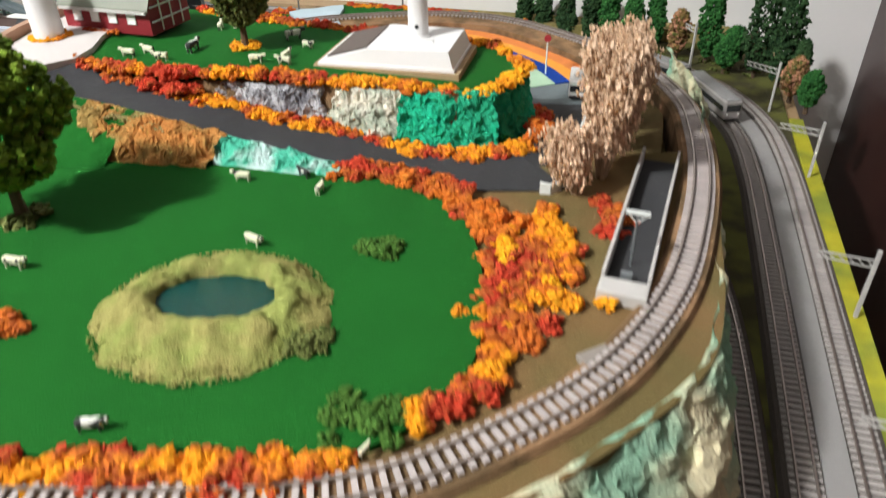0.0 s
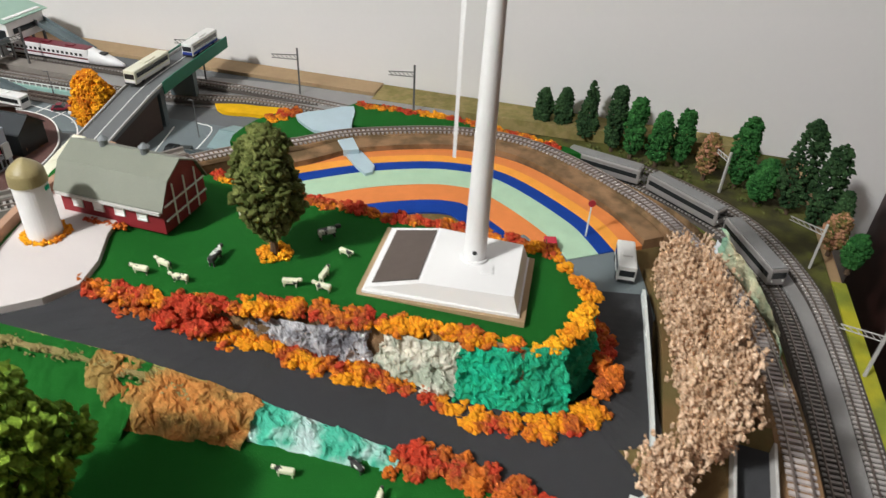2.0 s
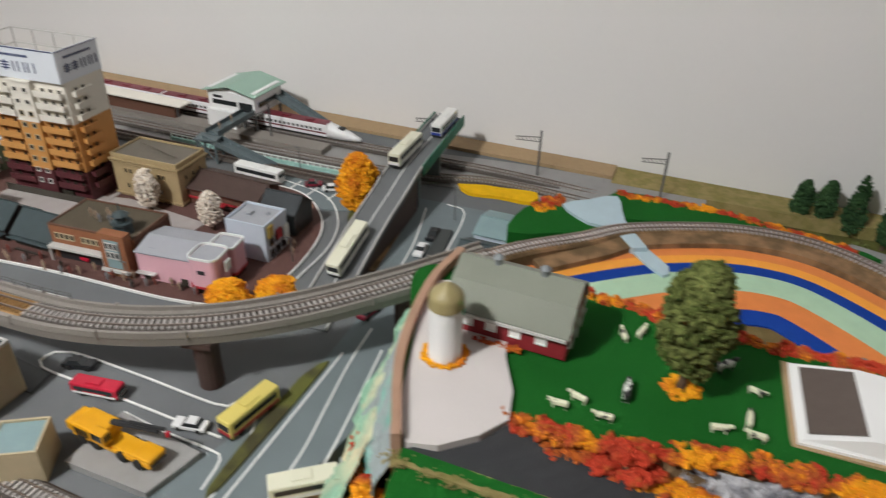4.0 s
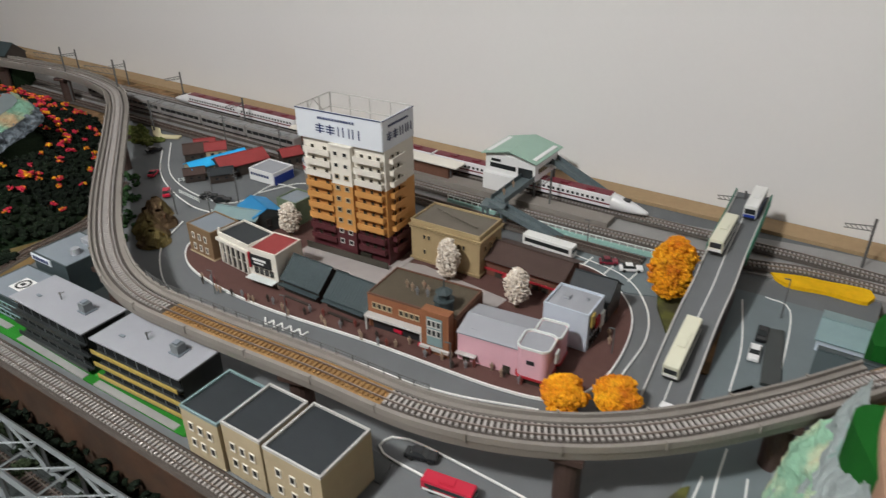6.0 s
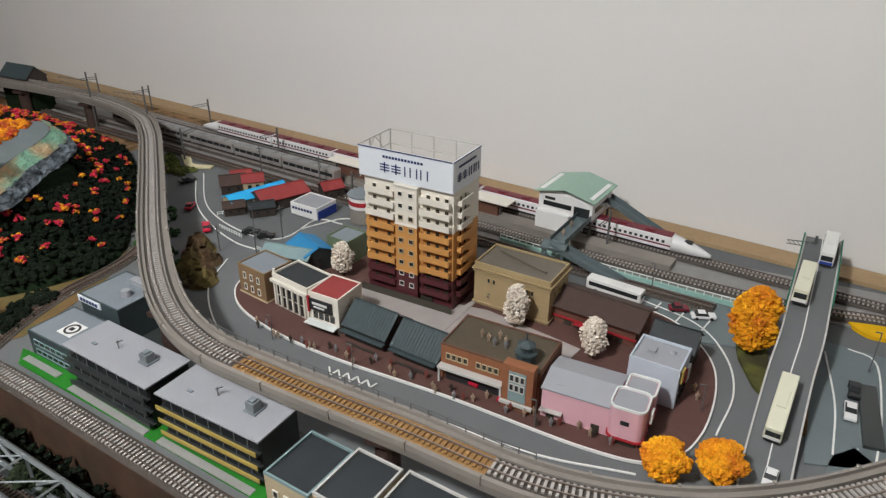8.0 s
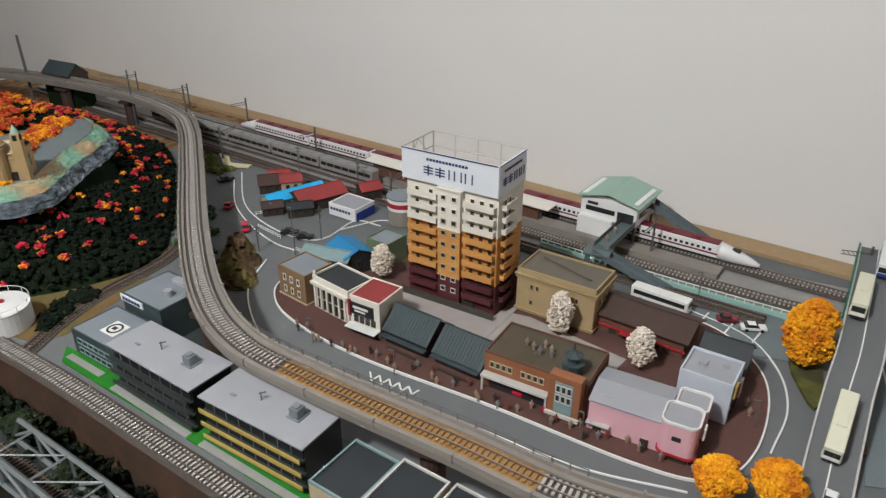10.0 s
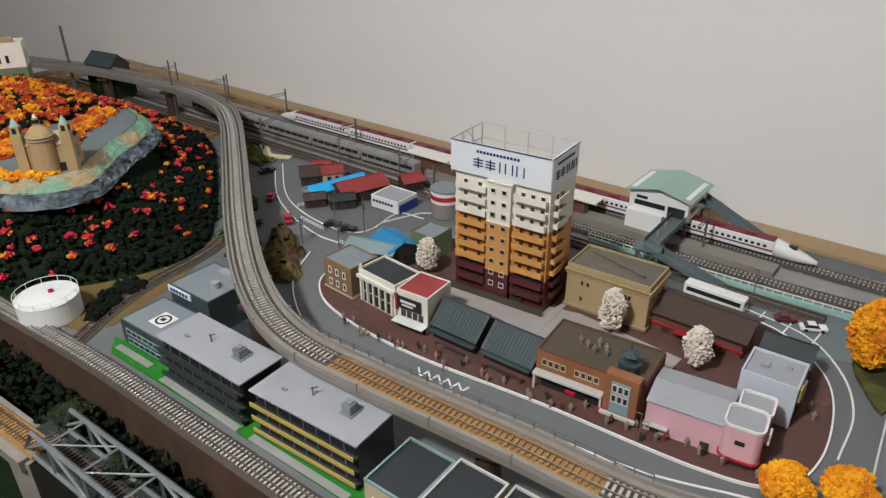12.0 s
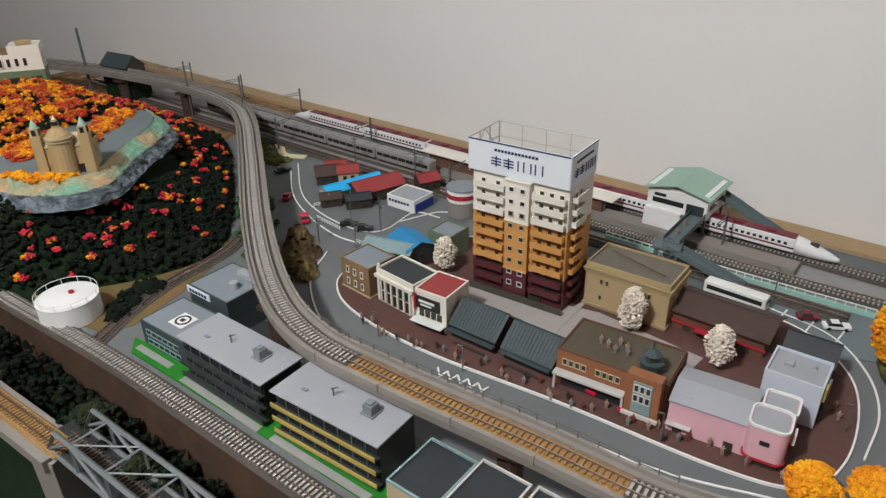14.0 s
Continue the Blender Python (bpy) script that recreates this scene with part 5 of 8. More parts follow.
part("round_sign", nbox(0.0775, 0.0855, -0.0098, -0.0089, 0.027, 0.0315, bevel=0.0003), "dark_plastic", pink)
part("skylight", nbox(0.012, 0.018, 0.008, 0.011, 0.0355, 0.0368), "dark_plastic", pink)
pale = block("pale_blue_shop", -0.5250, 0.8020, -11.0, 0.050, 0.045, 0.044, "pale_blue", "roof_grey", "pale blue shop with coloured side signs", parapet=0.003, rim="pale_blue")
part("roof_hatch", nbox(0.012, 0.020, 0.02, 0.028, 0.0446, 0.0475, bevel=0.0004), "roof_grey", pale)
part("vent", cyl(bmesh.new(), 0.036, 0.03, 0.0446, 0.0475, 0.003, 0.002, 12), "roof_grey", pale)
for y0, z0, z1, m in ((0.004, 0.030, 0.044, "office_yellow"), (0.020, 0.020, 0.032, "shop_red"), (0.034, 0.012, 0.030, "fence_white")):
    part("side_sign", nbox(0.0505, 0.0525, y0, y0 + 0.010, z0, z1), m, pale)
windows(pale, "r", 0.05, 0.045, 3, 2, 0.004, 0.014, 0.008, 0.009, frame="dark_plastic")
house("dark_shed", -0.510, 0.862, -11.0, 0.046, 0.042, 0.028, 0.016, "office_dark", "tile_black", "black shed with pitched black roof", axis="x", cols=0)

# houses of the older quarter
QUARTER = ((-1.228, 1.092, 38, 0.036, 0.034, 0.013, 0.010, "wood_dark", "tile_brown", "small brown-roofed wooden house"),
           (-1.225, 1.118, 38, 0.030, 0.022, 0.016, 0.009, "beige_wall", "tile_red", "small house with red tiled roof"),
           (-1.197, 1.110, 38, 0.030, 0.022, 0.016, 0.009, "beige_wall", "tile_red", "small house with red tiled roof"),
           (-1.165, 1.036, 62, 0.088, 0.030, 0.015, 0.006, "beige_wall", "tile_sky", "long shed with bright sky-blue roof"),
           (-1.120, 1.052, 58, 0.072, 0.044, 0.016, 0.010, "wood_dark", "tile_red", "large house with red tiled roof"),
           (-1.052, 1.125, 50, 0.030, 0.026, 0.018, 0.008, "wood_dark", "tile_red", "small house with dark red roof"),
           (-1.020, 0.898, 2, 0.060, 0.026, 0.022, 0.007, "office_dark", "tile_teal", "dark house with grey-teal roof"),
           (-1.000, 0.930, -32, 0.046, 0.036, 0.024, 0.008, "office_dark", "tile_blue", "house with blue tiled roof"),
           (-1.170, 1.020, 40, 0.028, 0.022, 0.011, 0.006, "wood_dark", "tile_brown", "small dark wooden house"),
           (-1.130, 1.030, 40, 0.034, 0.022, 0.012, 0.006, "wood_dark", "tile_black", "low dark wooden house"))
for q in QUARTER:
    x, y, a, w, d, h, rise, *rest_ = q
    house("small_house", x + 0.008, y - 0.006, a, w * 1.12, d * 1.12, h * 1.15, rise * 1.12, *rest_, group="old quarter houses")
shop = block("white_shop", -1.074, 1.064, -12.0, 0.054, 0.046, 0.018, "plaster_white", "roof_grey", "low white shop with plain lettering bars", parapet=0.002, group="old quarter houses")
part("side", nbox(0.0545, 0.0555, 0.002, 0.044, 0, 0.014), "car_blue", shop)
bars(shop, Matrix.Translation((0, -0.0002, 0.004)), [(0.004 + 0.006 * i, 0.008 + 0.006 * i, 0.006, 0.010) for i in range(7)])
block("green_box_house", -0.946, 0.950, -14.0, 0.038, 0.040, 0.034, "tile_green", "roof_slate", "dark green box-shaped house", group="old quarter houses")
tw = thing("round_tower", (-0.957, 1.085, 0), 0, "small round tower with red and white advertising band", "tower")
part("shaft", cyl(bmesh.new(), 0, 0, 0, 0.030, 0.022, 0.022, 28), "concrete", tw)
part("band", cyl(bmesh.new(), 0, 0, 0.024, 0.042, 0.0226, 0.0226, 28), "plaster_white", tw)
part("red_band", cyl(bmesh.new(), 0, 0, 0.029, 0.036, 0.023, 0.023, 28), "shop_red", tw)
part("top_ring", cyl(bmesh.new(), 0, 0, 0.042, 0.044, 0.0235, 0.0235, 28), "roof_slate", tw)

# office row in front
def office(x, y, turn, w, d, h, front, label, pods=True):
    t = thing("office_block", (x, y, 0), turn, label, "building", "office row")
    part("core", nbox(0.002, w - 0.002, 0.003, d - 0.001, 0, h - 0.002), "office_dark", t)
    part("roof", nbox(-0.001, w + 0.001, -0.002, d + 0.001, h - 0.002, h, bevel=0.0004), "roof_grey", t, "light grey flat roof slab")
    for k in range(3):
        z = 0.006 + k * (h - 0.008) / 3
        bal = part("balcony", nbox(0.001, w - 0.001, -0.0045, 0.0028, z, z + 0.0011), "office_dark", t)
        part("balcony_front", nbox(0.001, w - 0.001, -0.0047, -0.0039, z + 0.0012, z + 0.0042), front, bal)
        part("balcony_rail", nbox(0.001, w - 0.001, -0.0049, -0.0037, z + 0.0050, z + 0.0056), front, bal)
        part("window_band", nbox(0.003, w - 0.003, 0.0018, 0.0034, z + 0.0012, z + (h - 0.008) / 3 - 0.0006), "window_dark", t)
        for i in range(1, 8):
            part("mullion", nbox(w * i / 8 - 0.0004, w * i / 8 + 0.0004, 0.0012, 0.0017, z + 0.0012, z + (h - 0.008) / 3 - 0.0006), "steel_grey", t)
    if pods:
        part("roof_unit", nbox(w * 0.72, w * 0.72 + 0.010, d * 0.42, d * 0.42 + 0.010, h, h + 0.011, bevel=0.0005), "steel_grey", t, "grey rooftop cooling unit")
        part("unit_base", nbox(w * 0.70, w * 0.70 + 0.014, d * 0.40, d * 0.40 + 0.014, h + 0.0002, h + 0.0016), "roof_slate", t)
        part("unit_top", nbox(w * 0.72 + 0.002, w * 0.72 + 0.008, d * 0.42 + 0.002, d * 0.42 + 0.008, h + 0.011, h + 0.0125), "roof_slate", t)
        bm = rod(bmesh.new(), (w * 0.42, d * 0.5, h), (w * 0.42, d * 0.5, h + 0.009), 0.0007)
        rod(bm, (w * 0.40, d * 0.5, h + 0.006), (w * 0.45, d * 0.56, h + 0.009), 0.0006)
        part("aerial", bm, "mast_grey", t)
        part("hatch", nbox(w * 0.18, w * 0.23, d * 0.3, d * 0.36, h, h + 0.001), "roof_slate", t)
    return t


office(-0.9165, 0.5850, -9.6, 0.123, 0.050, 0.052, "office_yellow", "three-storey office with yellow balconies and grey roof")
office(-1.054, 0.6135, -12.0, 0.127, 0.049, 0.052, "office_dark", "three-storey dark glass office with grey roof")
helio = block("helipad_office", -1.140, 0.640, -11.0, 0.078, 0.056, 0.030, "tile_dark", "roof_slate", "slate-roofed office with white helipad mark", parapet=0.001)
part("helipad", nbox(0.030, 0.053, 0.015, 0.037, 0.0307, 0.0313), "line_white", helio, "white painted square")
bm = bmesh.new()
strip(bm, [Vector((0.0415 + 0.0078 * math.cos(a), 0.026 + 0.0078 * math.sin(a), 0.0314)) for a in np.linspace(0, 2 * math.pi, 28)], [(-0.0012, 0), (-0.0012, 0.0003), (0.0012, 0.0003), (0.0012, 0)])
part("helipad_ring", bm, "dark_plastic", helio)
part("helipad_mark", nbox(0.038, 0.044, 0.0235, 0.0285, 0.0314, 0.0317), "dark_plastic", helio)
windows(helio, "f", 0.078, 0.056, 6, 2, 0.004, 0.012, 0.010, 0.007, frame="tile_teal")
dom = block("station_office", -1.125, 0.7010, -12.0, 0.070, 0.062, 0.045, "tile_dark", "roof_slate", "slate-roofed office with pale sign band and roof fan", parapet=0.001)
part("sign_band", nbox(-0.001, 0.040, -0.0015, -0.0003, 0.037, 0.045), "sign_white", dom)
bars(dom, Matrix.Translation((0, -0.0016, 0.037)), [(0.004 + 0.0055 * i, 0.0075 + 0.0055 * i, 0.002, 0.006) for i in range(6)])
part("fan", cyl(bmesh.new(), 0.050, 0.026, 0.0456, 0.053, 0.006, 0.005, 16), "roof_grey", dom)
part("roof_box", nbox(0.030, 0.066, 0.045, 0.055, 0.0456, 0.052, bevel=0.0005), "roof_grey", dom)

# dark-roofed houses under the viaduct
for i, (x, y, w, d, h, m) in enumerate(((-0.772, 0.536, 0.046, 0.056, 0.050, "tile_black"), (-0.724, 0.528, 0.044, 0.056, 0.054, "tile_black"), (-0.678, 0.518, 0.060, 0.060, 0.052, "tile_black"))):
    hs = block("flat_house", x, y, -12.0, w, d, h, "beige_wall", m, "beige house with flat dark roof", z=-0.0, parapet=0.0028, rim="concrete_light" if i else "tile_teal", group="front houses")
    windows(hs, "f", w, d, 3, 2, 0.012, 0.018, 0.006, 0.009, frame="hotel_white")
    windows(hs, "l", w, d, 2, 2, 0.012, 0.018, 0.006, 0.009, frame="hotel_white")
# ---------------------------------------------------------------- streets, lines and bridges
def line_mark(pts, z=0.0006, w=0.0009, closed=False, step=0.008):
    ln = spline([(*p, z) for p in pts], step)
    return part("road_line", flat_strip(ln, -w, w, -0.001, 0.0003), "line_white", STREET)


STREET = thing("street_marking", (0, 0, 0), 0, "white painted street lines", "road marking", "", "structure")
for pts in ([(-1.075, 0.90), (-1.053, 0.83), (-0.997, 0.765), (-0.948, 0.737), (-0.871, 0.722), (-0.739, 0.704), (-0.60, 0.685), (-0.50, 0.692)],
            [(-0.53, 0.995), (-0.462, 0.962), (-0.428, 0.905), (-0.420, 0.84), (-0.435, 0.77)],
            [(-1.305, 1.128), (-1.234, 1.039), (-1.166, 0.984), (-1.097, 0.947), (-1.055, 0.938)],
            [(-1.310, 1.156), (-1.229, 1.054), (-1.167, 1.006), (-1.098, 0.977), (-1.052, 0.974), (-1.033, 0.996), (-1.024, 1.057), (-0.980, 1.056)],
            [(-1.031, 1.018), (-0.992, 1.072), (-0.971, 1.077)],
            [(-0.421, 0.541), (-0.50, 0.562), (-0.565, 0.579), (-0.612, 0.592), (-0.618, 0.606), (-0.598, 0.615), (-0.52, 0.597), (-0.442, 0.576), (-0.425, 0.580), (-0.412, 0.604)],
            [(-0.511, 0.5535), (-0.47, 0.5395), (-0.424, 0.5275), (-0.412, 0.519), (-0.414, 0.490)],
            [(-0.335, 0.70), (-0.343, 0.65), (-0.348, 0.59), (-0.352, 0.539), (-0.362, 0.49), (-0.375, 0.45)],
            [(-0.353, 0.66), (-0.362, 0.62), (-0.378, 0.552), (-0.393, 0.49), (-0.404, 0.45)],
            [(-0.318, 0.67), (-0.324, 0.60), (-0.330, 0.54), (-0.338, 0.50)],
            [(-0.404, 0.60), (-0.398, 0.535), (-0.401, 0.50), (-0.410, 0.46)],
            [(-0.30, 0.97), (-0.275, 0.95), (-0.285, 0.85), (-0.30, 0.78)],
            [(-0.325, 0.955), (-0.325, 0.86), (-0.335, 0.78)]):
    line_mark(pts)
for k in range(5):
    line_mark([(-0.565 + 0.03 * k, 1.012 - 0.008 * k), (-0.575 + 0.03 * k, 0.982 - 0.008 * k)], step=0.02)
for k in range(5):
    line_mark([(-0.826 + 0.012 * k, 0.7335 - 0.0015 * k), (-0.818 + 0.012 * k, 0.721 - 0.0010 * k)], step=0.02)
    line_mark([(-0.818 + 0.012 * k, 0.721 - 0.0010 * k), (-0.814 + 0.012 * k, 0.732 - 0.0015 * k)], step=0.02)
plaza = ring([(-1.022, 0.868), (-1.006, 0.820), (-0.952, 0.783), (-0.848, 0.752), (-0.692, 0.732), (-0.545, 0.708), (-0.480, 0.715), (-0.448, 0.765), (-0.437, 0.85), (-0.452, 0.91), (-0.50, 0.965), (-0.60, 0.985), (-0.75, 1.0), (-0.90, 1.02), (-0.99, 0.95)])
ground("plaza", plaza, -0.001, 0.0012, "brick_pave", "reddish brown brick pavement of the shopping block", "pavement")
kerb = spline([(*p, 0.0) for p in [*plaza, plaza[0]]], 0.01)
tagged(part("kerb", flat_strip(kerb, -0.0009, 0.0009, -0.001, 0.0018), "line_white"), "pale kerb round the brick pavement", "kerb", kind="structure")
ground("forecourt_yard", [(-0.87, 0.85), (-0.70, 0.82), (-0.60, 0.80), (-0.58, 0.86), (-0.70, 0.90), (-0.86, 0.90)], 0.0012, 0.002, "stone_pave", "grey paved yard between the buildings", "pavement")
ground("station_car_park", [(-0.60, 0.988), (-0.50, 0.968), (-0.455, 0.925), (-0.40, 0.93), (-0.395, 1.01), (-0.56, 1.05)], -0.001, 0.0004, "blue_road", "blue-green station car park with white bays", "pavement")
ground("low_car_park", [(-0.34, 0.98), (-0.21, 0.955), (-0.19, 0.88), (-0.26, 0.78), (-0.36, 0.76)], -0.019, 0.0003, "blue_road", "blue-grey parking yard beside the ramp", "pavement")
ground("east_road", ring([(-0.335, 0.78), (-0.30, 0.78), (-0.30, 0.66), (-0.33, 0.54), (-0.40, 0.44), (-0.47, 0.44), (-0.42, 0.53), (-0.375, 0.62)], 0.02), -0.019, 0.0003, "blue_road", "grey road that runs below the farm cliff", "road")
ground("grass_island", ring([(-0.378, 0.625), (-0.362, 0.645), (-0.372, 0.60), (-0.386, 0.545), (-0.402, 0.49), (-0.409, 0.49), (-0.399, 0.545), (-0.388, 0.59)], 0.01), -0.01, 0.0022, "olive_grass", "olive grass strip between two roads", "grass")
ground("grass_patch", ring([(-0.418, 0.93), (-0.388, 0.95), (-0.387, 0.88), (-0.396, 0.85), (-0.408, 0.88)], 0.02), -0.01, 0.003, "olive_grass", "olive grass under the orange tree", "grass")
ground("flower_strip", ring([(-0.293, 1.036), (-0.24, 1.027), (-0.186, 1.021), (-0.192, 0.992), (-0.235, 1.0), (-0.278, 1.004)], 0.01), -0.019, 0.004, "flower_yellow", "bright yellow flower strip beside the railway", "flower bed")
ground("brown_verge", [(-0.352, 0.95), (-0.338, 0.95), (-0.355, 0.80), (-0.373, 0.80)], -0.019, 0.001, "brown_bank", "bare brown verge under the ramp", "verge")
ground("office_lawn", [(-1.158, 0.642), (-1.14, 0.620), (-0.79, 0.548), (-0.76, 0.565), (-0.92, 0.60), (-1.04, 0.628)], -0.001, 0.0008, "grass_lawn", "bright green lawn in front of the offices", "grass")
for a, b in (((-1.055, 0.612), (-0.935, 0.585)), ((-0.918, 0.582), (-0.80, 0.558)), ((-1.14, 0.634), (-1.08, 0.622))):
    ground("office_path", [(a[0], a[1]), (b[0], b[1]), (b[0] - 0.0015, b[1] - 0.0075), (a[0] - 0.0015, a[1] - 0.0075)], 0.0, 0.0016, "path_grey", "grey concrete path along the offices", "pavement")

# Dark sheet on the ground that paints in the viaduct's shade.
ground("dark_yard", [(-1.11, 0.735), (-1.00, 0.668), (-0.92, 0.632), (-0.78, 0.600), (-0.60, 0.560), (-0.60, 0.585), (-0.68, 0.612), (-0.83, 0.640), (-0.92, 0.665), (-1.01, 0.725)], -0.001, 0.0004, "office_dark", "viaduct's shade painted as a dark sheet on the ground", "ground")
block("blue_roof_house", -0.563, 0.466, 18.0, 0.036, 0.036, 0.030, "beige_wall", "tile_teal", "low house with grey-blue roof by the lower street", group="front houses")

# ramp and road bridge over the railway
OV = spline([(-0.398, 0.690, 0.001), (-0.393, 0.735, 0.004), (-0.375, 0.839, 0.030), (-0.362, 0.90, 0.045), (-0.352, 0.961, 0.0545), (-0.335, 1.06, 0.0565), (-0.323, 1.135, 0.0565)], 0.01)
ov = thing("road_bridge", (0, 0, 0), 0, "grey road ramp and bridge with green girder over the railway", "bridge", "", "structure")
part("deck", strip(bmesh.new(), OV, [(-0.021, -0.005), (-0.021, 0), (0.021, 0), (0.021, -0.005)]), "town_road", ov)
for s in (-1, 1):
    part("kerb_rail", strip(bmesh.new(), OV, [(s * 0.0195, 0.0001), (s * 0.0195, 0.003), (s * 0.0212, 0.003), (s * 0.0212, 0.0001)]), "concrete_light", ov)
k1 = [i for i, p in enumerate(OV) if p.y > 0.955][0]
for s in (-1, 1):
    part("girder", strip(bmesh.new(), OV[k1:], [(s * 0.0213, -0.011), (s * 0.0213, 0.005), (s * 0.0228, 0.005), (s * 0.0228, -0.011)]), "overpass_green", ov, "green steel bridge girder")
part("ramp_wall", strip(bmesh.new(), OV[3:k1], [(-0.019, -0.07), (-0.019, -0.0052), (0.019, -0.0052), (0.019, -0.07)]), "tile_brown", ov)
part("centre_line", flat_strip(OV, -0.0006, 0.0006, 0, 0.0004), "line_white", ov)
for yy in (0.965, 1.045):
    p = min(OV, key=lambda q: abs(q.y - yy))
    part("pillar", nbox(p.x - 0.017, p.x + 0.017, p.y - 0.006, p.y + 0.006, -0.02, p.z - 0.0051), "footbridge", ov)

# station house, platform and footbridge
plat = tagged(part("platform", flat_strip(room_line([(-0.735, 0.949, 0), (-1.75, 0.949, 0)]), -0.014, 0.014, -0.0, 0.010), "concrete"), "long grey station platform", "platform", kind="structure")
pr = thing("platform_roof", R(-0.985, 0.9515, 0.010), -13.2, "long cream platform canopy on posts", "canopy")
part("canopy", nbox(-0.36, 0.0, -0.014, 0.014, 0.022, 0.0245, bevel=0.0006), "hotel_white", pr)
for k in range(7):
    part("post", nbox(-0.35 + 0.055 * k, -0.348 + 0.055 * k, -0.001, 0.001, 0, 0.022), "mast_grey", pr)
part("waiting_room", nbox(-0.34, -0.02, -0.006, 0.006, 0, 0.0215), "brick_brown", pr)
st = thing("station_house", (-0.700, 1.144, 0), -13.2, "white station house raised over the tracks with mint roof", "building")
part("wall", nbox(0, 0.084, 0.002, 0.075, 0.034, 0.064), "plaster_white", st)
part("lower_wall", nbox(0, 0.052, -0.006, 0.060, 0.006, 0.036), "plaster_white", st)
part("roof", gable(bmesh.new(), 0.084, 0.077, 0.064, 0.075, 0.005, "y"), "tile_mint", st, "pale mint-green ribbed roof")
part("gable_wall", slab([(0.0, 0.004), (0.084, 0.004), (0.084, 0.073), (0.0, 0.073)], 0.064, 0.068), "plaster_white", st)
part("window_band", nbox(0.008, 0.052, 0.0012, 0.0019, 0.044, 0.051), "window_dark", st)
part("name_sign", nbox(0.010, 0.026, 0.0012, 0.0019, 0.054, 0.058), "dark_plastic", st)
part("doorway", nbox(0.056, 0.080, 0.0012, 0.0019, 0.036, 0.052), "window_dark", st)
part("window_band", nbox(0.0841, 0.0848, 0.012, 0.06, 0.044, 0.052), "window_dark", st)
for x, y in ((0.060, 0.004), (0.082, 0.004), (0.082, 0.070), (0.060, 0.07)):
    part("pillar", nbox(x - 0.0015, x + 0.0015, y - 0.0015, y + 0.0015, 0.0, 0.034), "mast_grey", st)


def stair(name, a, b, w, parent, label=""):
    """A covered straight stair: floor, two side panels."""
    a, b = Vector(a), Vector(b)
    line = [a.lerp(b, k / 8) for k in range(9)]
    part(name, strip(bmesh.new(), line, [(-w, -0.002), (-w, 0.006), (-w + 0.001, 0.006), (-w + 0.001, 0), (w - 0.001, 0), (w - 0.001, 0.006), (w, 0.006), (w, -0.002)]), "footbridge", parent, label)


fb = thing("footbridge", (0, 0, 0), 0, "blue-grey steel footbridge with stairs at the station", "bridge")
stair("walkway", (-0.628, 1.135, 0.038), (-0.648, 1.040, 0.038), 0.011, fb)
stair("stair", (-0.655, 1.036, 0.036), (-0.553, 1.020, 0.002), 0.010, fb)
stair("stair", (-0.612, 1.190, 0.052), (-0.520, 1.165, 0.012), 0.010, fb)
part("landing", nbox(-0.668, -0.634, 1.022, 1.048, 0.034, 0.0365), "footbridge", fb)
for x, y in ((-0.664, 1.025), (-0.638, 1.025), (-0.664, 1.046), (-0.638, 1.046)):
    part("post", nbox(x - 0.0015, x + 0.0015, y - 0.0015, y + 0.0015, 0, 0.034), "footbridge", fb)
bm = rod(bmesh.new(), (-0.664, 1.025, 0.002), (-0.638, 1.025, 0.034), 0.001)
rod(bm, (-0.638, 1.025, 0.002), (-0.664, 1.025, 0.034), 0.001)
part("brace", bm, "footbridge", fb)
fence = thing("station_fence", (0, 0, 0), 0, "white picket fence on a mint wall along the station yard", "fence")
fl = spline([(-0.415, 1.018, 0), (-0.50, 1.034, 0), (-0.60, 1.055, 0), (-0.74, 1.09, 0)])
part("wall", flat_strip(fl, -0.002, 0.002, 0, 0.006), "mint_wall", fence)
part("top_rail", flat_strip(fl, -0.0007, 0.0007, 0.0105, 0.0115), "fence_white", fence)
bmp = bmesh.new()
for p in fl[::1]:
    box(bmp, p.x - 0.0006, p.x + 0.0006, p.y - 0.0006, p.y + 0.0006, 0.006, 0.0112)
part("picket_strip", bmp, "fence_white", fence, kind="stuff")

# ---------------------------------------------------------------- vehicles
VEH = {}


def wheels(t, xs, half, r):
    for x in xs:
        for s in (-1, 1):
            bm = bmesh.new()
            cyl(bm, 0, 0, -0.0014, 0.0014, r, r, 14)
            ob = part("wheel", bm, "tyre", t)
            ob.matrix_local = Matrix.Translation((x, s * (half - 0.0012), r)) @ Matrix.Rotation(math.pi / 2, 4, "X")


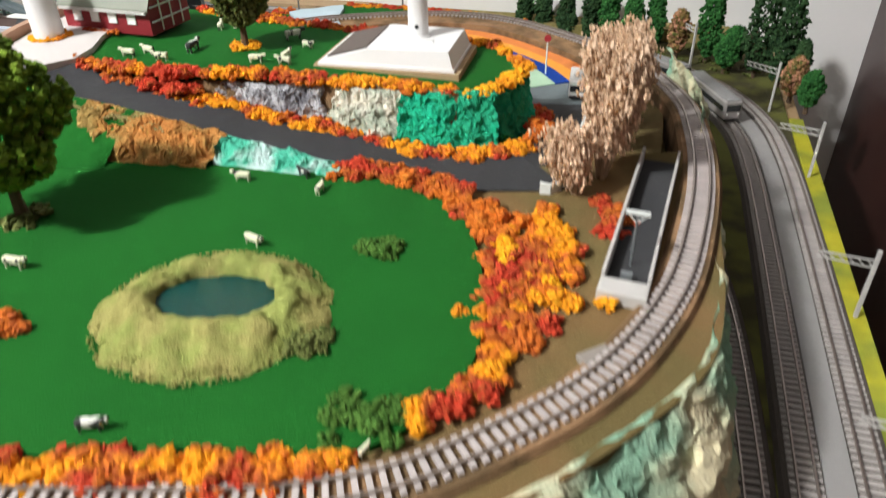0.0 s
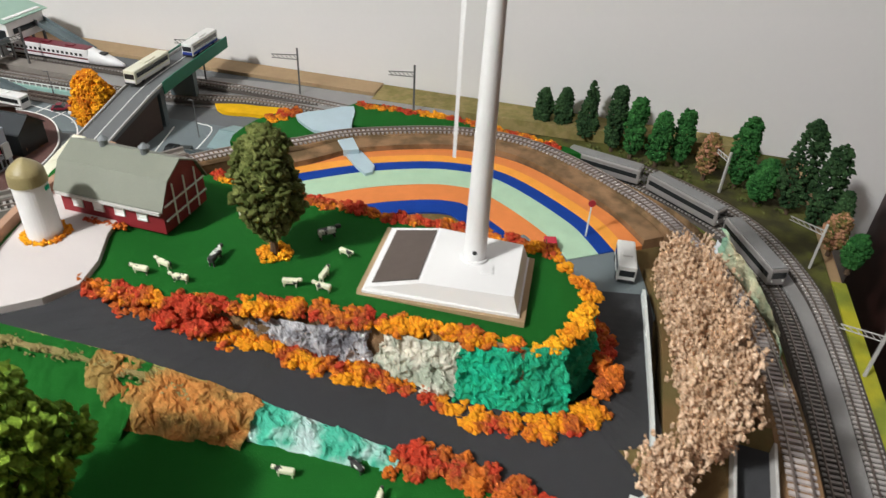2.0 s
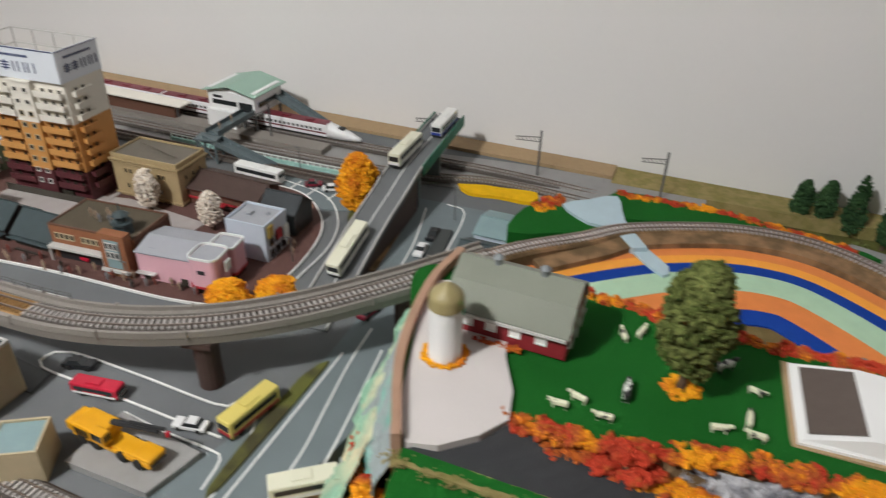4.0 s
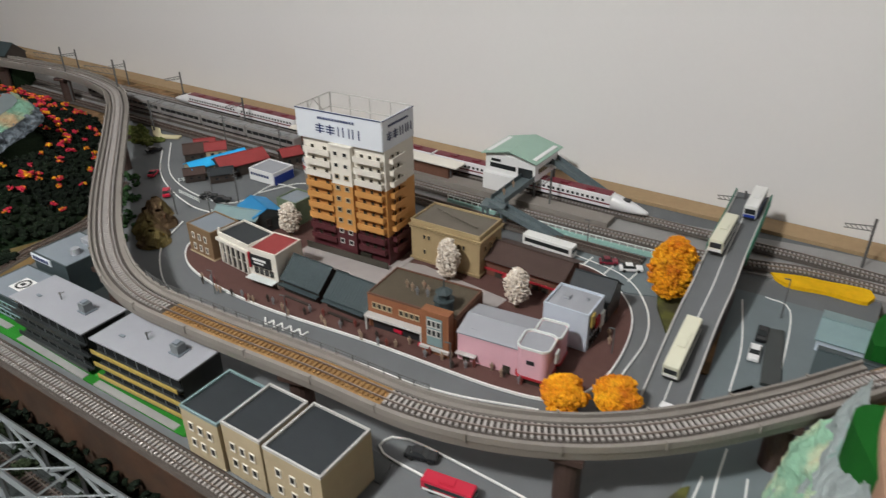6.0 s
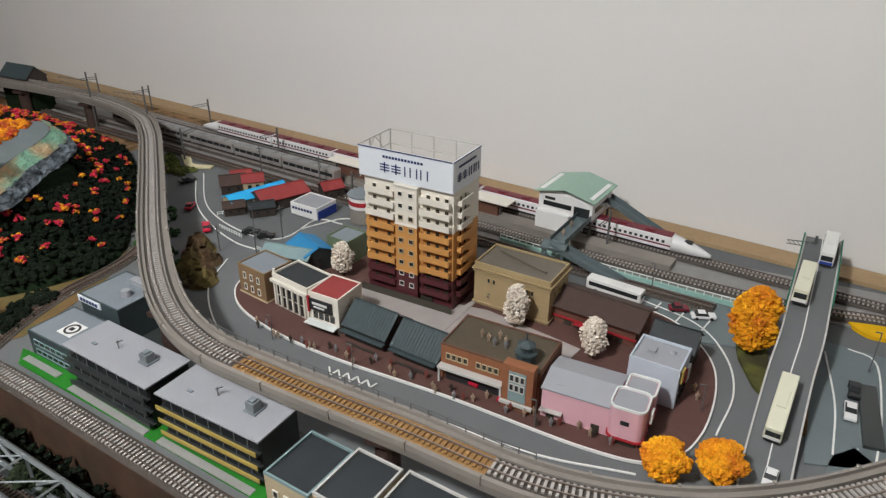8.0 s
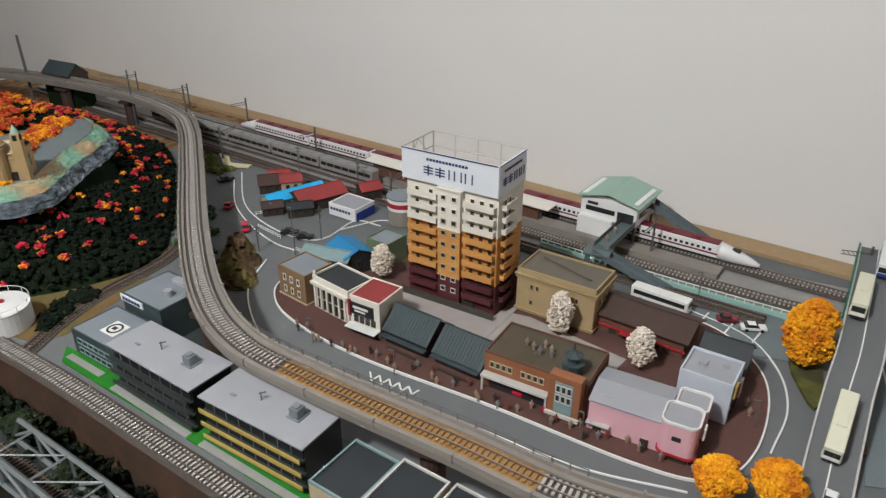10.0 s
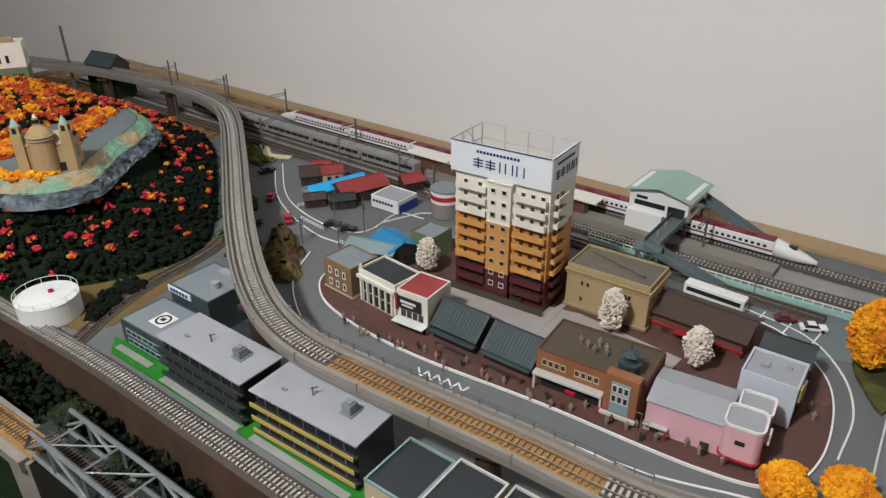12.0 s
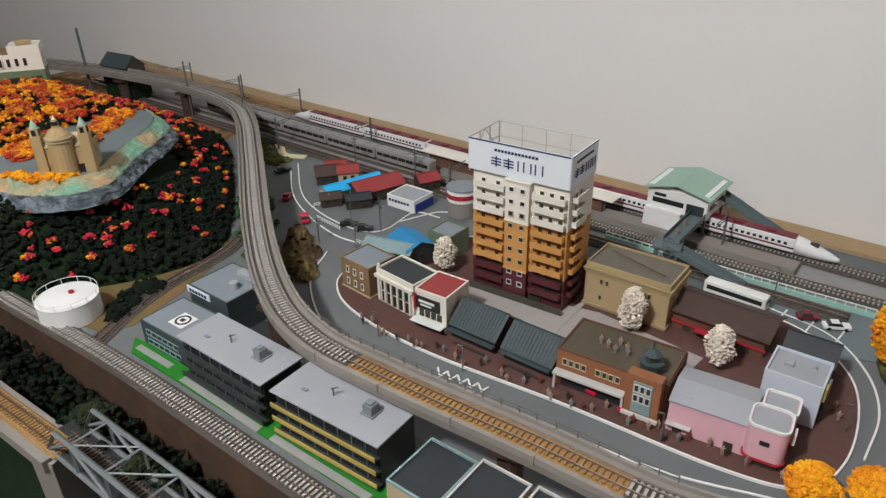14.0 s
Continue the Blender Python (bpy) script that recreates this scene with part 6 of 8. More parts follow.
def bus(x, y, z, turn, body, label, stripe=None, length=0.073, pitch=0.0, h=0.0195, w=0.0158):
    t = thing("bus", (x, y, z), turn, label, "bus", "buses")
    t.matrix_world = t.matrix_world @ Matrix.Rotation(radians(pitch), 4, "Y")
    a, b = length / 2, w / 2
    part("body", nbox(-a, a, -b, b, 0.0022, h, bevel=0.0012), body, t)
    for s in (-1, 1):
        part("side_window", nbox(-a + 0.004, a - 0.004, s * b - 0.0003, s * b + 0.0003, h * 0.52, h * 0.80), "window_dark", t)
        if stripe:
            part("stripe", nbox(-a + 0.002, a - 0.002, s * b - 0.00025, s * b + 0.00025, h * 0.2, h * 0.38), stripe, t)
    part("windscreen", nbox(a - 0.0003, a + 0.0003, -b + 0.0015, b - 0.0015, h * 0.45, h * 0.78), "window_dark", t)
    part("rear_window", nbox(-a - 0.0003, -a + 0.0003, -b + 0.002, b - 0.002, h * 0.55, h * 0.80), "window_dark", t)
    if stripe:
        part("front_band", nbox(a - 0.0002, a + 0.0004, -b + 0.001, b - 0.001, h * 0.14, h * 0.40), stripe, t)
    part("bumper", nbox(a - 0.0004, a + 0.0007, -b + 0.001, b - 0.001, 0.0022, 0.0044), "dark_plastic", t)
    part("roof_unit", nbox(-a * 0.35, a * 0.25, -b * 0.55, b * 0.55, h, h + 0.0012, bevel=0.0004), body, t)
    wheels(t, (-a * 0.58, a * 0.62), b, 0.0033)
    return t


def car(x, y, z, turn, body, label, length=0.029, name="car", w=0.0115):
    t = thing(name, (x, y, z), turn, label, "car", "cars")
    a, b = length / 2, w / 2
    part("body", nbox(-a, a, -b, b, 0.0014, 0.0056, bevel=0.0011), body, t)
    bm = bmesh.new()
    vs = [bm.verts.new(p) for p in ((-a * 0.72, -b * 0.9, 0.0054), (a * 0.42, -b * 0.9, 0.0054), (a * 0.42, b * 0.9, 0.0054), (-a * 0.72, b * 0.9, 0.0054), (-a * 0.48, -b * 0.75, 0.0088), (a * 0.12, -b * 0.75, 0.0088), (a * 0.12, b * 0.75, 0.0088), (-a * 0.48, b * 0.75, 0.0088))]
    for q in ((0, 1, 5, 4), (1, 2, 6, 5), (2, 3, 7, 6), (3, 0, 4, 7)):
        bm.faces.new([vs[i] for i in q])
    part("glass", bm, "window_dark", t)
    part("roof", nbox(-a * 0.49, a * 0.13, -b * 0.76, b * 0.76, 0.0086, 0.0093, bevel=0.0003), body, t)
    wheels(t, (-a * 0.6, a * 0.6), b, 0.0021)
    return t


bus(-0.3830, 0.797, 0.0205, 258, "bus_cream", "cream city bus with green rear roof on the ramp", stripe="bus_white", pitch=13)
bus(-0.3580, 0.985, 0.0565, 259, "bus_cream", "cream and white city bus on the bridge", stripe="bus_white", length=0.078)
bus(-0.3230, 1.085, 0.0568, 259, "bus_white", "white city bus with blue front on the bridge", stripe="car_blue", length=0.07)
bus(-0.562, 0.990, 0.0006, 165, "bus_white", "white coach parked by the station fence", length=0.072)
bus(-0.4055, 0.5655, 0.0006, 246, "bus_yellow", "yellow and red bus at the lower crossing", stripe="shop_red", length=0.055)
bus(-0.338, 0.502, 0.0006, 24, "bus_cream", "long cream bus on the road below the cliff", stripe="bus_white", length=0.052, h=0.0175)
bus(0.190, 0.640, 0.0437, 262, "bus_white", "white minibus with dark windscreen in the farm car park", length=0.042, h=0.018)
car(-0.455, 0.9775, 0.0006, 15, "car_white", "white estate car in the station car park")
car(-0.484, 0.985, 0.0006, 15, "car_maroon", "dark red car in the station car park", length=0.024)
car(-0.313, 0.848, 0.0006, 262, "car_white", "white pickup truck in the parking yard")
car(-0.305, 0.885, 0.0006, 262, "car_black", "black car in the parking yard")
car(-0.391, 0.722, 0.0035, 258, "car_white", "white car at the foot of the ramp", length=0.024)
car(-0.343, 0.722, 0.0006, 65, "car_maroon", "dark red car on the road under the viaduct")
bus(-0.5435, 0.5705, 0.0006, -4, "car_red", "red and white tanker truck on the lower street", stripe="bus_white", length=0.045, h=0.0125, w=0.0135)
car(-0.449, 0.5470, 0.0006, 178, "car_white", "white police car at the lower crossing")
car(-0.579, 0.5985, 0.0006, 3, "car_black", "black car on the lower street")
car(-1.233, 1.022, 0.0006, 110, "car_red", "red car on the curved street", length=0.024)
car(-1.161, 0.968, 0.0006, 130, "car_red", "red estate car waiting at the junction", length=0.032)
car(-1.090, 0.979, 0.0006, 20, "car_black", "grey car parked in the old quarter", length=0.026)
car(-1.062, 0.975, 0.0006, 20, "car_black", "black car parked in the old quarter", length=0.026)
car(-1.309, 1.111, 0.0006, 60, "car_black", "black car at the far bend")
car(0.128, 0.668, 0.0437, 90, "car_red", "small red-brown car in the farm car park", length=0.022)
car(-0.632, 0.752, 0.002, 255, "car_red", "red fire engine outside the garage", length=0.030, name="fire_engine", w=0.013)
car(-0.668, 0.764, 0.002, 255, "car_red", "red fire car inside the garage mouth", length=0.024, name="fire_engine")

# yellow mobile crane on a grey slab
ground("crane_slab", [(-0.524, 0.493), (-0.449, 0.476), (-0.427, 0.519), (-0.509, 0.549)], -0.001, 0.006, "path_grey", "raised grey concrete slab", "pavement")
cr = thing("mobile_crane", (-0.490, 0.512, 0.006), -17, "bright yellow mobile crane with folded black jib", "crane")
part("chassis", nbox(-0.039, 0.041, -0.0085, 0.0085, 0.0045, 0.0095, bevel=0.001), "crane_yellow", cr)
part("cab", nbox(0.024, 0.042, -0.0085, 0.0085, 0.0095, 0.0135, bevel=0.0015), "crane_yellow", cr)
part("bonnet", nbox(0.000, 0.024, -0.0075, 0.0075, 0.0095, 0.0115, bevel=0.0008), "crane_yellow", cr)
tu = part("turret", nbox(-0.034, -0.004, -0.0105, 0.0105, 0.0095, 0.0215, bevel=0.002), "crane_yellow", cr)
part("counterweight", nbox(-0.043, -0.0345, -0.0095, 0.0095, 0.0095, 0.019, bevel=0.0015), "crane_yellow", tu)
part("cabin", nbox(-0.012, 0.002, -0.0125, -0.0045, 0.013, 0.025, bevel=0.0012), "crane_yellow", tu)
part("cabin_window", nbox(0.0018, 0.0025, -0.0115, -0.0055, 0.0175, 0.0235), "window_dark", tu)
part("side_window", nbox(-0.010, 0.0005, -0.0130, -0.0124, 0.0175, 0.0235), "window_dark", tu)
for k in range(5):
    part("grille", nbox(-0.031 + 0.003 * k, -0.0295 + 0.003 * k, -0.0111, -0.0106, 0.012, 0.019), "dark_plastic", tu)
jib = part("jib", rod(bmesh.new(), (-0.006, 0.004, 0.0225), (0.034, 0.012, 0.024), 0.0026, 6), "dark_plastic", cr)
part("jib_section", rod(bmesh.new(), (0.010, 0.0072, 0.0265), (0.040, 0.0132, 0.0275), 0.0016, 6), "dark_plastic", jib)
part("hook", nbox(0.040, 0.043, 0.012, 0.015, 0.020, 0.0255, bevel=0.0006), "car_red", jib)
part("lamp_bar", nbox(0.0415, 0.0425, -0.007, 0.007, 0.0065, 0.0085), "window_dark", cr)
wheels(cr, (-0.029, -0.015, 0.012, 0.029), 0.009, 0.0050)

# trains
bm_ = nbox(-0.0021, 0.0021, -0.0003, 0.0003, 0, 0.0038)
WIN_T = bpy.data.meshes.new("window")
bm_.to_mesh(WIN_T)
bm_.free()
WIN_T.materials.append(MATS["window_dark"])


def train(line_u, v, z, cars, length, body, roof, label, nose=(False, False), skirt=None, w=0.0192, h=0.0225, gap=0.003):
    t = thing("train", R(line_u, v, z), -13.2, label, "train", "trains")
    for k in range(cars):
        x0 = k * (length + gap)
        x1 = x0 + length
        b = part("carriage", nbox(x0, x1, -w / 2, w / 2, 0.003, h, bevel=0.0016), body, t)
        r = part("roof", nbox(x0 + 0.0015, x1 - 0.0015, -w / 2 + 0.0012, w / 2 - 0.0012, h - 0.0006, h + 0.0010, bevel=0.0004), roof, b)
        for s in (-1, 1):
            if body == "train_white":
                n = int((length - 0.012) / 0.0075)
                for i in range(n if s < 0 else 0):
                    ob = link("window", WIN_T, b)
                    ob.location = (x0 + 0.008 + i * (length - 0.012) / n, s * w / 2, h * 0.55)
            else:
                part("window_band", nbox(x0 + 0.004, x1 - 0.004, s * w / 2 - 0.0003, s * w / 2 + 0.0003, h * 0.48, h * 0.74), "window_dark", b)
                for i in range(1, 7):
                    xx = x0 + length * i / 7
                    part("door_post", nbox(xx - 0.0006, xx + 0.0006, s * w / 2 - 0.0004, s * w / 2 + 0.0004, h * 0.3, h * 0.76), body, b)
            if skirt:
                part("stripe", nbox(x0 + 0.001, x1 - 0.001, s * w / 2 - 0.0002, s * w / 2 + 0.0002, h * 0.36, h * 0.46), skirt, b)
        part("underframe", nbox(x0 + 0.004, x1 - 0.004, -w / 2 + 0.003, w / 2 - 0.003, 0.0, 0.003), "dark_plastic", b)
        for i in range(3):
            part("roof_unit", nbox(x0 + length * (0.2 + 0.27 * i), x0 + length * (0.2 + 0.27 * i) + 0.012, -0.004, 0.004, h + 0.0008, h + 0.0024), roof, b)
    ends = []
    if nose[0]:
        ends.append((0.0, -1))
    if nose[1]:
        ends.append((cars * (length + gap) - gap, 1))
    for x, s in ends:
        bm = bmesh.new()
        rings = []
        for q in range(9):
            f = q / 8
            ww, zt = w / 2 * (1 - 0.75 * f ** 2.2), 0.003 + (h - 0.003) * (1 - 0.80 * f ** 1.3)
            rings.append([bm.verts.new((x + s * f * 0.052, yy, zz)) for yy, zz in ((-ww, 0.003), (-ww, 0.003 + (zt - 0.003) * 0.6), (-ww * 0.55, zt), (ww * 0.55, zt), (ww, 0.003 + (zt - 0.003) * 0.6), (ww, 0.003))])
        for a, b in zip(rings, rings[1:]):
            for i in range(6):
                j = (i + 1) % 6
                bm.faces.new((a[i], b[i], b[j], a[j]))
        bm.faces.new(rings[-1])
        bmesh.ops.recalc_face_normals(bm, faces=bm.faces)
        ob = part("nose", bm, body, t, smooth=True)
        part("canopy", nbox(min(x + s * 0.010, x + s * 0.026), max(x + s * 0.010, x + s * 0.026), -0.005, 0.005, h * 0.72, h * 0.86, bevel=0.0015), "dark_plastic", ob)
    return t


train(-1.675, 0.985, 0.0095, 6, 0.152, "train_white", "train_maroon", "white bullet train with maroon roof", nose=(True, True), skirt="train_maroon")
train(-1.92, 0.913, 0.0095, 5, 0.122, "train_silver", "train_roof", "silver commuter train with dark window band")
# ---------------------------------------------------------------- the farm
UP = 0.127
barn = thing("barn", (-0.242, 0.5565, UP), -14.5, "red wooden barn with grey-green gambrel roof", "barn")
BW, BD, BH = 0.083, 0.050, 0.020
part("wall", nbox(0, BW, 0, BD, 0, BH), "barn_red", barn)
prof = [(-0.003, BH - 0.001), (0.008, BH + 0.017), (BD / 2, BH + 0.026), (BD - 0.008, BH + 0.017), (BD + 0.003, BH - 0.001)]
bm = bmesh.new()
rows = [[bm.verts.new((x, y, z + k)) for y, z in prof] for x in (-0.002, BW + 0.002) for k in (0, 0.0012)]
for a, b in ((0, 2), (1, 3), (0, 1), (2, 3)):
    for i in range(4):
        bm.faces.new((rows[a][i], rows[a][i + 1], rows[b][i + 1], rows[b][i]))
for i in (0, 4):
    bm.faces.new((rows[0][i], rows[1][i], rows[3][i], rows[2][i]))
bmesh.ops.recalc_face_normals(bm, faces=bm.faces)
part("roof", bm, "barn_roof", barn)
for x in (0.0005, BW - 0.0005):
    bm = bmesh.new()
    vs = [bm.verts.new((x + k, y, z)) for k in (-0.0005, 0.0005) for y, z in ((0, BH), *[(y, z - 0.0004) for y, z in prof[1:4]], (BD, BH))]
    bm.faces.new(vs[:5])
    bm.faces.new(vs[5:][::-1])
    for i in range(5):
        bm.faces.new((vs[i], vs[(i + 1) % 5], vs[5 + (i + 1) % 5], vs[5 + i]))
    part("gable_wall", bm, "barn_red", barn)
for z in (BH + 0.001, BH - 0.010):
    part("trim", nbox(BW + 0.0012, BW + 0.002, 0.001, BD - 0.001, z, z + 0.001), "fence_white", barn)
for y in (0.012, 0.025, 0.038):
    part("trim", nbox(BW + 0.0012, BW + 0.002, y, y + 0.001, 0.002, BH + 0.014), "fence_white", barn)
part("fascia", nbox(0, BW, -0.0042, -0.0026, BH - 0.003, BH - 0.0008), "concrete_light", barn)
for x in (0.014, 0.031, 0.048, 0.066):
    fm, pm = window_meshes(0.008, 0.008, "fence_white", "line_white")
    ob = link("window", fm, barn)
    ob.matrix_local = Matrix.Translation((x, -0.0004, 0.008))
    link("pane", pm, ob)
for x in (0.025, 0.058):
    bm = cyl(bmesh.new(), x, BD / 2, BH + 0.0255, BH + 0.031, 0.003, 0.003, 10)
    cyl(bm, x, BD / 2, BH + 0.031, BH + 0.034, 0.0042, 0.0005, 10)
    part("roof_vent", bm, "steel_grey", barn)
silo = thing("silo", (-0.240, 0.525, 0.129), 0, "white round silo with tan domed cap", "silo")
part("shaft", cyl(bmesh.new(), 0, 0, 0, 0.041, 0.0112, 0.0109, 36), "plaster_white", silo, smooth=False)
bm = cyl(bmesh.new(), 0, 0, 0.041, 0.047, 0.0118, 0.0114, 36)
for k in range(6):
    cyl(bm, 0, 0, 0.047 + 0.0018 * k, 0.0488 + 0.0018 * k, 0.0114 * math.cos(0.24 * k), 0.0114 * math.cos(0.24 * (k + 1)), 36)
part("cap", bm, "silo_cap", silo)
part("mark", nbox(0.0104, 0.0116, -0.002, 0.002, 0.036, 0.039), "green_rock", silo)
c, r = clumps([(-0.240 + 0.0132 * math.cos(a), 0.525 + 0.0132 * math.sin(a), 0.129) for a in np.linspace(0, 6.28, 26)], 0.0034, 12)
tagged(blobs("silo_bush", c, r, "autumn_amber", kind="stuff"), "ring of orange bushes at the silo's foot", "bushes")
c, r = clumps([(-0.222 + 0.004 * k, 0.546 - 0.001 * k, 0.128) for k in range(8)], 0.004, 10)
tagged(blobs("barn_bush", c, r, "autumn_rust", kind="stuff"), "rust-red bushes between silo and barn", "bushes")

# wind turbine
wt = thing("wind_turbine", (0.0, 0.0, 0.1148), 0, "white wind turbine on a stepped white plinth", "wind turbine")
PLX = [(-0.026, 0.494), (0.084, 0.4755), (0.0955, 0.545), (-0.012, 0.575)]
part("plinth_board", slab(PLX, -0.004, 0.003), "board_brown", wt, "brown board under the plinth")
ctr = Vector((sum(p[0] for p in PLX) / 4, sum(p[1] for p in PLX) / 4))


def inset(k):
    return [(ctr.x + (p[0] - ctr.x) * k, ctr.y + (p[1] - ctr.y) * k) for p in PLX]


part("plinth_base", slab(inset(0.93), 0.003, 0.005), "plaster_white", wt)
a, b, c2, d2 = inset(0.91)
f = 0.36
m1 = (a[0] + (b[0] - a[0]) * f, a[1] + (b[1] - a[1]) * f)
m2 = (d2[0] + (c2[0] - d2[0]) * f, d2[1] + (c2[1] - d2[1]) * f)
bm = bmesh.new()
lo = [bm.verts.new((*p, 0.005)) for p in (a, b, c2, d2)]
k = 0.90
hi = [bm.verts.new((ctr.x + (p[0] - ctr.x) * q, ctr.y + (p[1] - ctr.y) * q, z)) for p, z, q in ((a, 0.0065, 0.97), (m1, 0.016, 0.93), (b, 0.017, 0.92), (c2, 0.017, 0.92), (m2, 0.016, 0.93), (d2, 0.0065, 0.97))]
for q in ((lo[0], lo[1], hi[2], hi[1], hi[0]), (lo[1], lo[2], hi[3], hi[2]), (lo[2], lo[3], hi[5], hi[4], hi[3]), (lo[3], lo[0], hi[0], hi[5]), (hi[1], hi[2], hi[3], hi[4]), (hi[0], hi[1], hi[4], hi[5])):
    bm.faces.new(q)
part("plinth_block", bm, "plaster_white", wt)


def onslope(s, t, lift):
    p0, p1, p2, p3 = SL
    return (p0.lerp(p1, s)).lerp(p3.lerp(p2, s), t) + Vector((-0.1 * lift, 0, lift))


SL = [Vector((ctr.x + (p[0] - ctr.x) * q, ctr.y + (p[1] - ctr.y) * q, z)) for p, z, q in ((a, 0.0065, 0.97), (m1, 0.016, 0.93), (m2, 0.016, 0.93), (d2, 0.0065, 0.97))]
bm = bmesh.new()
pv = [onslope(s, t, l) for l in (0.0002, 0.001) for s, t in ((0.08, 0.06), (0.93, 0.06), (0.93, 0.94), (0.08, 0.94))]
vs = [bm.verts.new(p) for p in pv]
for q in ((4, 5, 6, 7), (0, 1, 5, 4), (1, 2, 6, 5), (2, 3, 7, 6), (3, 0, 4, 7)):
    bm.faces.new([vs[i] for i in q])
part("plinth_panel", bm, "brown_panel", wt, "dark brown panel on the plinth slope")
TX, TY = 0.0515, 0.5235
part("tower_foot", cyl(bmesh.new(), TX, TY, 0.0166, 0.0183, 0.0095, 0.0092, 28), "plaster_white", wt)
part("tower", cyl(bmesh.new(), TX, TY, 0.0166, 0.206, 0.0078, 0.0050, 28), "plaster_white", wt, smooth=False)
bm = cyl(bmesh.new(), 0, 0, 0, 0.0012, 0.0016, 0.0016, 12)
ob = part("tower_door", bm, "dark_plastic", wt)
ob.matrix_local = Matrix.Translation((TX - 0.0005, TY - 0.0066, 0.0255)) @ Matrix.Rotation(math.pi / 2, 4, "X")
part("cable_box", nbox(TX + 0.004, TX + 0.012, TY - 0.018, TY - 0.009, 0.0166, 0.0176), "plaster_white", wt)
nac = Matrix.Translation((TX, TY, 0.211)) @ Matrix.Rotation(radians(4), 4, "Z")
bm = nbox(-0.010, 0.042, -0.0085, 0.0085, -0.005, 0.011, bevel=0.003)
ob = part("nacelle", bm, "plaster_white", wt)
ob.matrix_local = nac
bm = cyl(bmesh.new(), 0, 0, 0, 0.010, 0.0060, 0.0045, 20)
hub = part("hub", bm, "plaster_white", wt)
hub.matrix_local = nac @ Matrix.Translation((-0.0135, 0, 0.003)) @ Matrix.Rotation(-math.pi / 2, 4, "Y")
for k, ang in enumerate((180, 55, -55)):
    bm = bmesh.new()
    rows = []
    for q in range(9):
        f = q / 8
        w = (0.0030 + 0.0022 * math.sin(math.pi * min(1, f * 2.2))) * (1 - 0.72 * f)
        rows.append([bm.verts.new((0.001 * s, ww * w, 0.004 + 0.118 * f)) for s, ww in ((-1, -1), (1, -0.2), (1, 1), (-1, 0.4))])
    for r0, r1 in zip(rows, rows[1:]):
        for i in range(4):
            bm.faces.new((r0[i], r0[(i + 1) % 4], r1[(i + 1) % 4], r1[i]))
    bm.faces.new(rows[-1])
    ob = part("blade", bm, "plaster_white", wt)
    ob.matrix_local = nac @ Matrix.Translation((-0.018, 0, 0.003)) @ Matrix.Rotation(radians(ang), 4, "X")

# cows
def cow(x, y, z, turn, m, size, label):
    t = thing("cow_figure", (x, y, z), turn, label, "cow figure", "cows")
    t.scale = (size * 0.84, size * 0.80, size * 0.74)
    bm = nbox(-0.0062, 0.0062, -0.0022, 0.0022, 0.0034, 0.0080, bevel=0.0011)
    part("body", bm, m, t)
    part("head", nbox(0.0058, 0.0096, -0.0013, 0.0013, 0.0062, 0.0092, bevel=0.0007), m, t)
    for lx in (-0.0048, 0.0046):
        for ly in (-0.0014, 0.0014):
            part("leg", cyl(bmesh.new(), lx, ly, 0, 0.0036, 0.0006, 0.0007, 6), m, t)
    return t


L = 0.0835
for x, y, z, a, m, s, lab in ((-0.164, 0.495, UP, 170, 0, 1.0, "grazing"), (-0.152, 0.503, UP, 155, 0, 1.0, "grazing"), (-0.137, 0.490, UP, 172, 0, 1.0, "grazing"), (-0.122, 0.514, UP, 80, 1, 1.3, "large"), (-0.068, 0.496, UP, 0, 0, 1.0, "grazing"), (-0.048, 0.507, UP, 75, 0, 1.0, "grazing"), (-0.046, 0.494, UP, 165, 0, 1.0, "grazing"), (-0.038, 0.535, UP, -30, 0, 0.9, "small"), (-0.054, 0.555, UP, 30, 1, 1.3, "large"), (-0.120, 0.573, UP, 100, 0, 1.0, "grazing"), (-0.107, 0.580, UP, 60, 0, 1.0, "grazing"),
                        (-0.048, 0.377, L, 172, 0, 1.0, "resting"), (-0.010, 0.383, L, 140, 1, 0.9, "dark"), (0.004, 0.363, L, 80, 0, 0.9, "standing"), (-0.020, 0.304, L, -30, 0, 1.0, "grazing"), (-0.138, 0.277, L, -10, 0, 1.1, "standing"), (-0.045, 0.171, L, 5, 1, 1.0, "dark"), (0.062, 0.165, L, 60, 0, 0.5, "tiny")):
    cow(x, y, plateau_z(x) if z == UP else z, a, "cow_black" if m else "cow_cream", s, f"{lab} {'black and white' if m else 'cream and black'} plastic cow on the meadow")

# trees of the farm
tree("leafy_tree", -0.162, 0.326, L, 0.022, 0.085, 0.039, "round", "leaf_green", 2600, 0.0024, label="large yellow-green leafy tree on the lower meadow", limbs=7, trunk_r=0.0028)
c, r = clumps([(-0.162 + RNG.uniform(-0.01, 0.01), 0.326 + RNG.uniform(-0.01, 0.01), L) for _ in range(14)], 0.006, 10)
tagged(blobs("tree_scrub", c, r, "leaf_olive", kind="stuff"), "dark scrub at the leafy tree's foot", "bushes")
tree("cone_tree", -0.0860, 0.5300, plateau_z(-0.08), 0.018, 0.078, 0.0215, "egg", "leaf_olive", 1900, 0.0023, label="dense olive-green tree beside the barn", trunk_r=0.0022)
c, r = clumps([(-0.0860 + 0.008 * math.cos(a), 0.5300 + 0.008 * math.sin(a), plateau_z(-0.08)) for a in np.linspace(0, 6.28, 14)], 0.005, 12)
tagged(blobs("tree_ring_bush", c, r, "autumn_amber", kind="stuff"), "orange bushes round the olive tree's foot", "bushes")
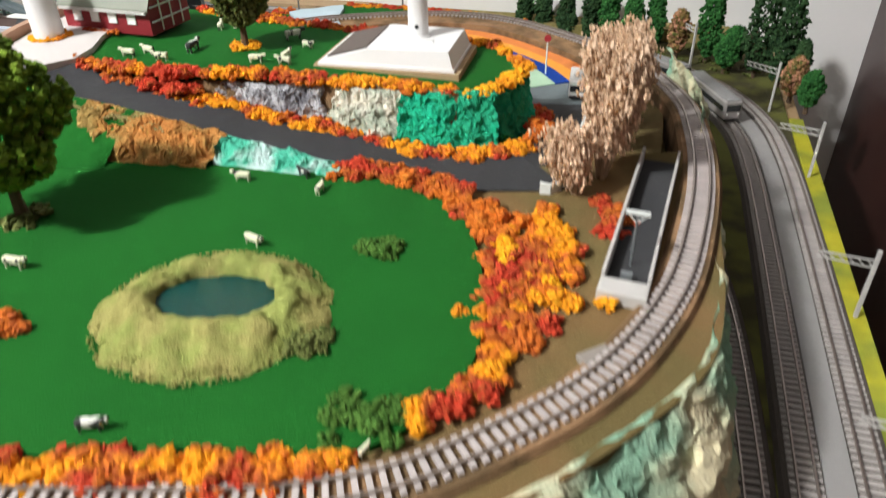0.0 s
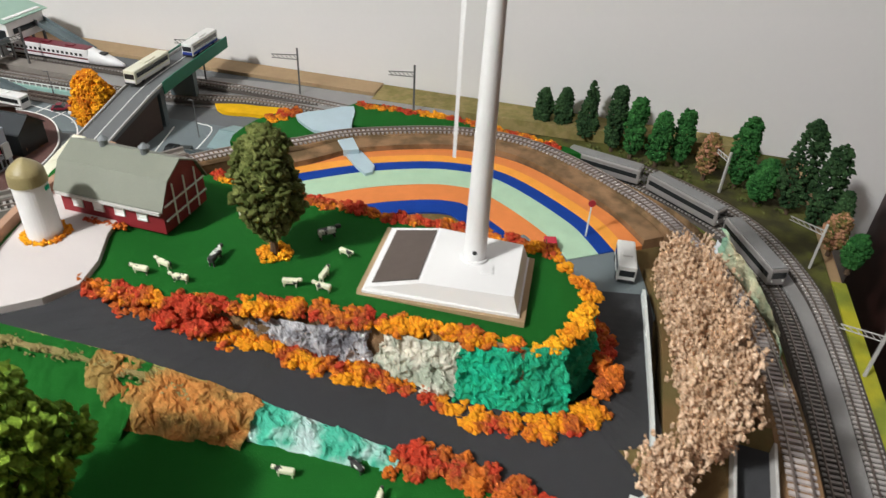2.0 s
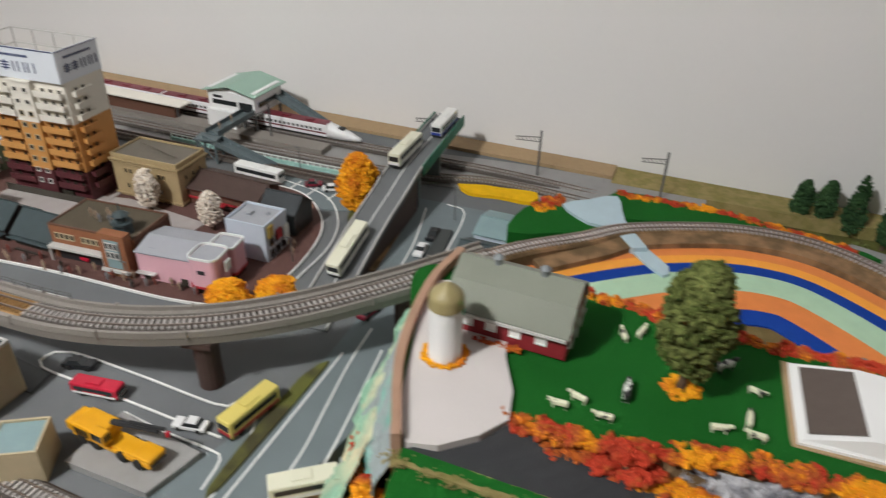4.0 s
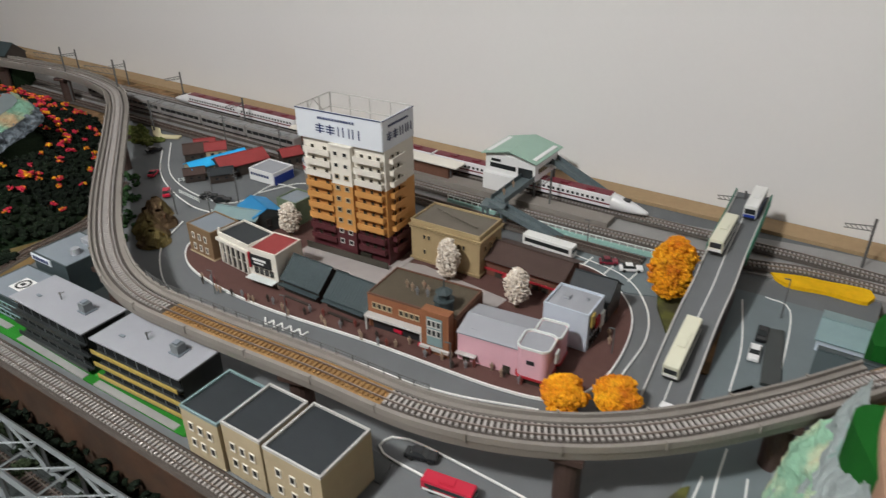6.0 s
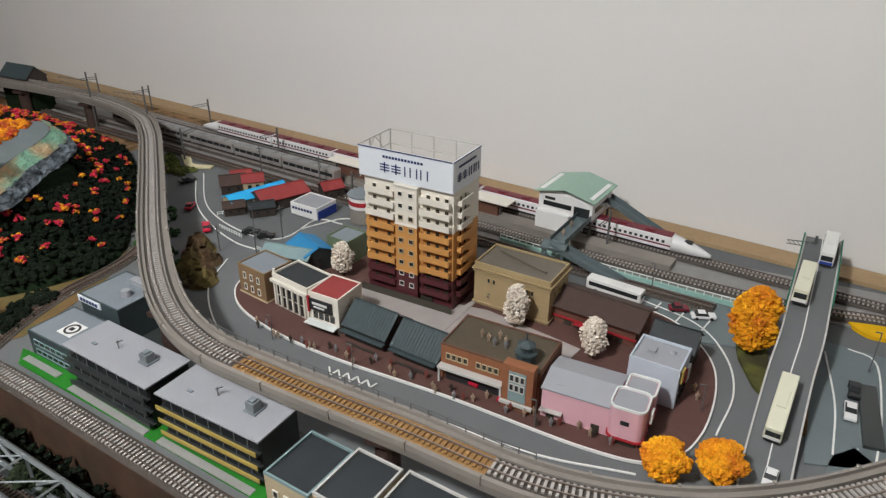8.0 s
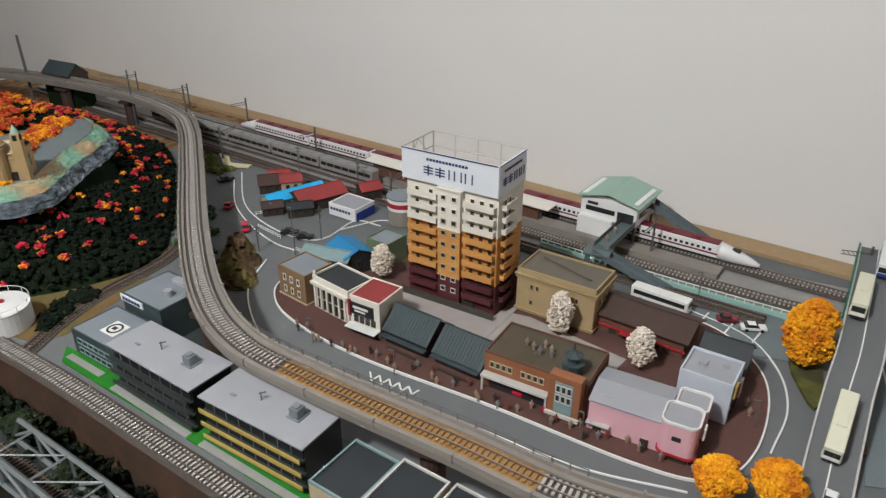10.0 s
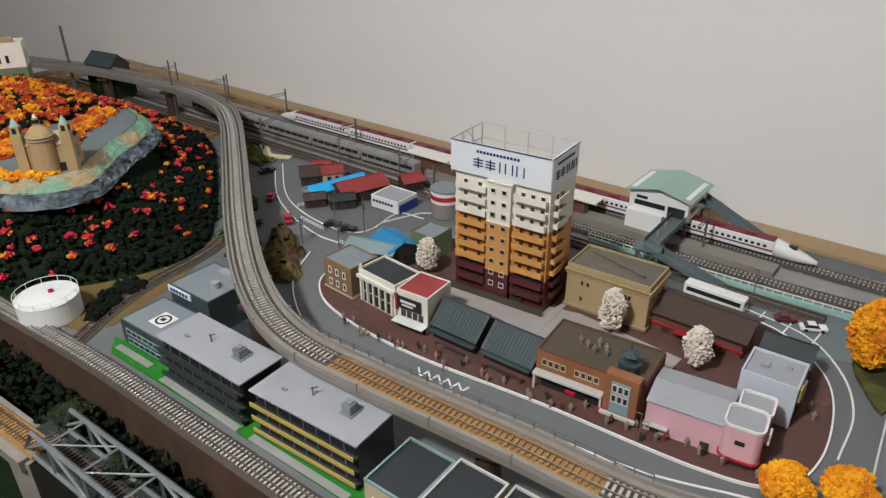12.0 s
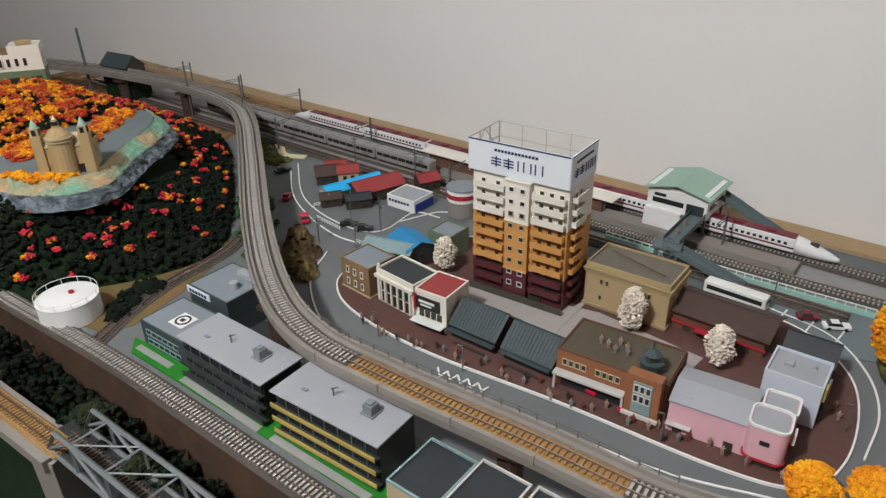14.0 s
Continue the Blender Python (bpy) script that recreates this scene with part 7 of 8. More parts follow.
for x, y, s in ((0.049, 0.301, 0.012), (0.060, 0.180, 0.016), (0.027, 0.224, 0.010)):
    pl = [(x + s * RNG.uniform(-0.9, 0.9), y + s * RNG.uniform(-0.9, 0.9) * 0.8, L) for _ in range(26)]
    c, r = clumps(pl, 0.0050, 14)
    tagged(blobs("green_bush", c, r, "leaf_bush" if s != 0.010 else "leaf_olive", kind="stuff"), "low green bush on the meadow", "bush", "green bushes")
# dried white plants
def dried(x, y, z, h, w, n, lean, label):
    t = thing("dried_plant", (x, y, z), 0, label, "plant", "dried plants")
    tips = []
    for i in range(40):
        bm = bmesh.new()
        a = RNG.uniform(0, 6.28)
        q = w * math.sqrt(RNG.uniform(0.05, 1))
        top = Vector((q * math.cos(a) + lean[0] * h, q * math.sin(a) + lean[1] * h, h * RNG.uniform(0.6, 1.0)))
        rod(bm, (0.2 * q * math.cos(a), 0.2 * q * math.sin(a), 0), top, 0.0005, 4)
        part("stem", bm, "bark_pale", t)
        tips.append(top)
    pts = []
    for top in tips:
        k = n // len(tips)
        base = np.array(top[:]) * RNG.uniform(0.3, 1.06, (k, 1)) ** 0.8
        pts.append(base + RNG.normal(0, 0.0034, (k, 3)))
    p = np.concatenate(pts)
    p[:, 2] = np.clip(p[:, 2], 0.006, None)
    blobs("seed_fluff", p, RNG.uniform(0.0004, 0.0012, len(p)), "leaf_dried", t, kind="stuff", squash=1.9, rough=0.55)
    return t


dried(0.178, 0.397, 0.0795, 0.080, 0.020, 9000, (0.05, 0.1), "tall dried pale-pink plant beside the track")
dried(0.192, 0.447, 0.074, 0.082, 0.020, 9000, (0.0, 0.1), "tall dried pale-pink plant beside the track")
dried(0.204, 0.507, 0.062, 0.078, 0.020, 8600, (0.0, 0.1), "tall dried pale-pink plant beside the track")
dried(0.212, 0.570, 0.052, 0.070, 0.016, 6000, (0.0, 0.0), "dried pale-pink plant beside the track")
dried(0.160, 0.374, 0.0795, 0.040, 0.012, 2400, (-0.2, 0.0), "small dried pale-pink plant by the road")

# autumn bushes
A = "clumped orange, red and amber autumn bushes "
hedge("autumn_hedge", [(-0.196, 0.477, 0.122), (-0.124, 0.472, 0.119), (-0.07, 0.476, 0.117), (-0.017, 0.474, 0.114), (0.039, 0.466, 0.112), (0.088, 0.459, 0.110)], 0.0066, 0.0045, 3, "autumn", A + "along the upper meadow")
hedge("autumn_hedge", [(-0.196, 0.470, 0.112), (-0.15, 0.466, 0.107), (-0.10, 0.461, 0.101), (-0.05, 0.455, 0.093), (0.0, 0.446, 0.085), (0.035, 0.437, 0.081), (0.065, 0.422, 0.081), (0.098, 0.421, 0.080), (0.125, 0.434, 0.079), (0.136, 0.450, 0.077)], 0.0066, 0.006, 3, "autumn", A + "at the foot of the bank")
hedge("autumn_hedge", [(-0.19, 0.473, 0.116), (-0.14, 0.468, 0.112), (-0.095, 0.466, 0.108)], 0.0062, 0.006, 2, "autumn_rust", A + "on the bank")
hedge("autumn_hedge", [(0.094, 0.458, 0.109), (0.118, 0.477, 0.110), (0.131, 0.513, 0.110), (0.108, 0.563, 0.111)], 0.006, 0.003, 2, "autumn_amber", A + "round the plateau's end")
hedge("autumn_hedge", [(0.138, 0.455, 0.078), (0.147, 0.50, 0.074), (0.140, 0.55, 0.060), (0.115, 0.585, 0.05)], 0.006, 0.005, 3, "autumn_rust", A + "below the plateau's end")
hedge("autumn_hedge", [(0.108, 0.564, 0.111), (0.050, 0.582, 0.113), (-0.013, 0.589, 0.116), (-0.06, 0.600, 0.118), (-0.13, 0.619, 0.121), (-0.16, 0.627, 0.122)], 0.006, 0.004, 2, "autumn", A + "behind the upper meadow")
hedge("autumn_hedge", [(0.012, 0.392, L), (0.045, 0.386, L), (0.072, 0.374, L), (0.10, 0.345, L), (0.112, 0.32, L)], 0.0065, 0.009, 4, "autumn_rust", A + "beside the lower meadow")
hedge("autumn_hedge", [(0.116, 0.335, 0.08), (0.122, 0.30, 0.08), (0.121, 0.26, 0.08), (0.113, 0.222, 0.08)], 0.0068, 0.017, 6, "autumn_rust", A + "in a wide thicket by the track")
hedge("autumn_hedge", [(0.125, 0.325, 0.082), (0.128, 0.29, 0.082), (0.108, 0.25, 0.082), (0.116, 0.222, 0.082)], 0.0058, 0.014, 1, "autumn_amber", A + "in a wide thicket by the track")
hedge("autumn_hedge", [(0.140, 0.350, 0.08), (0.144, 0.325, 0.08), (0.146, 0.295, 0.08), (0.138, 0.255, 0.08)], 0.0066, 0.007, 3, "autumn", A + "in a wide thicket by the track")
hedge("autumn_hedge", [(0.112, 0.222, 0.081), (0.104, 0.20, 0.082), (0.088, 0.188, 0.082), (0.074, 0.178, 0.082)], 0.006, 0.005, 3, "autumn", A + "at the meadow's corner")
hedge("autumn_hedge", [(0.052, 0.163, 0.082), (0.02, 0.154, 0.082), (-0.03, 0.152, 0.082), (-0.10, 0.154, 0.082), (-0.17, 0.166, 0.082)], 0.0066, 0.005, 3, "autumn", A + "between meadow and track")
hedge("autumn_hedge", [(-0.108, 0.221, L), (-0.118, 0.228, L), (-0.127, 0.238, L)], 0.007, 0.006, 3, "autumn_rust", A + "beside the pond")
hedge("autumn_hedge", [(-0.268, 0.44, 0.085), (-0.278, 0.40, 0.085), (-0.262, 0.36, 0.085)], 0.0075, 0.010, 5, "autumn", A + "on the farm's edge")
hedge("autumn_hedge", [(-0.282, 0.46, 0.07), (-0.292, 0.50, 0.055), (-0.29, 0.55, 0.05)], 0.0065, 0.007, 3, "autumn", A + "on the cliff below the yard")
hedge("autumn_hedge", [(-0.085, 0.960, 0.042), (0.04, 0.930, 0.042), (0.165, 0.868, 0.042)], 0.006, 0.004, 2, "autumn", A + "behind the back track")
hedge("autumn_hedge", [(-0.185, 0.905, 0.042), (-0.17, 0.92, 0.042), (-0.15, 0.925, 0.042)], 0.007, 0.007, 4, "autumn", A + "beside the stream")
hedge("autumn_hedge", [(0.172, 0.365, 0.078), (0.183, 0.340, 0.078), (0.168, 0.318, 0.078)], 0.006, 0.006, 3, "autumn_rust", A + "under the dried plants")
c, r = clumps([(0.164, 0.262, 0.08)], 0.006, 24)
tagged(blobs("small_bush", c, r, "autumn_amber", kind="stuff"), "single small orange bush on sandy ground", "bush")

# station-like hut trough beside the loop track
hut = thing("open_shelter", (0.1745, 0.274, 0.0795), -17.5, "grey open-topped trough with dark interior beside the track", "shelter")
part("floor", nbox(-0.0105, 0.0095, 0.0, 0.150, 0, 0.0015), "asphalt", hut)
part("apron", nbox(-0.0125, 0.0115, -0.013, 0.0, 0, 0.0075, bevel=0.0008), "concrete_light", hut)
for x in (-0.0125, 0.0097):
    part("side_wall", nbox(x, x + 0.0018, 0.0001, 0.150, 0, 0.0105, bevel=0.0003), "concrete_light", hut)
part("post", cyl(bmesh.new(), -0.001, 0.022, 0.0015, 0.032, 0.0006, 0.0006, 6), "steel_grey", hut)
lh = part("lamp_head", nbox(-0.007, 0.005, 0.0208, 0.0232, 0.032, 0.0335), "fence_white", hut)
part("brace", rod(bmesh.new(), (-0.006, 0.022, 0.032), (-0.001, 0.022, 0.027), 0.0004, 4), "fence_white", lh)
part("brace", rod(bmesh.new(), (0.004, 0.022, 0.032), (-0.001, 0.022, 0.027), 0.0004, 4), "fence_white", lh)
part("cabinet", nbox(-0.004, 0.002, 0.006, 0.009, 0.0015, 0.0065, bevel=0.0004), "steel_grey", hut)
wb = thing("sand_block", (0.155, 0.222, 0.0795), 30, "small grey concrete block beside the track", "block")
part("body", nbox(-0.008, 0.008, -0.006, 0.006, 0, 0.004, bevel=0.001), "concrete", wb)
sign = thing("round_sign_post", (0.163, 0.690, 0.0435), 0, "white post with round red sign at the car park", "sign")
part("post", cyl(bmesh.new(), 0, 0, 0, 0.036, 0.0008, 0.0008, 8), "fence_white", sign)
bm = cyl(bmesh.new(), 0, 0, -0.0005, 0.0005, 0.0035, 0.0035, 16)
ob = part("disc", bm, "shop_red", sign)
ob.matrix_local = Matrix.Translation((0, -0.001, 0.037)) @ Matrix.Rotation(math.pi / 2, 4, "X")

# row of trees against the wall
ROW = ((0.163, 1.047, 0.055, 0.015, "leaf_dark", "egg"), (0.190, 1.040, 0.060, 0.015, "leaf_dark", "egg"), (0.222, 1.028, 0.080, 0.019, "leaf_dark", "cone"), (0.252, 0.995, 0.085, 0.016, "leaf_dark", "column"), (0.274, 0.978, 0.078, 0.017, "leaf_pine", "column"),
       (0.303, 0.958, 0.070, 0.018, "leaf_pine", "egg"), (0.334, 0.965, 0.070, 0.015, "leaf_pine", "column"), (0.358, 0.930, 0.056, 0.017, "leaf_mixed", "round"), (0.392, 0.912, 0.090, 0.020, "leaf_pine", "egg"), (0.418, 0.890, 0.045, 0.020, "leaf_pine", "round"),
       (0.437, 0.858, 0.115, 0.025, "leaf_dark", "egg"), (0.455, 0.825, 0.100, 0.020, "leaf_dark", "column"), (0.468, 0.805, 0.055, 0.012, "leaf_dark", "egg"), (0.452, 0.775, 0.045, 0.015, "leaf_mixed", "round"), (0.458, 0.742, 0.040, 0.014, "leaf_pine", "round"), (0.405, 0.872, 0.040, 0.018, "leaf_pine", "round"))
for x, y, h, w, leaf, sh in ROW:
    tree("evergreen_tree", x - 0.006, y - 0.004, BASE + 0.004, 0.010, h * 0.94, w * 0.76, sh, leaf, 800, 0.0024, label={"leaf_dark": "dark green model tree by the wall", "leaf_pine": "bright green model tree by the wall", "leaf_mixed": "pinkish mixed-leaf model tree by the wall"}[leaf], group="trees by the wall")
pl = [R(u, v, BASE + 0.004)[:] for u, v in zip(RNG.uniform(-0.02, 0.235, 60), RNG.uniform(0.93, 1.03, 60))]
c, r = clumps(pl, 0.006, 8)
tagged(blobs("tree_scrub", c, r, "leaf_olive", kind="stuff"), "olive scrub between the trees by the wall", "bushes")

# catenary masts
def mast(x, y, z, turn, h=0.055, reach=0.035, label="grey overhead-line mast with bracket arm", paint="mast_grey"):
    t = thing("catenary_mast", (x, y, z), turn, label, "mast", "overhead-line masts")
    part("post", nbox(-0.0012, 0.0012, -0.0012, 0.0012, 0, h), paint, t)
    bm = rod(bmesh.new(), (0, 0, h * 0.86), (reach, 0, h * 0.90), 0.0007, 5)
    rod(bm, (0, 0, h * 0.76), (reach, 0, h * 0.83), 0.0006, 5)
    for k in range(6):
        x0, x1 = reach * k / 6, reach * (k + 1) / 6
        rod(bm, (x0, 0, h * (0.76 + 0.07 * k / 6)), (x1, 0, h * (0.86 + 0.04 * (k + 1) / 6)), 0.0004, 4)
    part("arm", bm, paint, t)
    return t


for u, v, a in ((0.260, 0.30, 180), (0.260, 0.45, 180), (0.260, 0.17, 180), (0.256, 0.66, 175), (0.235, 0.82, 155), (0.15, 0.955, 125)):
    p = R(u, v)
    mast(p.x, p.y, BASE + 0.004, a - 13, paint="concrete_light", label="pale grey overhead-line mast with bracket arm")
for u, a in ((-0.26, 195), (-0.43, 195), (-0.58, 195)):
    p = R(u, 1.01)
    mast(p.x, p.y, 0.0, a, h=0.068)
for u, v, a in ((-0.83, 0.95, -103), (-1.22, 0.86, 77), (-1.48, 0.955, -103), (-1.62, 0.85, 77), (-1.75, 1.02, -103), (-1.95, 1.02, -103), (-2.15, 1.02, -103)):
    p = R(u, v)
    mast(p.x, p.y, 0.0, a, h=0.062 if u > -1.7 else 0.058, reach=0.04)
for x, y in ((-1.486, 1.233), (-1.673, 1.283)):
    mast(x, y, 0.0, -165, h=0.121, reach=0.06, label="tall grey overhead-line mast behind the viaduct")

# trees of the town
for x, y, h in ((-0.660, 0.878, 0.048), (-0.566, 0.850, 0.042), (-0.904, 0.915, 0.040)):
    tree("blossom_tree", x, y, 0.001, 0.008, h, 0.0135, "egg", "leaf_blossom", 1000, 0.0018, label="white blossoming model tree between buildings", group="blossom trees")
tree("orange_tree", -0.405, 0.922, 0.001, 0.010, 0.072, 0.023, "egg", "autumn_amber", 2400, 0.0025, label="tall orange autumn tree beside the ramp", group="amber trees", limbs=6)
for x, y in ((-0.479, 0.698), (-0.433, 0.712)):
    tree("orange_tree", x, y, 0.001, 0.003, 0.034, 0.019, "round", "autumn_amber", 1800, 0.0024, label="round amber autumn tree by the viaduct", group="amber trees")

# ---------------------------------------------------------------- hill with forest, church and castle
def hill_h(x, y):
    """Height of the wooded hill: a steep flank and a rounded top."""
    d = 1 - math.hypot((x + 1.72) / 0.56, (y - 0.95) / 0.40)
    if d <= 0:
        return 0.0
    h = 0.112 * min(1.0, d / 0.27) ** 0.85 + (0.012 * ((d - 0.27) / 0.73) ** 0.8 if d > 0.27 else 0)
    i = min(range(0, len(VIA), 2), key=lambda k: (VIA[k].x - x) ** 2 + (VIA[k].y - y) ** 2)
    side = (x - VIA[i].x) * VIA_N[i].x + (y - VIA[i].y) * VIA_N[i].y
    h *= min(1.0, max(0.0, (side - 0.03) / 0.24)) ** 0.8
    if math.hypot((x + 1.455) / 0.10, (y - 0.87) / 0.15) < 1.0 or (-1.60 < x < -1.40 and 0.72 < y < 0.80):
        h = min(h, 0.094)
    return h + (0.005 * noise.noise(Vector((x * 14, y * 14, 0))) if h > 0.01 else 0)


VIA_N = normals(VIA)
bm = bmesh.new()
nx, ny = 80, 56
gv = [[bm.verts.new((-2.30 + 1.14 * i / nx, 0.54 + 0.82 * j / ny, hill_h(-2.30 + 1.14 * i / nx, 0.54 + 0.82 * j / ny) - 0.006)) for j in range(ny + 1)] for i in range(nx + 1)]
for i in range(nx):
    for j in range(ny):
        if max(gv[i][j].co.z, gv[i + 1][j + 1].co.z, gv[i + 1][j].co.z, gv[i][j + 1].co.z) < -0.004:
            continue
        bm.faces.new((gv[i][j], gv[i + 1][j], gv[i + 1][j + 1], gv[i][j + 1]))
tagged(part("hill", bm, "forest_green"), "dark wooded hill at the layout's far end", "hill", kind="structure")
LOBE = [(-1.56, 0.76), (-1.45, 0.735), (-1.375, 0.755), (-1.357, 0.79), (-1.382, 0.84), (-1.402, 0.88), (-1.425, 0.94), (-1.455, 0.99), (-1.51, 1.02), (-1.54, 0.98), (-1.56, 0.88), (-1.58, 0.82)]


def near_lobe(x, y):
    return math.hypot((x + 1.455) / 0.088, (y - 0.87) / 0.138) < 1.0 or (x < -1.40 and x > -1.60 and 0.71 < y < 0.80)


pts, bits, rusts = [], [], []
for _ in range(26000):
    x, y = RNG.uniform(-2.26, -1.18), RNG.uniform(0.56, 1.33)
    h = hill_h(x, y)
    if h > 0.006 and not near_lobe(x, y):
        pts.append((x, y, h + 0.001))
for _ in range(2300):
    x, y = RNG.uniform(-2.24, -1.20), RNG.uniform(0.57, 1.30)
    h = hill_h(x, y)
    if h > 0.012 and not near_lobe(x, y):
        (rusts if h > 0.108 else bits).append((x, y, h + 0.004))
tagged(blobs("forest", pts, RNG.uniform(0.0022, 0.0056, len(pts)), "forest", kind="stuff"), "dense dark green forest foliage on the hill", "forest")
c, r = clumps(bits[::2], 0.0072, 14, 0.30)
tagged(blobs("autumn_scrub", c, r, "forest_bits", kind="stuff"), "scattered red and yellow autumn shrubs in the forest", "bushes")
more = [(x + RNG.uniform(-0.02, 0.02), y + RNG.uniform(-0.02, 0.02), z) for x, y, z in rusts for _ in range(2)]
c, r = clumps(more, 0.0085, 8, 0.4)
tagged(blobs("autumn_wood", c, r, "autumn", kind="stuff"), "orange autumn wood on the hilltop", "bushes")
ground("hill_terrace", ring(LOBE, 0.02), 0.06, 0.1125, "blue_road", "blue-grey road on the hill terrace", "road")
lobe_line = spline([(-1.60, 0.775, 0), (-1.56, 0.758, 0), (-1.45, 0.733, 0), (-1.375, 0.753, 0), (-1.355, 0.79, 0), (-1.380, 0.84, 0), (-1.400, 0.88, 0), (-1.423, 0.94, 0), (-1.453, 0.99, 0), (-1.51, 1.022, 0)])
tagged(rocky("terrace_slope", cliff_fn(lobe_line, 0.020, 0.1135, (0.098, 0.098)), 140, 12, "mint_slope", amp=0.004, freq=50), "mint and sand painted terrace slope", "bank", kind="structure")
low_line = [p - n * 0.019 for p, n in zip(lobe_line, normals(lobe_line))]
tagged(rocky("terrace_rock", cliff_fn(low_line, 0.012, 0.099, (0.080, 0.080)), 140, 12, "slate_rock", amp=0.006, freq=60), "grey-blue rock below the terrace", "rock", kind="structure")
hedge("church_bushes", [(-1.53, 1.00, 0.112), (-1.50, 0.93, 0.112), (-1.47, 0.87, 0.112), (-1.445, 0.83, 0.112)], 0.010, 0.018, 6, "autumn", "autumn bushes behind the church", group="hill bushes")
ch = thing("church", (-1.405, 0.757, 0.1125), 36, "sand-coloured domed church with twin towers", "church")
part("nave", nbox(0, 0.075, 0, 0.052, 0, 0.046, bevel=0.0006), "church_sand", ch)
part("roof", gable(bmesh.new(), 0.075, 0.052, 0.045, 0.060, 0.002, "x"), "beige_wall", ch)
for x, y in ((0.072, 0.004), (0.0, 0.004)):
    part("tower", nbox(x - 0.008, x + 0.008, y - 0.008, y + 0.008, 0, 0.066, bevel=0.0006), "church_sand", ch)
    part("belfry", nbox(x - 0.0068, x + 0.0068, y - 0.0068, y + 0.0068, 0.066, 0.078), "church_sand", ch)
    part("belfry_opening", nbox(x - 0.003, x + 0.003, y - 0.0075, y - 0.0066, 0.067, 0.076), "window_dark", ch)
    part("belfry_opening", nbox(x + 0.0066, x + 0.0075, y - 0.003, y + 0.003, 0.067, 0.076), "window_dark", ch)
    bm = cyl(bmesh.new(), x, y, 0.078, 0.084, 0.0065, 0.0045, 12)
    cyl(bm, x, y, 0.084, 0.092, 0.0045, 0.0004, 12)
    part("spire", bm, "tile_mint", ch)
bm = cyl(bmesh.new(), 0.034, 0.000, 0, 0.060, 0.019, 0.019, 20)
part("apse", bm, "church_sand", ch)
bm = bmesh.new()
for i in range(5):
    cyl(bm, 0.034, 0.0, 0.060 + 0.004 * i, 0.064 + 0.004 * i, 0.020 * math.cos(i * 0.27), 0.020 * math.cos((i + 1) * 0.27), 20)
part("dome", bm, "church_sand", ch)
part("lantern", cyl(bmesh.new(), 0.034, 0.0, 0.080, 0.091, 0.006, 0.0045, 12), "church_sand", ch)
part("doorway", nbox(0.050, 0.062, -0.0008, 0.0004, 0.0, 0.016), "window_dark", ch)
part("doorway", nbox(0.0752, 0.0762, 0.018, 0.032, 0.016, 0.034), "window_dark", ch)
for z in (0.015, 0.036, 0.046):
    part("string_course", nbox(-0.0012, 0.0762, -0.0012, 0.0532, z, z + 0.0016), "church_sand", ch)
for z, q in ((0.0565, 0.0208), (0.0615, 0.0212)):
    part("dome_band", cyl(bmesh.new(), 0.034, 0.0, z, z + 0.0018, q, q, 24), "beige_wall", ch)
for k in range(6):
    a = radians(-150 + 24 * k)
    ob = part("lantern_window", nbox(-0.0012, 0.0012, -0.0004, 0.0004, 0.0, 0.006), "window_dark", ch)
    ob.matrix_local = Matrix.Translation((0.034 + 0.0056 * math.cos(a), 0.0056 * math.sin(a), 0.0825)) @ Matrix.Rotation(a + math.pi / 2, 4, "Z")
part("finial", cyl(bmesh.new(), 0.034, 0.0, 0.091, 0.097, 0.003, 0.0006, 10), "plaster_white", ch)
ch.scale = (0.80, 0.80, 0.80)
hedge("church_bushes", [(-1.58, 0.90, 0.112), (-1.55, 0.85, 0.112), (-1.52, 0.81, 0.112), (-1.47, 0.79, 0.112)], 0.010, 0.022, 6, "autumn", "autumn bushes beside the church", group="hill bushes")
hedge("church_bushes", [(-1.45, 0.738, 0.112), (-1.40, 0.745, 0.112), (-1.36, 0.775, 0.112)], 0.007, 0.006, 3, "autumn_amber", "amber bushes in front of the church", group="hill bushes")
ca = thing("castle", (-1.915, 0.935, 0.112), 46, "cream castle-like hotel on green arches", "castle")
part("base", nbox(0, 0.24, 0, 0.06, 0, 0.045, bevel=0.001), "tile_green", ca)
for k in range(5):
    part("arch", cyl(bmesh.new(), 0.025 + 0.048 * k, -0.0005, 0.004, 0.030, 0.012, 0.012, 14), "office_dark", ca)
part("wall", nbox(0.0, 0.24, 0.004, 0.058, 0.045, 0.085), "hotel_white", ca)
part("tower", nbox(0.17, 0.24, 0.0, 0.06, 0.045, 0.105), "hotel_white", ca)
part("roof", nbox(0.0, 0.168, 0.006, 0.056, 0.085, 0.094), "brick_tan", ca)
windows(ca, "f", 0.24, 0.06, 10, 1, 0.056, 0.02, 0.009, 0.020, frame="hotel_white")
part("crest", nbox(0.19, 0.225, 0.002, 0.010, 0.105, 0.118, bevel=0.003), "church_sand", ca)

ca.scale = (0.74, 0.74, 0.74)
hs = house("lodge", -1.985, 1.335, -6, 0.090, 0.05, 0.016, 0.022, "wood_dark", "tile_dark", "dark grey-roofed lodge beside the far viaduct", z=0.06, cols=2)
part("support", nbox(0, 0.1, 0, 0.05, -0.065, 0), "forest_green", hs)
chim = thing("chimney_mast", (-2.03, 1.33, 0.0), 0, "tall thin grey chimney mast", "mast")
part("shaft", cyl(bmesh.new(), 0, 0, 0, 0.155, 0.0035, 0.0028, 12), "mast_grey", chim)

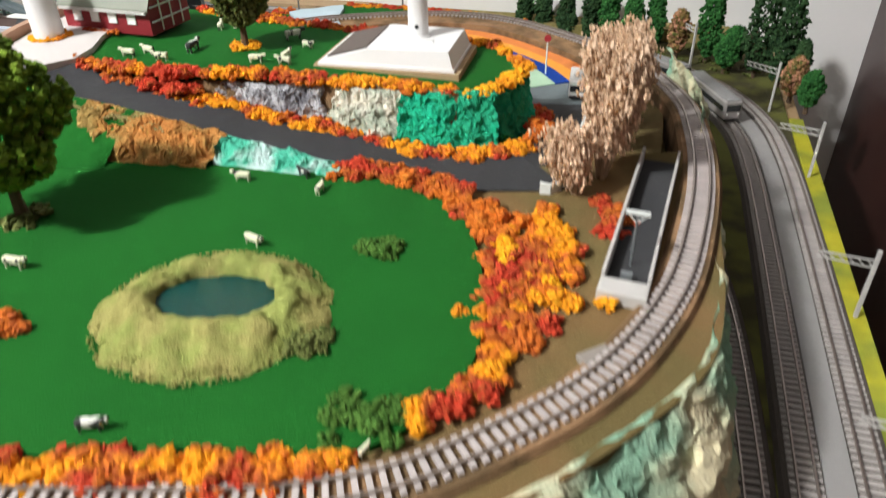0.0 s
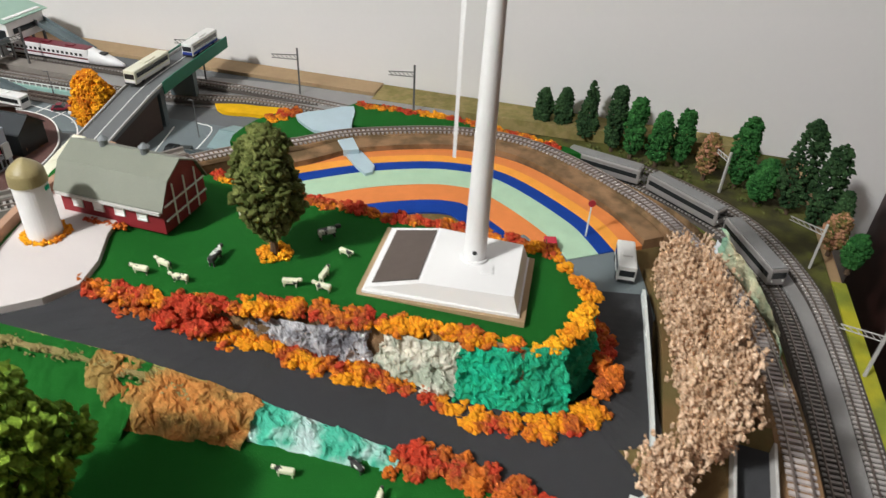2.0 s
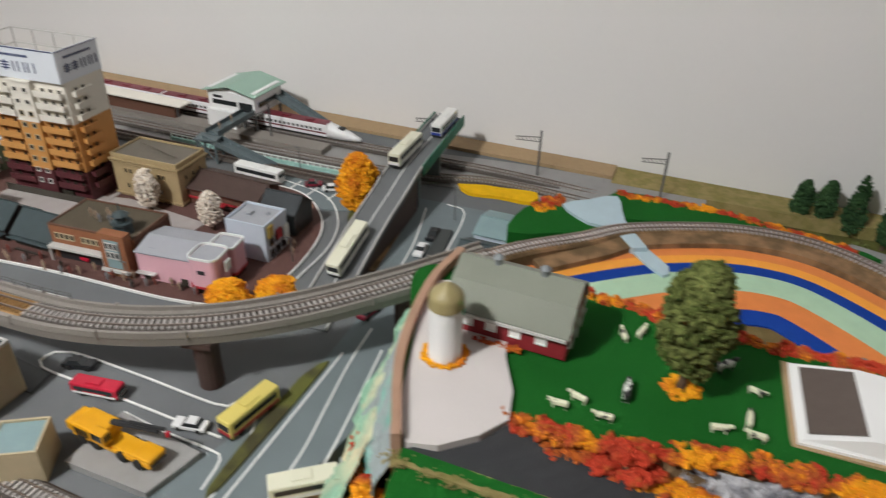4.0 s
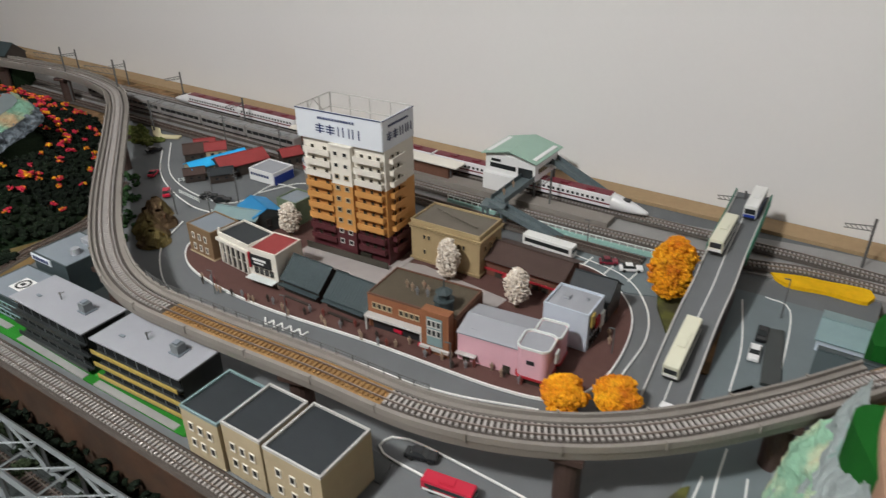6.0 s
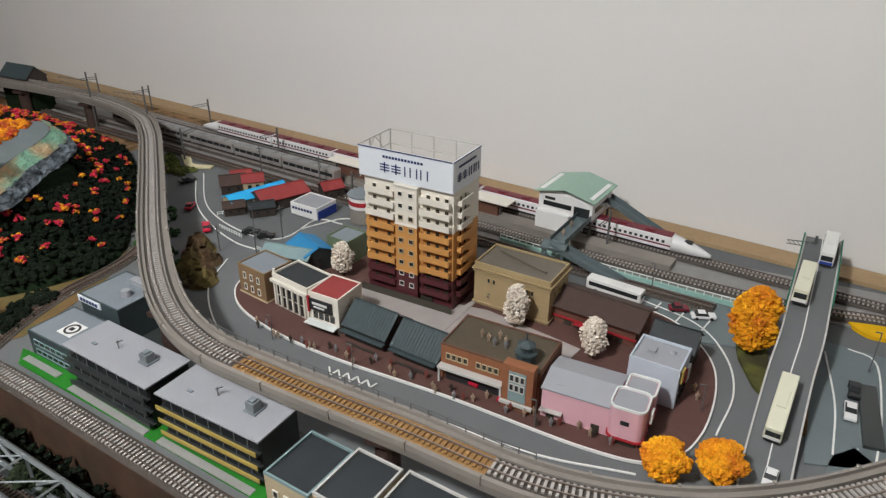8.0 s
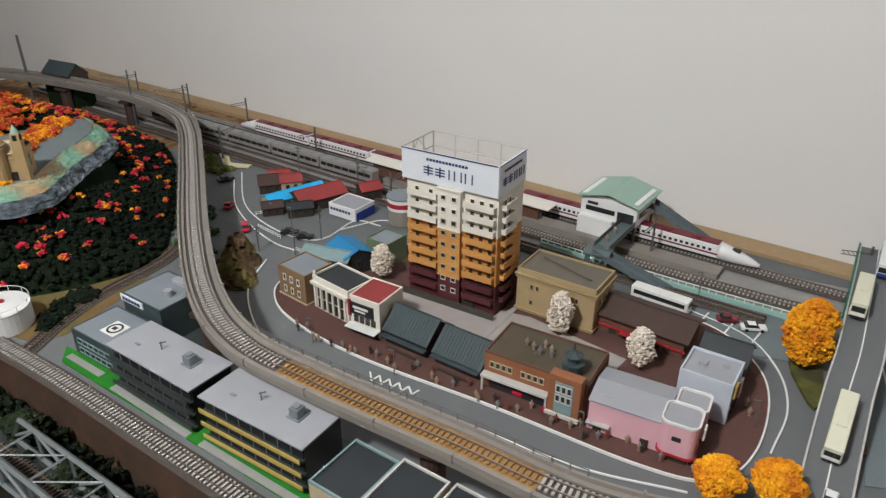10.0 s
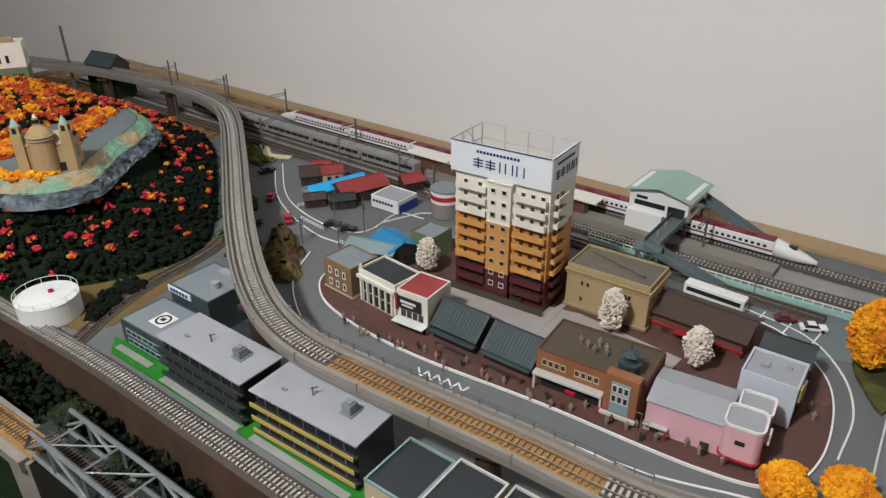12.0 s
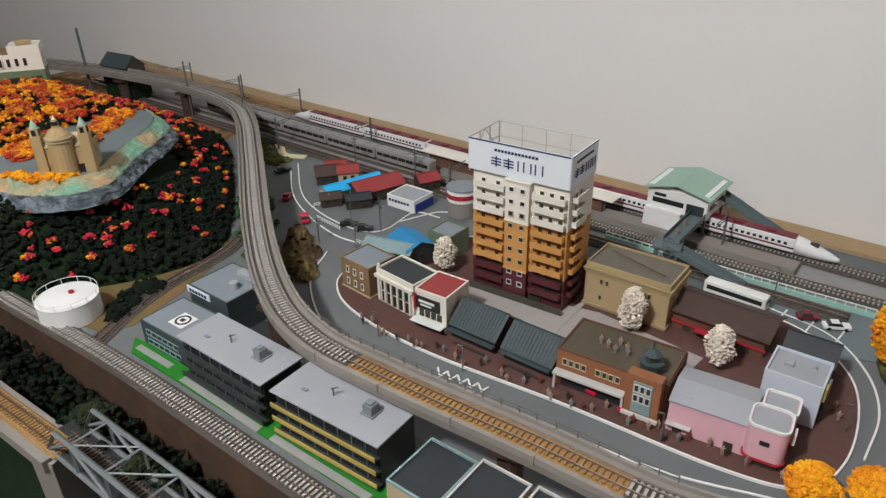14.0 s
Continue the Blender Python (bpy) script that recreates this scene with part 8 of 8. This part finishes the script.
# ---------------------------------------------------------------- front edge: lower track, tank, gorge, truss bridge
FRONT = spline([(-1.75, 0.72, 0.004), (-1.55, 0.672, 0.004), (-1.373, 0.636, 0.004), (-1.147, 0.600, 0.004), (-0.966, 0.563, 0.004), (-0.825, 0.533, 0.004), (-0.70, 0.505, 0.004), (-0.55, 0.468, 0.004), (-0.40, 0.425, 0.012)], 0.008)
track(FRONT, "front railway track on grey ballast", sleeper="sleeper_grey")
tagged(part("front_wall", strip(bmesh.new(), FRONT, [(-0.016, -0.13), (-0.0135, -0.0028), (0.0135, -0.0028), (0.016, -0.13)]), "wall_brown"), "brown retaining wall below the front track", "wall", kind="structure")
ground("gorge", ring([(-1.9, 0.75), (-1.2, 0.60), (-0.6, 0.47), (-0.5, 0.30), (-0.9, 0.2), (-1.9, 0.30)], 0.1), -0.16, -0.13, "forest_green", "dark green floor of the gorge")
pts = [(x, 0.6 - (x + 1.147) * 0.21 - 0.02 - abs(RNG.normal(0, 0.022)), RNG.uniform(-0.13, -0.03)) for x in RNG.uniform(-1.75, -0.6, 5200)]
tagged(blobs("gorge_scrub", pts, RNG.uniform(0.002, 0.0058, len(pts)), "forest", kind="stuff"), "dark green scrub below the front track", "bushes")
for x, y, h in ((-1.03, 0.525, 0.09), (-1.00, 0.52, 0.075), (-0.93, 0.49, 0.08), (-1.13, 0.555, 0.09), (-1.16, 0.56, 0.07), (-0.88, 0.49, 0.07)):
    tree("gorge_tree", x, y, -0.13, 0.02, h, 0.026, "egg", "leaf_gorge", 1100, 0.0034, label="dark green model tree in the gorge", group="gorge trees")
tank = thing("storage_tank", (-1.262, 0.645, 0.0), 0, "round white storage tank with rail and red hatch", "tank")
part("shell", cyl(bmesh.new(), 0, 0, 0, 0.026, 0.034, 0.034, 36), "plaster_white", tank)
part("lid", cyl(bmesh.new(), 0, 0, 0.026, 0.030, 0.0345, 0.006, 36), "plaster_white", tank)
part("hatch", cyl(bmesh.new(), 0.004, 0.004, 0.029, 0.0325, 0.003, 0.003, 12), "shop_red", tank)
bm = bmesh.new()
circ = [Vector((0.034 * math.cos(a), 0.034 * math.sin(a), 0.033)) for a in np.linspace(0, 6.283, 37)]
for a0, a1 in zip(circ, circ[1:]):
    rod(bm, a0, a1, 0.0004, 4)
for p in circ[::3]:
    rod(bm, (p.x, p.y, 0.026), p, 0.0004, 4)
part("rail", bm, "fence_white", tank)
under = spline([(-1.19, 0.615, 0.001), (-1.205, 0.68, 0.001), (-1.21, 0.75, 0.001), (-1.205, 0.86, 0.001), (-1.26, 0.98, 0.001)])
track(under, "branch track that runs under the viaduct", loose=False)
ground("tank_yard", ring([(-1.36, 0.66), (-1.20, 0.635), (-1.18, 0.70), (-1.19, 0.80), (-1.22, 0.88), (-1.26, 0.80), (-1.33, 0.73)], 0.03), -0.01, -0.0005, "earth", "sandy yard round the tank")

tr = thing("truss_bridge", (0, 0, 0), 0, "grey steel truss railway bridge over the gorge", "bridge")
A0, A1 = Vector((-1.134, 0.523, -0.036)), Vector((-0.63, 0.424, -0.036))
ax = (A1 - A0).normalized()
pn = Vector((-ax.y, ax.x, 0))
TH = 0.036
n = 9
for s in (-1, 1):
    for z in (0, TH):
        bm = bmesh.new()
        a, b = A0 + pn * 0.019 * s + Vector((0, 0, z)), A1 + pn * 0.019 * s + Vector((0, 0, z))
        if z:
            a = a + ax * 0.03
        rod(bm, a, b, 0.0028, 4)
        part("chord", bm, "steel_grey", tr)
    part("end_post", rod(bmesh.new(), A0 + pn * 0.019 * s, A0 + ax * 0.03 + pn * 0.019 * s + Vector((0, 0, TH)), 0.0026, 4), "steel_grey", tr)
    for k in range(n):
        p0 = A0.lerp(A1, k / n) + pn * 0.019 * s
        p1 = A0.lerp(A1, (k + 1) / n) + pn * 0.019 * s
        up = Vector((0, 0, TH))
        part("post", rod(bmesh.new(), p1, p1 + up, 0.0019, 4), "steel_grey", tr)
        part("diagonal", rod(bmesh.new(), p0 if k % 2 == 0 else p0 + up, p1 + up if k % 2 == 0 else p1, 0.0020, 4), "steel_grey", tr)
for k in range(1, n + 1):
    p = A0.lerp(A1, k / n) + Vector((0, 0, TH))
    part("cross_beam", rod(bmesh.new(), p - pn * 0.019, p + pn * 0.019, 0.0014, 4), "steel_grey", tr)
    if k < n:
        q = A0.lerp(A1, (k + 1) / n) + Vector((0, 0, TH))
        part("wind_brace", rod(bmesh.new(), p - pn * 0.019, q + pn * 0.019, 0.001, 4), "steel_grey", tr)
part("deck", strip(bmesh.new(), [A0 - ax * 0.02, A1], [(-0.018, -0.004), (-0.018, 0), (0.018, 0), (0.018, -0.004)]), "office_dark", tr)
track([A0.lerp(A1, k / 60) + Vector((0, 0, 0.0015)) for k in range(61)], "dark track across the truss bridge", ballast="office_dark", sleeper="sleeper_brown", loose=False)
part("abutment", nbox(A0.x - 0.02, A0.x + 0.012, A0.y - 0.03, A0.y + 0.03, -0.13, -0.042), "concrete", tr)
track(spline([(-1.75, 0.62, -0.034), (-1.40, 0.555, -0.034), (-1.118, 0.509, -0.0345)]), "brown track that leads onto the truss bridge", ballast="ballast_brown", sleeper="ballast_brown", loose=False)

tagged(part("gorge_deck", flat_strip(spline([(-1.75, 0.62, -0.037), (-1.40, 0.555, -0.037), (-1.125, 0.508, -0.037)]), -0.020, 0.020, -0.014, -0.0005), "concrete"), "pale concrete deck before the truss bridge", "bridge deck", kind="structure")
for x, y, h in ((-1.085, 0.850, 0.022), (-1.105, 0.865, 0.032), (-1.070, 0.835, 0.018), (-1.125, 0.905, 0.028), (-1.098, 0.882, 0.022)):
    tagged(rocky("roadside_rock", lambda a, t, x=x, y=y, h=h: Vector((x + 0.024 * (1 - 0.8 * t) * math.cos(6.2832 * a), y + 0.022 * (1 - 0.8 * t) * math.sin(6.2832 * a), h * t)), 24, 8, "olive_rock", amp=0.006, freq=60), "yellow-brown rock beside the bend", "rock", "roadside rocks", "structure")
pl = [(-1.13 + RNG.uniform(-0.03, 0.03) - 0.4 * f, 0.83 + 0.42 * f + RNG.uniform(-0.02, 0.02), 0.0) for f in RNG.uniform(0, 0.4, 50)]
c, r = clumps(pl, 0.010, 8)
tagged(blobs("viaduct_scrub", c, r, "leaf_dark", kind="stuff"), "dark scrub beneath the viaduct", "bushes")

# figures on the pavements
FIG = {}


def figure(x, y, z, m):
    if m not in FIG:
        bm = cyl(bmesh.new(), -0.0007, 0, 0, 0.0048, 0.0005, 0.0006, 6)
        cyl(bm, 0.0007, 0, 0, 0.0048, 0.0005, 0.0006, 6)
        cyl(bm, 0, 0, 0.0046, 0.0082, 0.0010, 0.0014, 8)
        cyl(bm, -0.0017, 0, 0.0046, 0.0080, 0.0004, 0.0005, 6)
        cyl(bm, 0.0017, 0, 0.0046, 0.0080, 0.0004, 0.0005, 6)
        cyl(bm, 0, 0, 0.0082, 0.0105, 0.0009, 0.0007, 8)
        me = bpy.data.meshes.new("figurine")
        bm.to_mesh(me)
        bm.free()
        me.materials.append(MATS[m])
        FIG[m] = me
    ob = link("figurine", FIG[m])
    ob.location = (x, y, z)
    tagged(ob, "tiny painted figurine standing on the model", "figurine", "figurines")


for i in range(46):
    f = i / 45
    figure(-0.95 + 0.45 * f + RNG.uniform(-0.006, 0.006), 0.772 - 0.055 * f + RNG.uniform(-0.01, 0.008), 0.0012, ("figure_cream", "wood_dark", "figure_grey", "figure_red", "figure_cream")[i % 5])
for dx, dy in ((0.0, 0.0), (0.008, -0.004), (0.018, 0.004), (0.026, -0.003), (0.016, -0.010), (0.028, -0.010)):
    figure(-0.672 + dx, 0.785 + dy, 0.0427, "figure_cream" if dy > -0.008 else "figure_grey")
for x, y in ((-0.458, 0.83), (-0.455, 0.815), (-0.465, 0.86), (-0.64, 1.09), (-0.645, 1.06)):
    figure(x, y, 0.0012 if y < 1 else 0.039, "figure_cream")
def lamp_post(x, y, h=0.035):
    t = thing("street_lamp", (x, y, 0.0008), 0, "thin grey street lamp", "street lamp", "street lamps")
    part("post", cyl(bmesh.new(), 0, 0, 0, h, 0.0007, 0.0005, 6), "mast_grey", t)
    part("arm", nbox(-0.006, 0.0005, -0.0006, 0.0006, h - 0.001, h), "mast_grey", t)


for x, y in ((-0.910, 0.755), (-0.80, 0.738), (-0.598, 0.720), (-0.450, 0.80), (-0.285, 0.93), (-1.10, 1.0), (-0.52, 1.035)):
    lamp_post(x, y, 0.05 if x > -0.3 else 0.032)

# silver train on the inner main line, round the curve
k0 = min(range(len(EAST[1])), key=lambda k: (EAST[1][k] - Vector((0.352, 0.700, 0))).length)
for q in range(3):
    i0, i1 = k0 + 9 * q, k0 + 9 * q + 8
    a, b = EAST[1][i0], EAST[1][i1]
    d = b - a
    t = thing("train", ((a + b) / 2 + Vector((0, 0, 0.0036))), math.degrees(math.atan2(-d.y, -d.x)), "silver commuter train carriage on the curve by the trees", "train", "trains")
    ln = d.length / 2 - 0.001
    part("carriage", nbox(-ln, ln, -0.0095, 0.0095, 0.003, 0.0225, bevel=0.0018), "train_silver", t)
    part("roof", nbox(-ln + 0.002, ln - 0.002, -0.008, 0.008, 0.022, 0.0236, bevel=0.0005), "train_roof", t)
    for s in (-1, 1):
        part("window_band", nbox(-ln + 0.004, ln - 0.004, s * 0.0095 - 0.0003, s * 0.0095 + 0.0003, 0.011, 0.0165), "window_dark", t)
    part("windscreen", nbox(ln - 0.0003, ln + 0.0004, -0.0075, 0.0075, 0.012, 0.019), "window_dark", t)
    part("underframe", nbox(-ln + 0.004, ln - 0.004, -0.006, 0.006, 0.0, 0.003), "dark_plastic", t)
    for s in (-1, 1):
        part("headlight", cyl(bmesh.new(), ln + 0.0002, s * 0.006, 0.008, 0.010, 0.0008, 0.0008, 8), "line_white", t)

# roofs beside the parking yard
house("yard_hall", -0.270, 0.790, -13.0, 0.062, 0.060, 0.026, 0.014, "office_dark", "tile_dark", "dark hall with pitched grey roof behind the barn", group="yard halls", cols=0)
house("yard_hall", -0.255, 0.880, -13.0, 0.055, 0.060, 0.014, 0.008, "pale_blue", "tile_teal", "low hall with pale teal roof beside the yard", group="yard halls", cols=0)
ground("yard_pad", [(-0.300, 0.90), (-0.283, 0.90), (-0.290, 0.80), (-0.308, 0.80)], 0.0, 0.004, "office_dark", "dark raised pad in the parking yard", "pavement")

# pale winding path, shrubs and earth bank at the far end of the station
tagged(part("winding_path", flat_strip(spline([(-1.475, 1.243, 0.002), (-1.425, 1.238, 0.002), (-1.385, 1.205, 0.002), (-1.355, 1.178, 0.002), (-1.312, 1.184, 0.002)], 0.006), -0.007, 0.007, -0.002, 0.0008), "pale_path"), "pale winding footpath beyond the old quarter", "path", kind="structure")
hedge("autumn_hedge", [(-1.345, 1.262, 0.001), (-1.31, 1.272, 0.001), (-1.275, 1.262, 0.001)], 0.009, 0.012, 4, "autumn_rust", A + "beside the far tracks")
hedge("green_scrub", [(-1.43, 1.20, 0.0), (-1.38, 1.155, 0.0), (-1.33, 1.145, 0.0)], 0.008, 0.014, 4, "leaf_olive", "olive scrub beside the winding path", group="green scrub")


# low white fences and poles of the old quarter
def guard_fence(a, b):
    t = thing("guard_fence", (0, 0, 0), 0, "low white guard fence beside the old quarter street", "fence", "guard fences")
    a, b = Vector((*a, 0.0)), Vector((*b, 0.0))
    n = max(3, int((b - a).length / 0.006))
    for z in (0.0022, 0.0052):
        part("rail", rod(bmesh.new(), a + Vector((0, 0, z)), b + Vector((0, 0, z)), 0.0005, 5), "fence_white", t)
    for k in range(n + 1):
        p = a.lerp(b, k / n)
        part("post", nbox(p.x - 0.0005, p.x + 0.0005, p.y - 0.0005, p.y + 0.0005, 0, 0.006), "fence_white", t)


for a, b in (((-1.146, 0.98), (-1.095, 0.962)), ((-1.176, 1.015), (-1.161, 1.031)), ((-1.018, 1.139), (-0.983, 1.126)), ((-1.053, 0.938), (-1.012, 0.93))):
    guard_fence(a, b)


def utility_pole(x, y, h, turn):
    t = thing("utility_pole", (x, y, 0), turn, "thin dark utility pole with crossarm and transformer", "pole", "utility poles")
    part("post", cyl(bmesh.new(), 0, 0, 0, h, 0.0011, 0.0008, 8), "mast_grey", t)
    part("crossarm", nbox(-0.006, 0.006, -0.0005, 0.0005, h * 0.90, h * 0.90 + 0.001), "mast_grey", t)
    part("crossarm", nbox(-0.004, 0.004, -0.0005, 0.0005, h * 0.80, h * 0.80 + 0.001), "mast_grey", t)
    part("transformer", cyl(bmesh.new(), 0.0024, 0, h * 0.66, h * 0.76, 0.0013, 0.0013, 8), "steel_grey", t)


for (x, y), h, a in zip([(-1.075, 1.160), (-1.039, 0.983), (-1.200, 1.175), (-1.044, 0.924), (-1.100, 0.917)], (0.062, 0.052, 0.06, 0.04, 0.04), (30, 70, 10, 60, 40)):
    utility_pole(x, y, h, a)
hedge("dark_hedge", [(x, y, 0.0) for x, y in [(-1.215, 0.662), (-1.223, 0.699), (-1.225, 0.745)]], 0.011, 0.012, 4, "forest", "dark green bushes beside the branch track", group="green scrub")
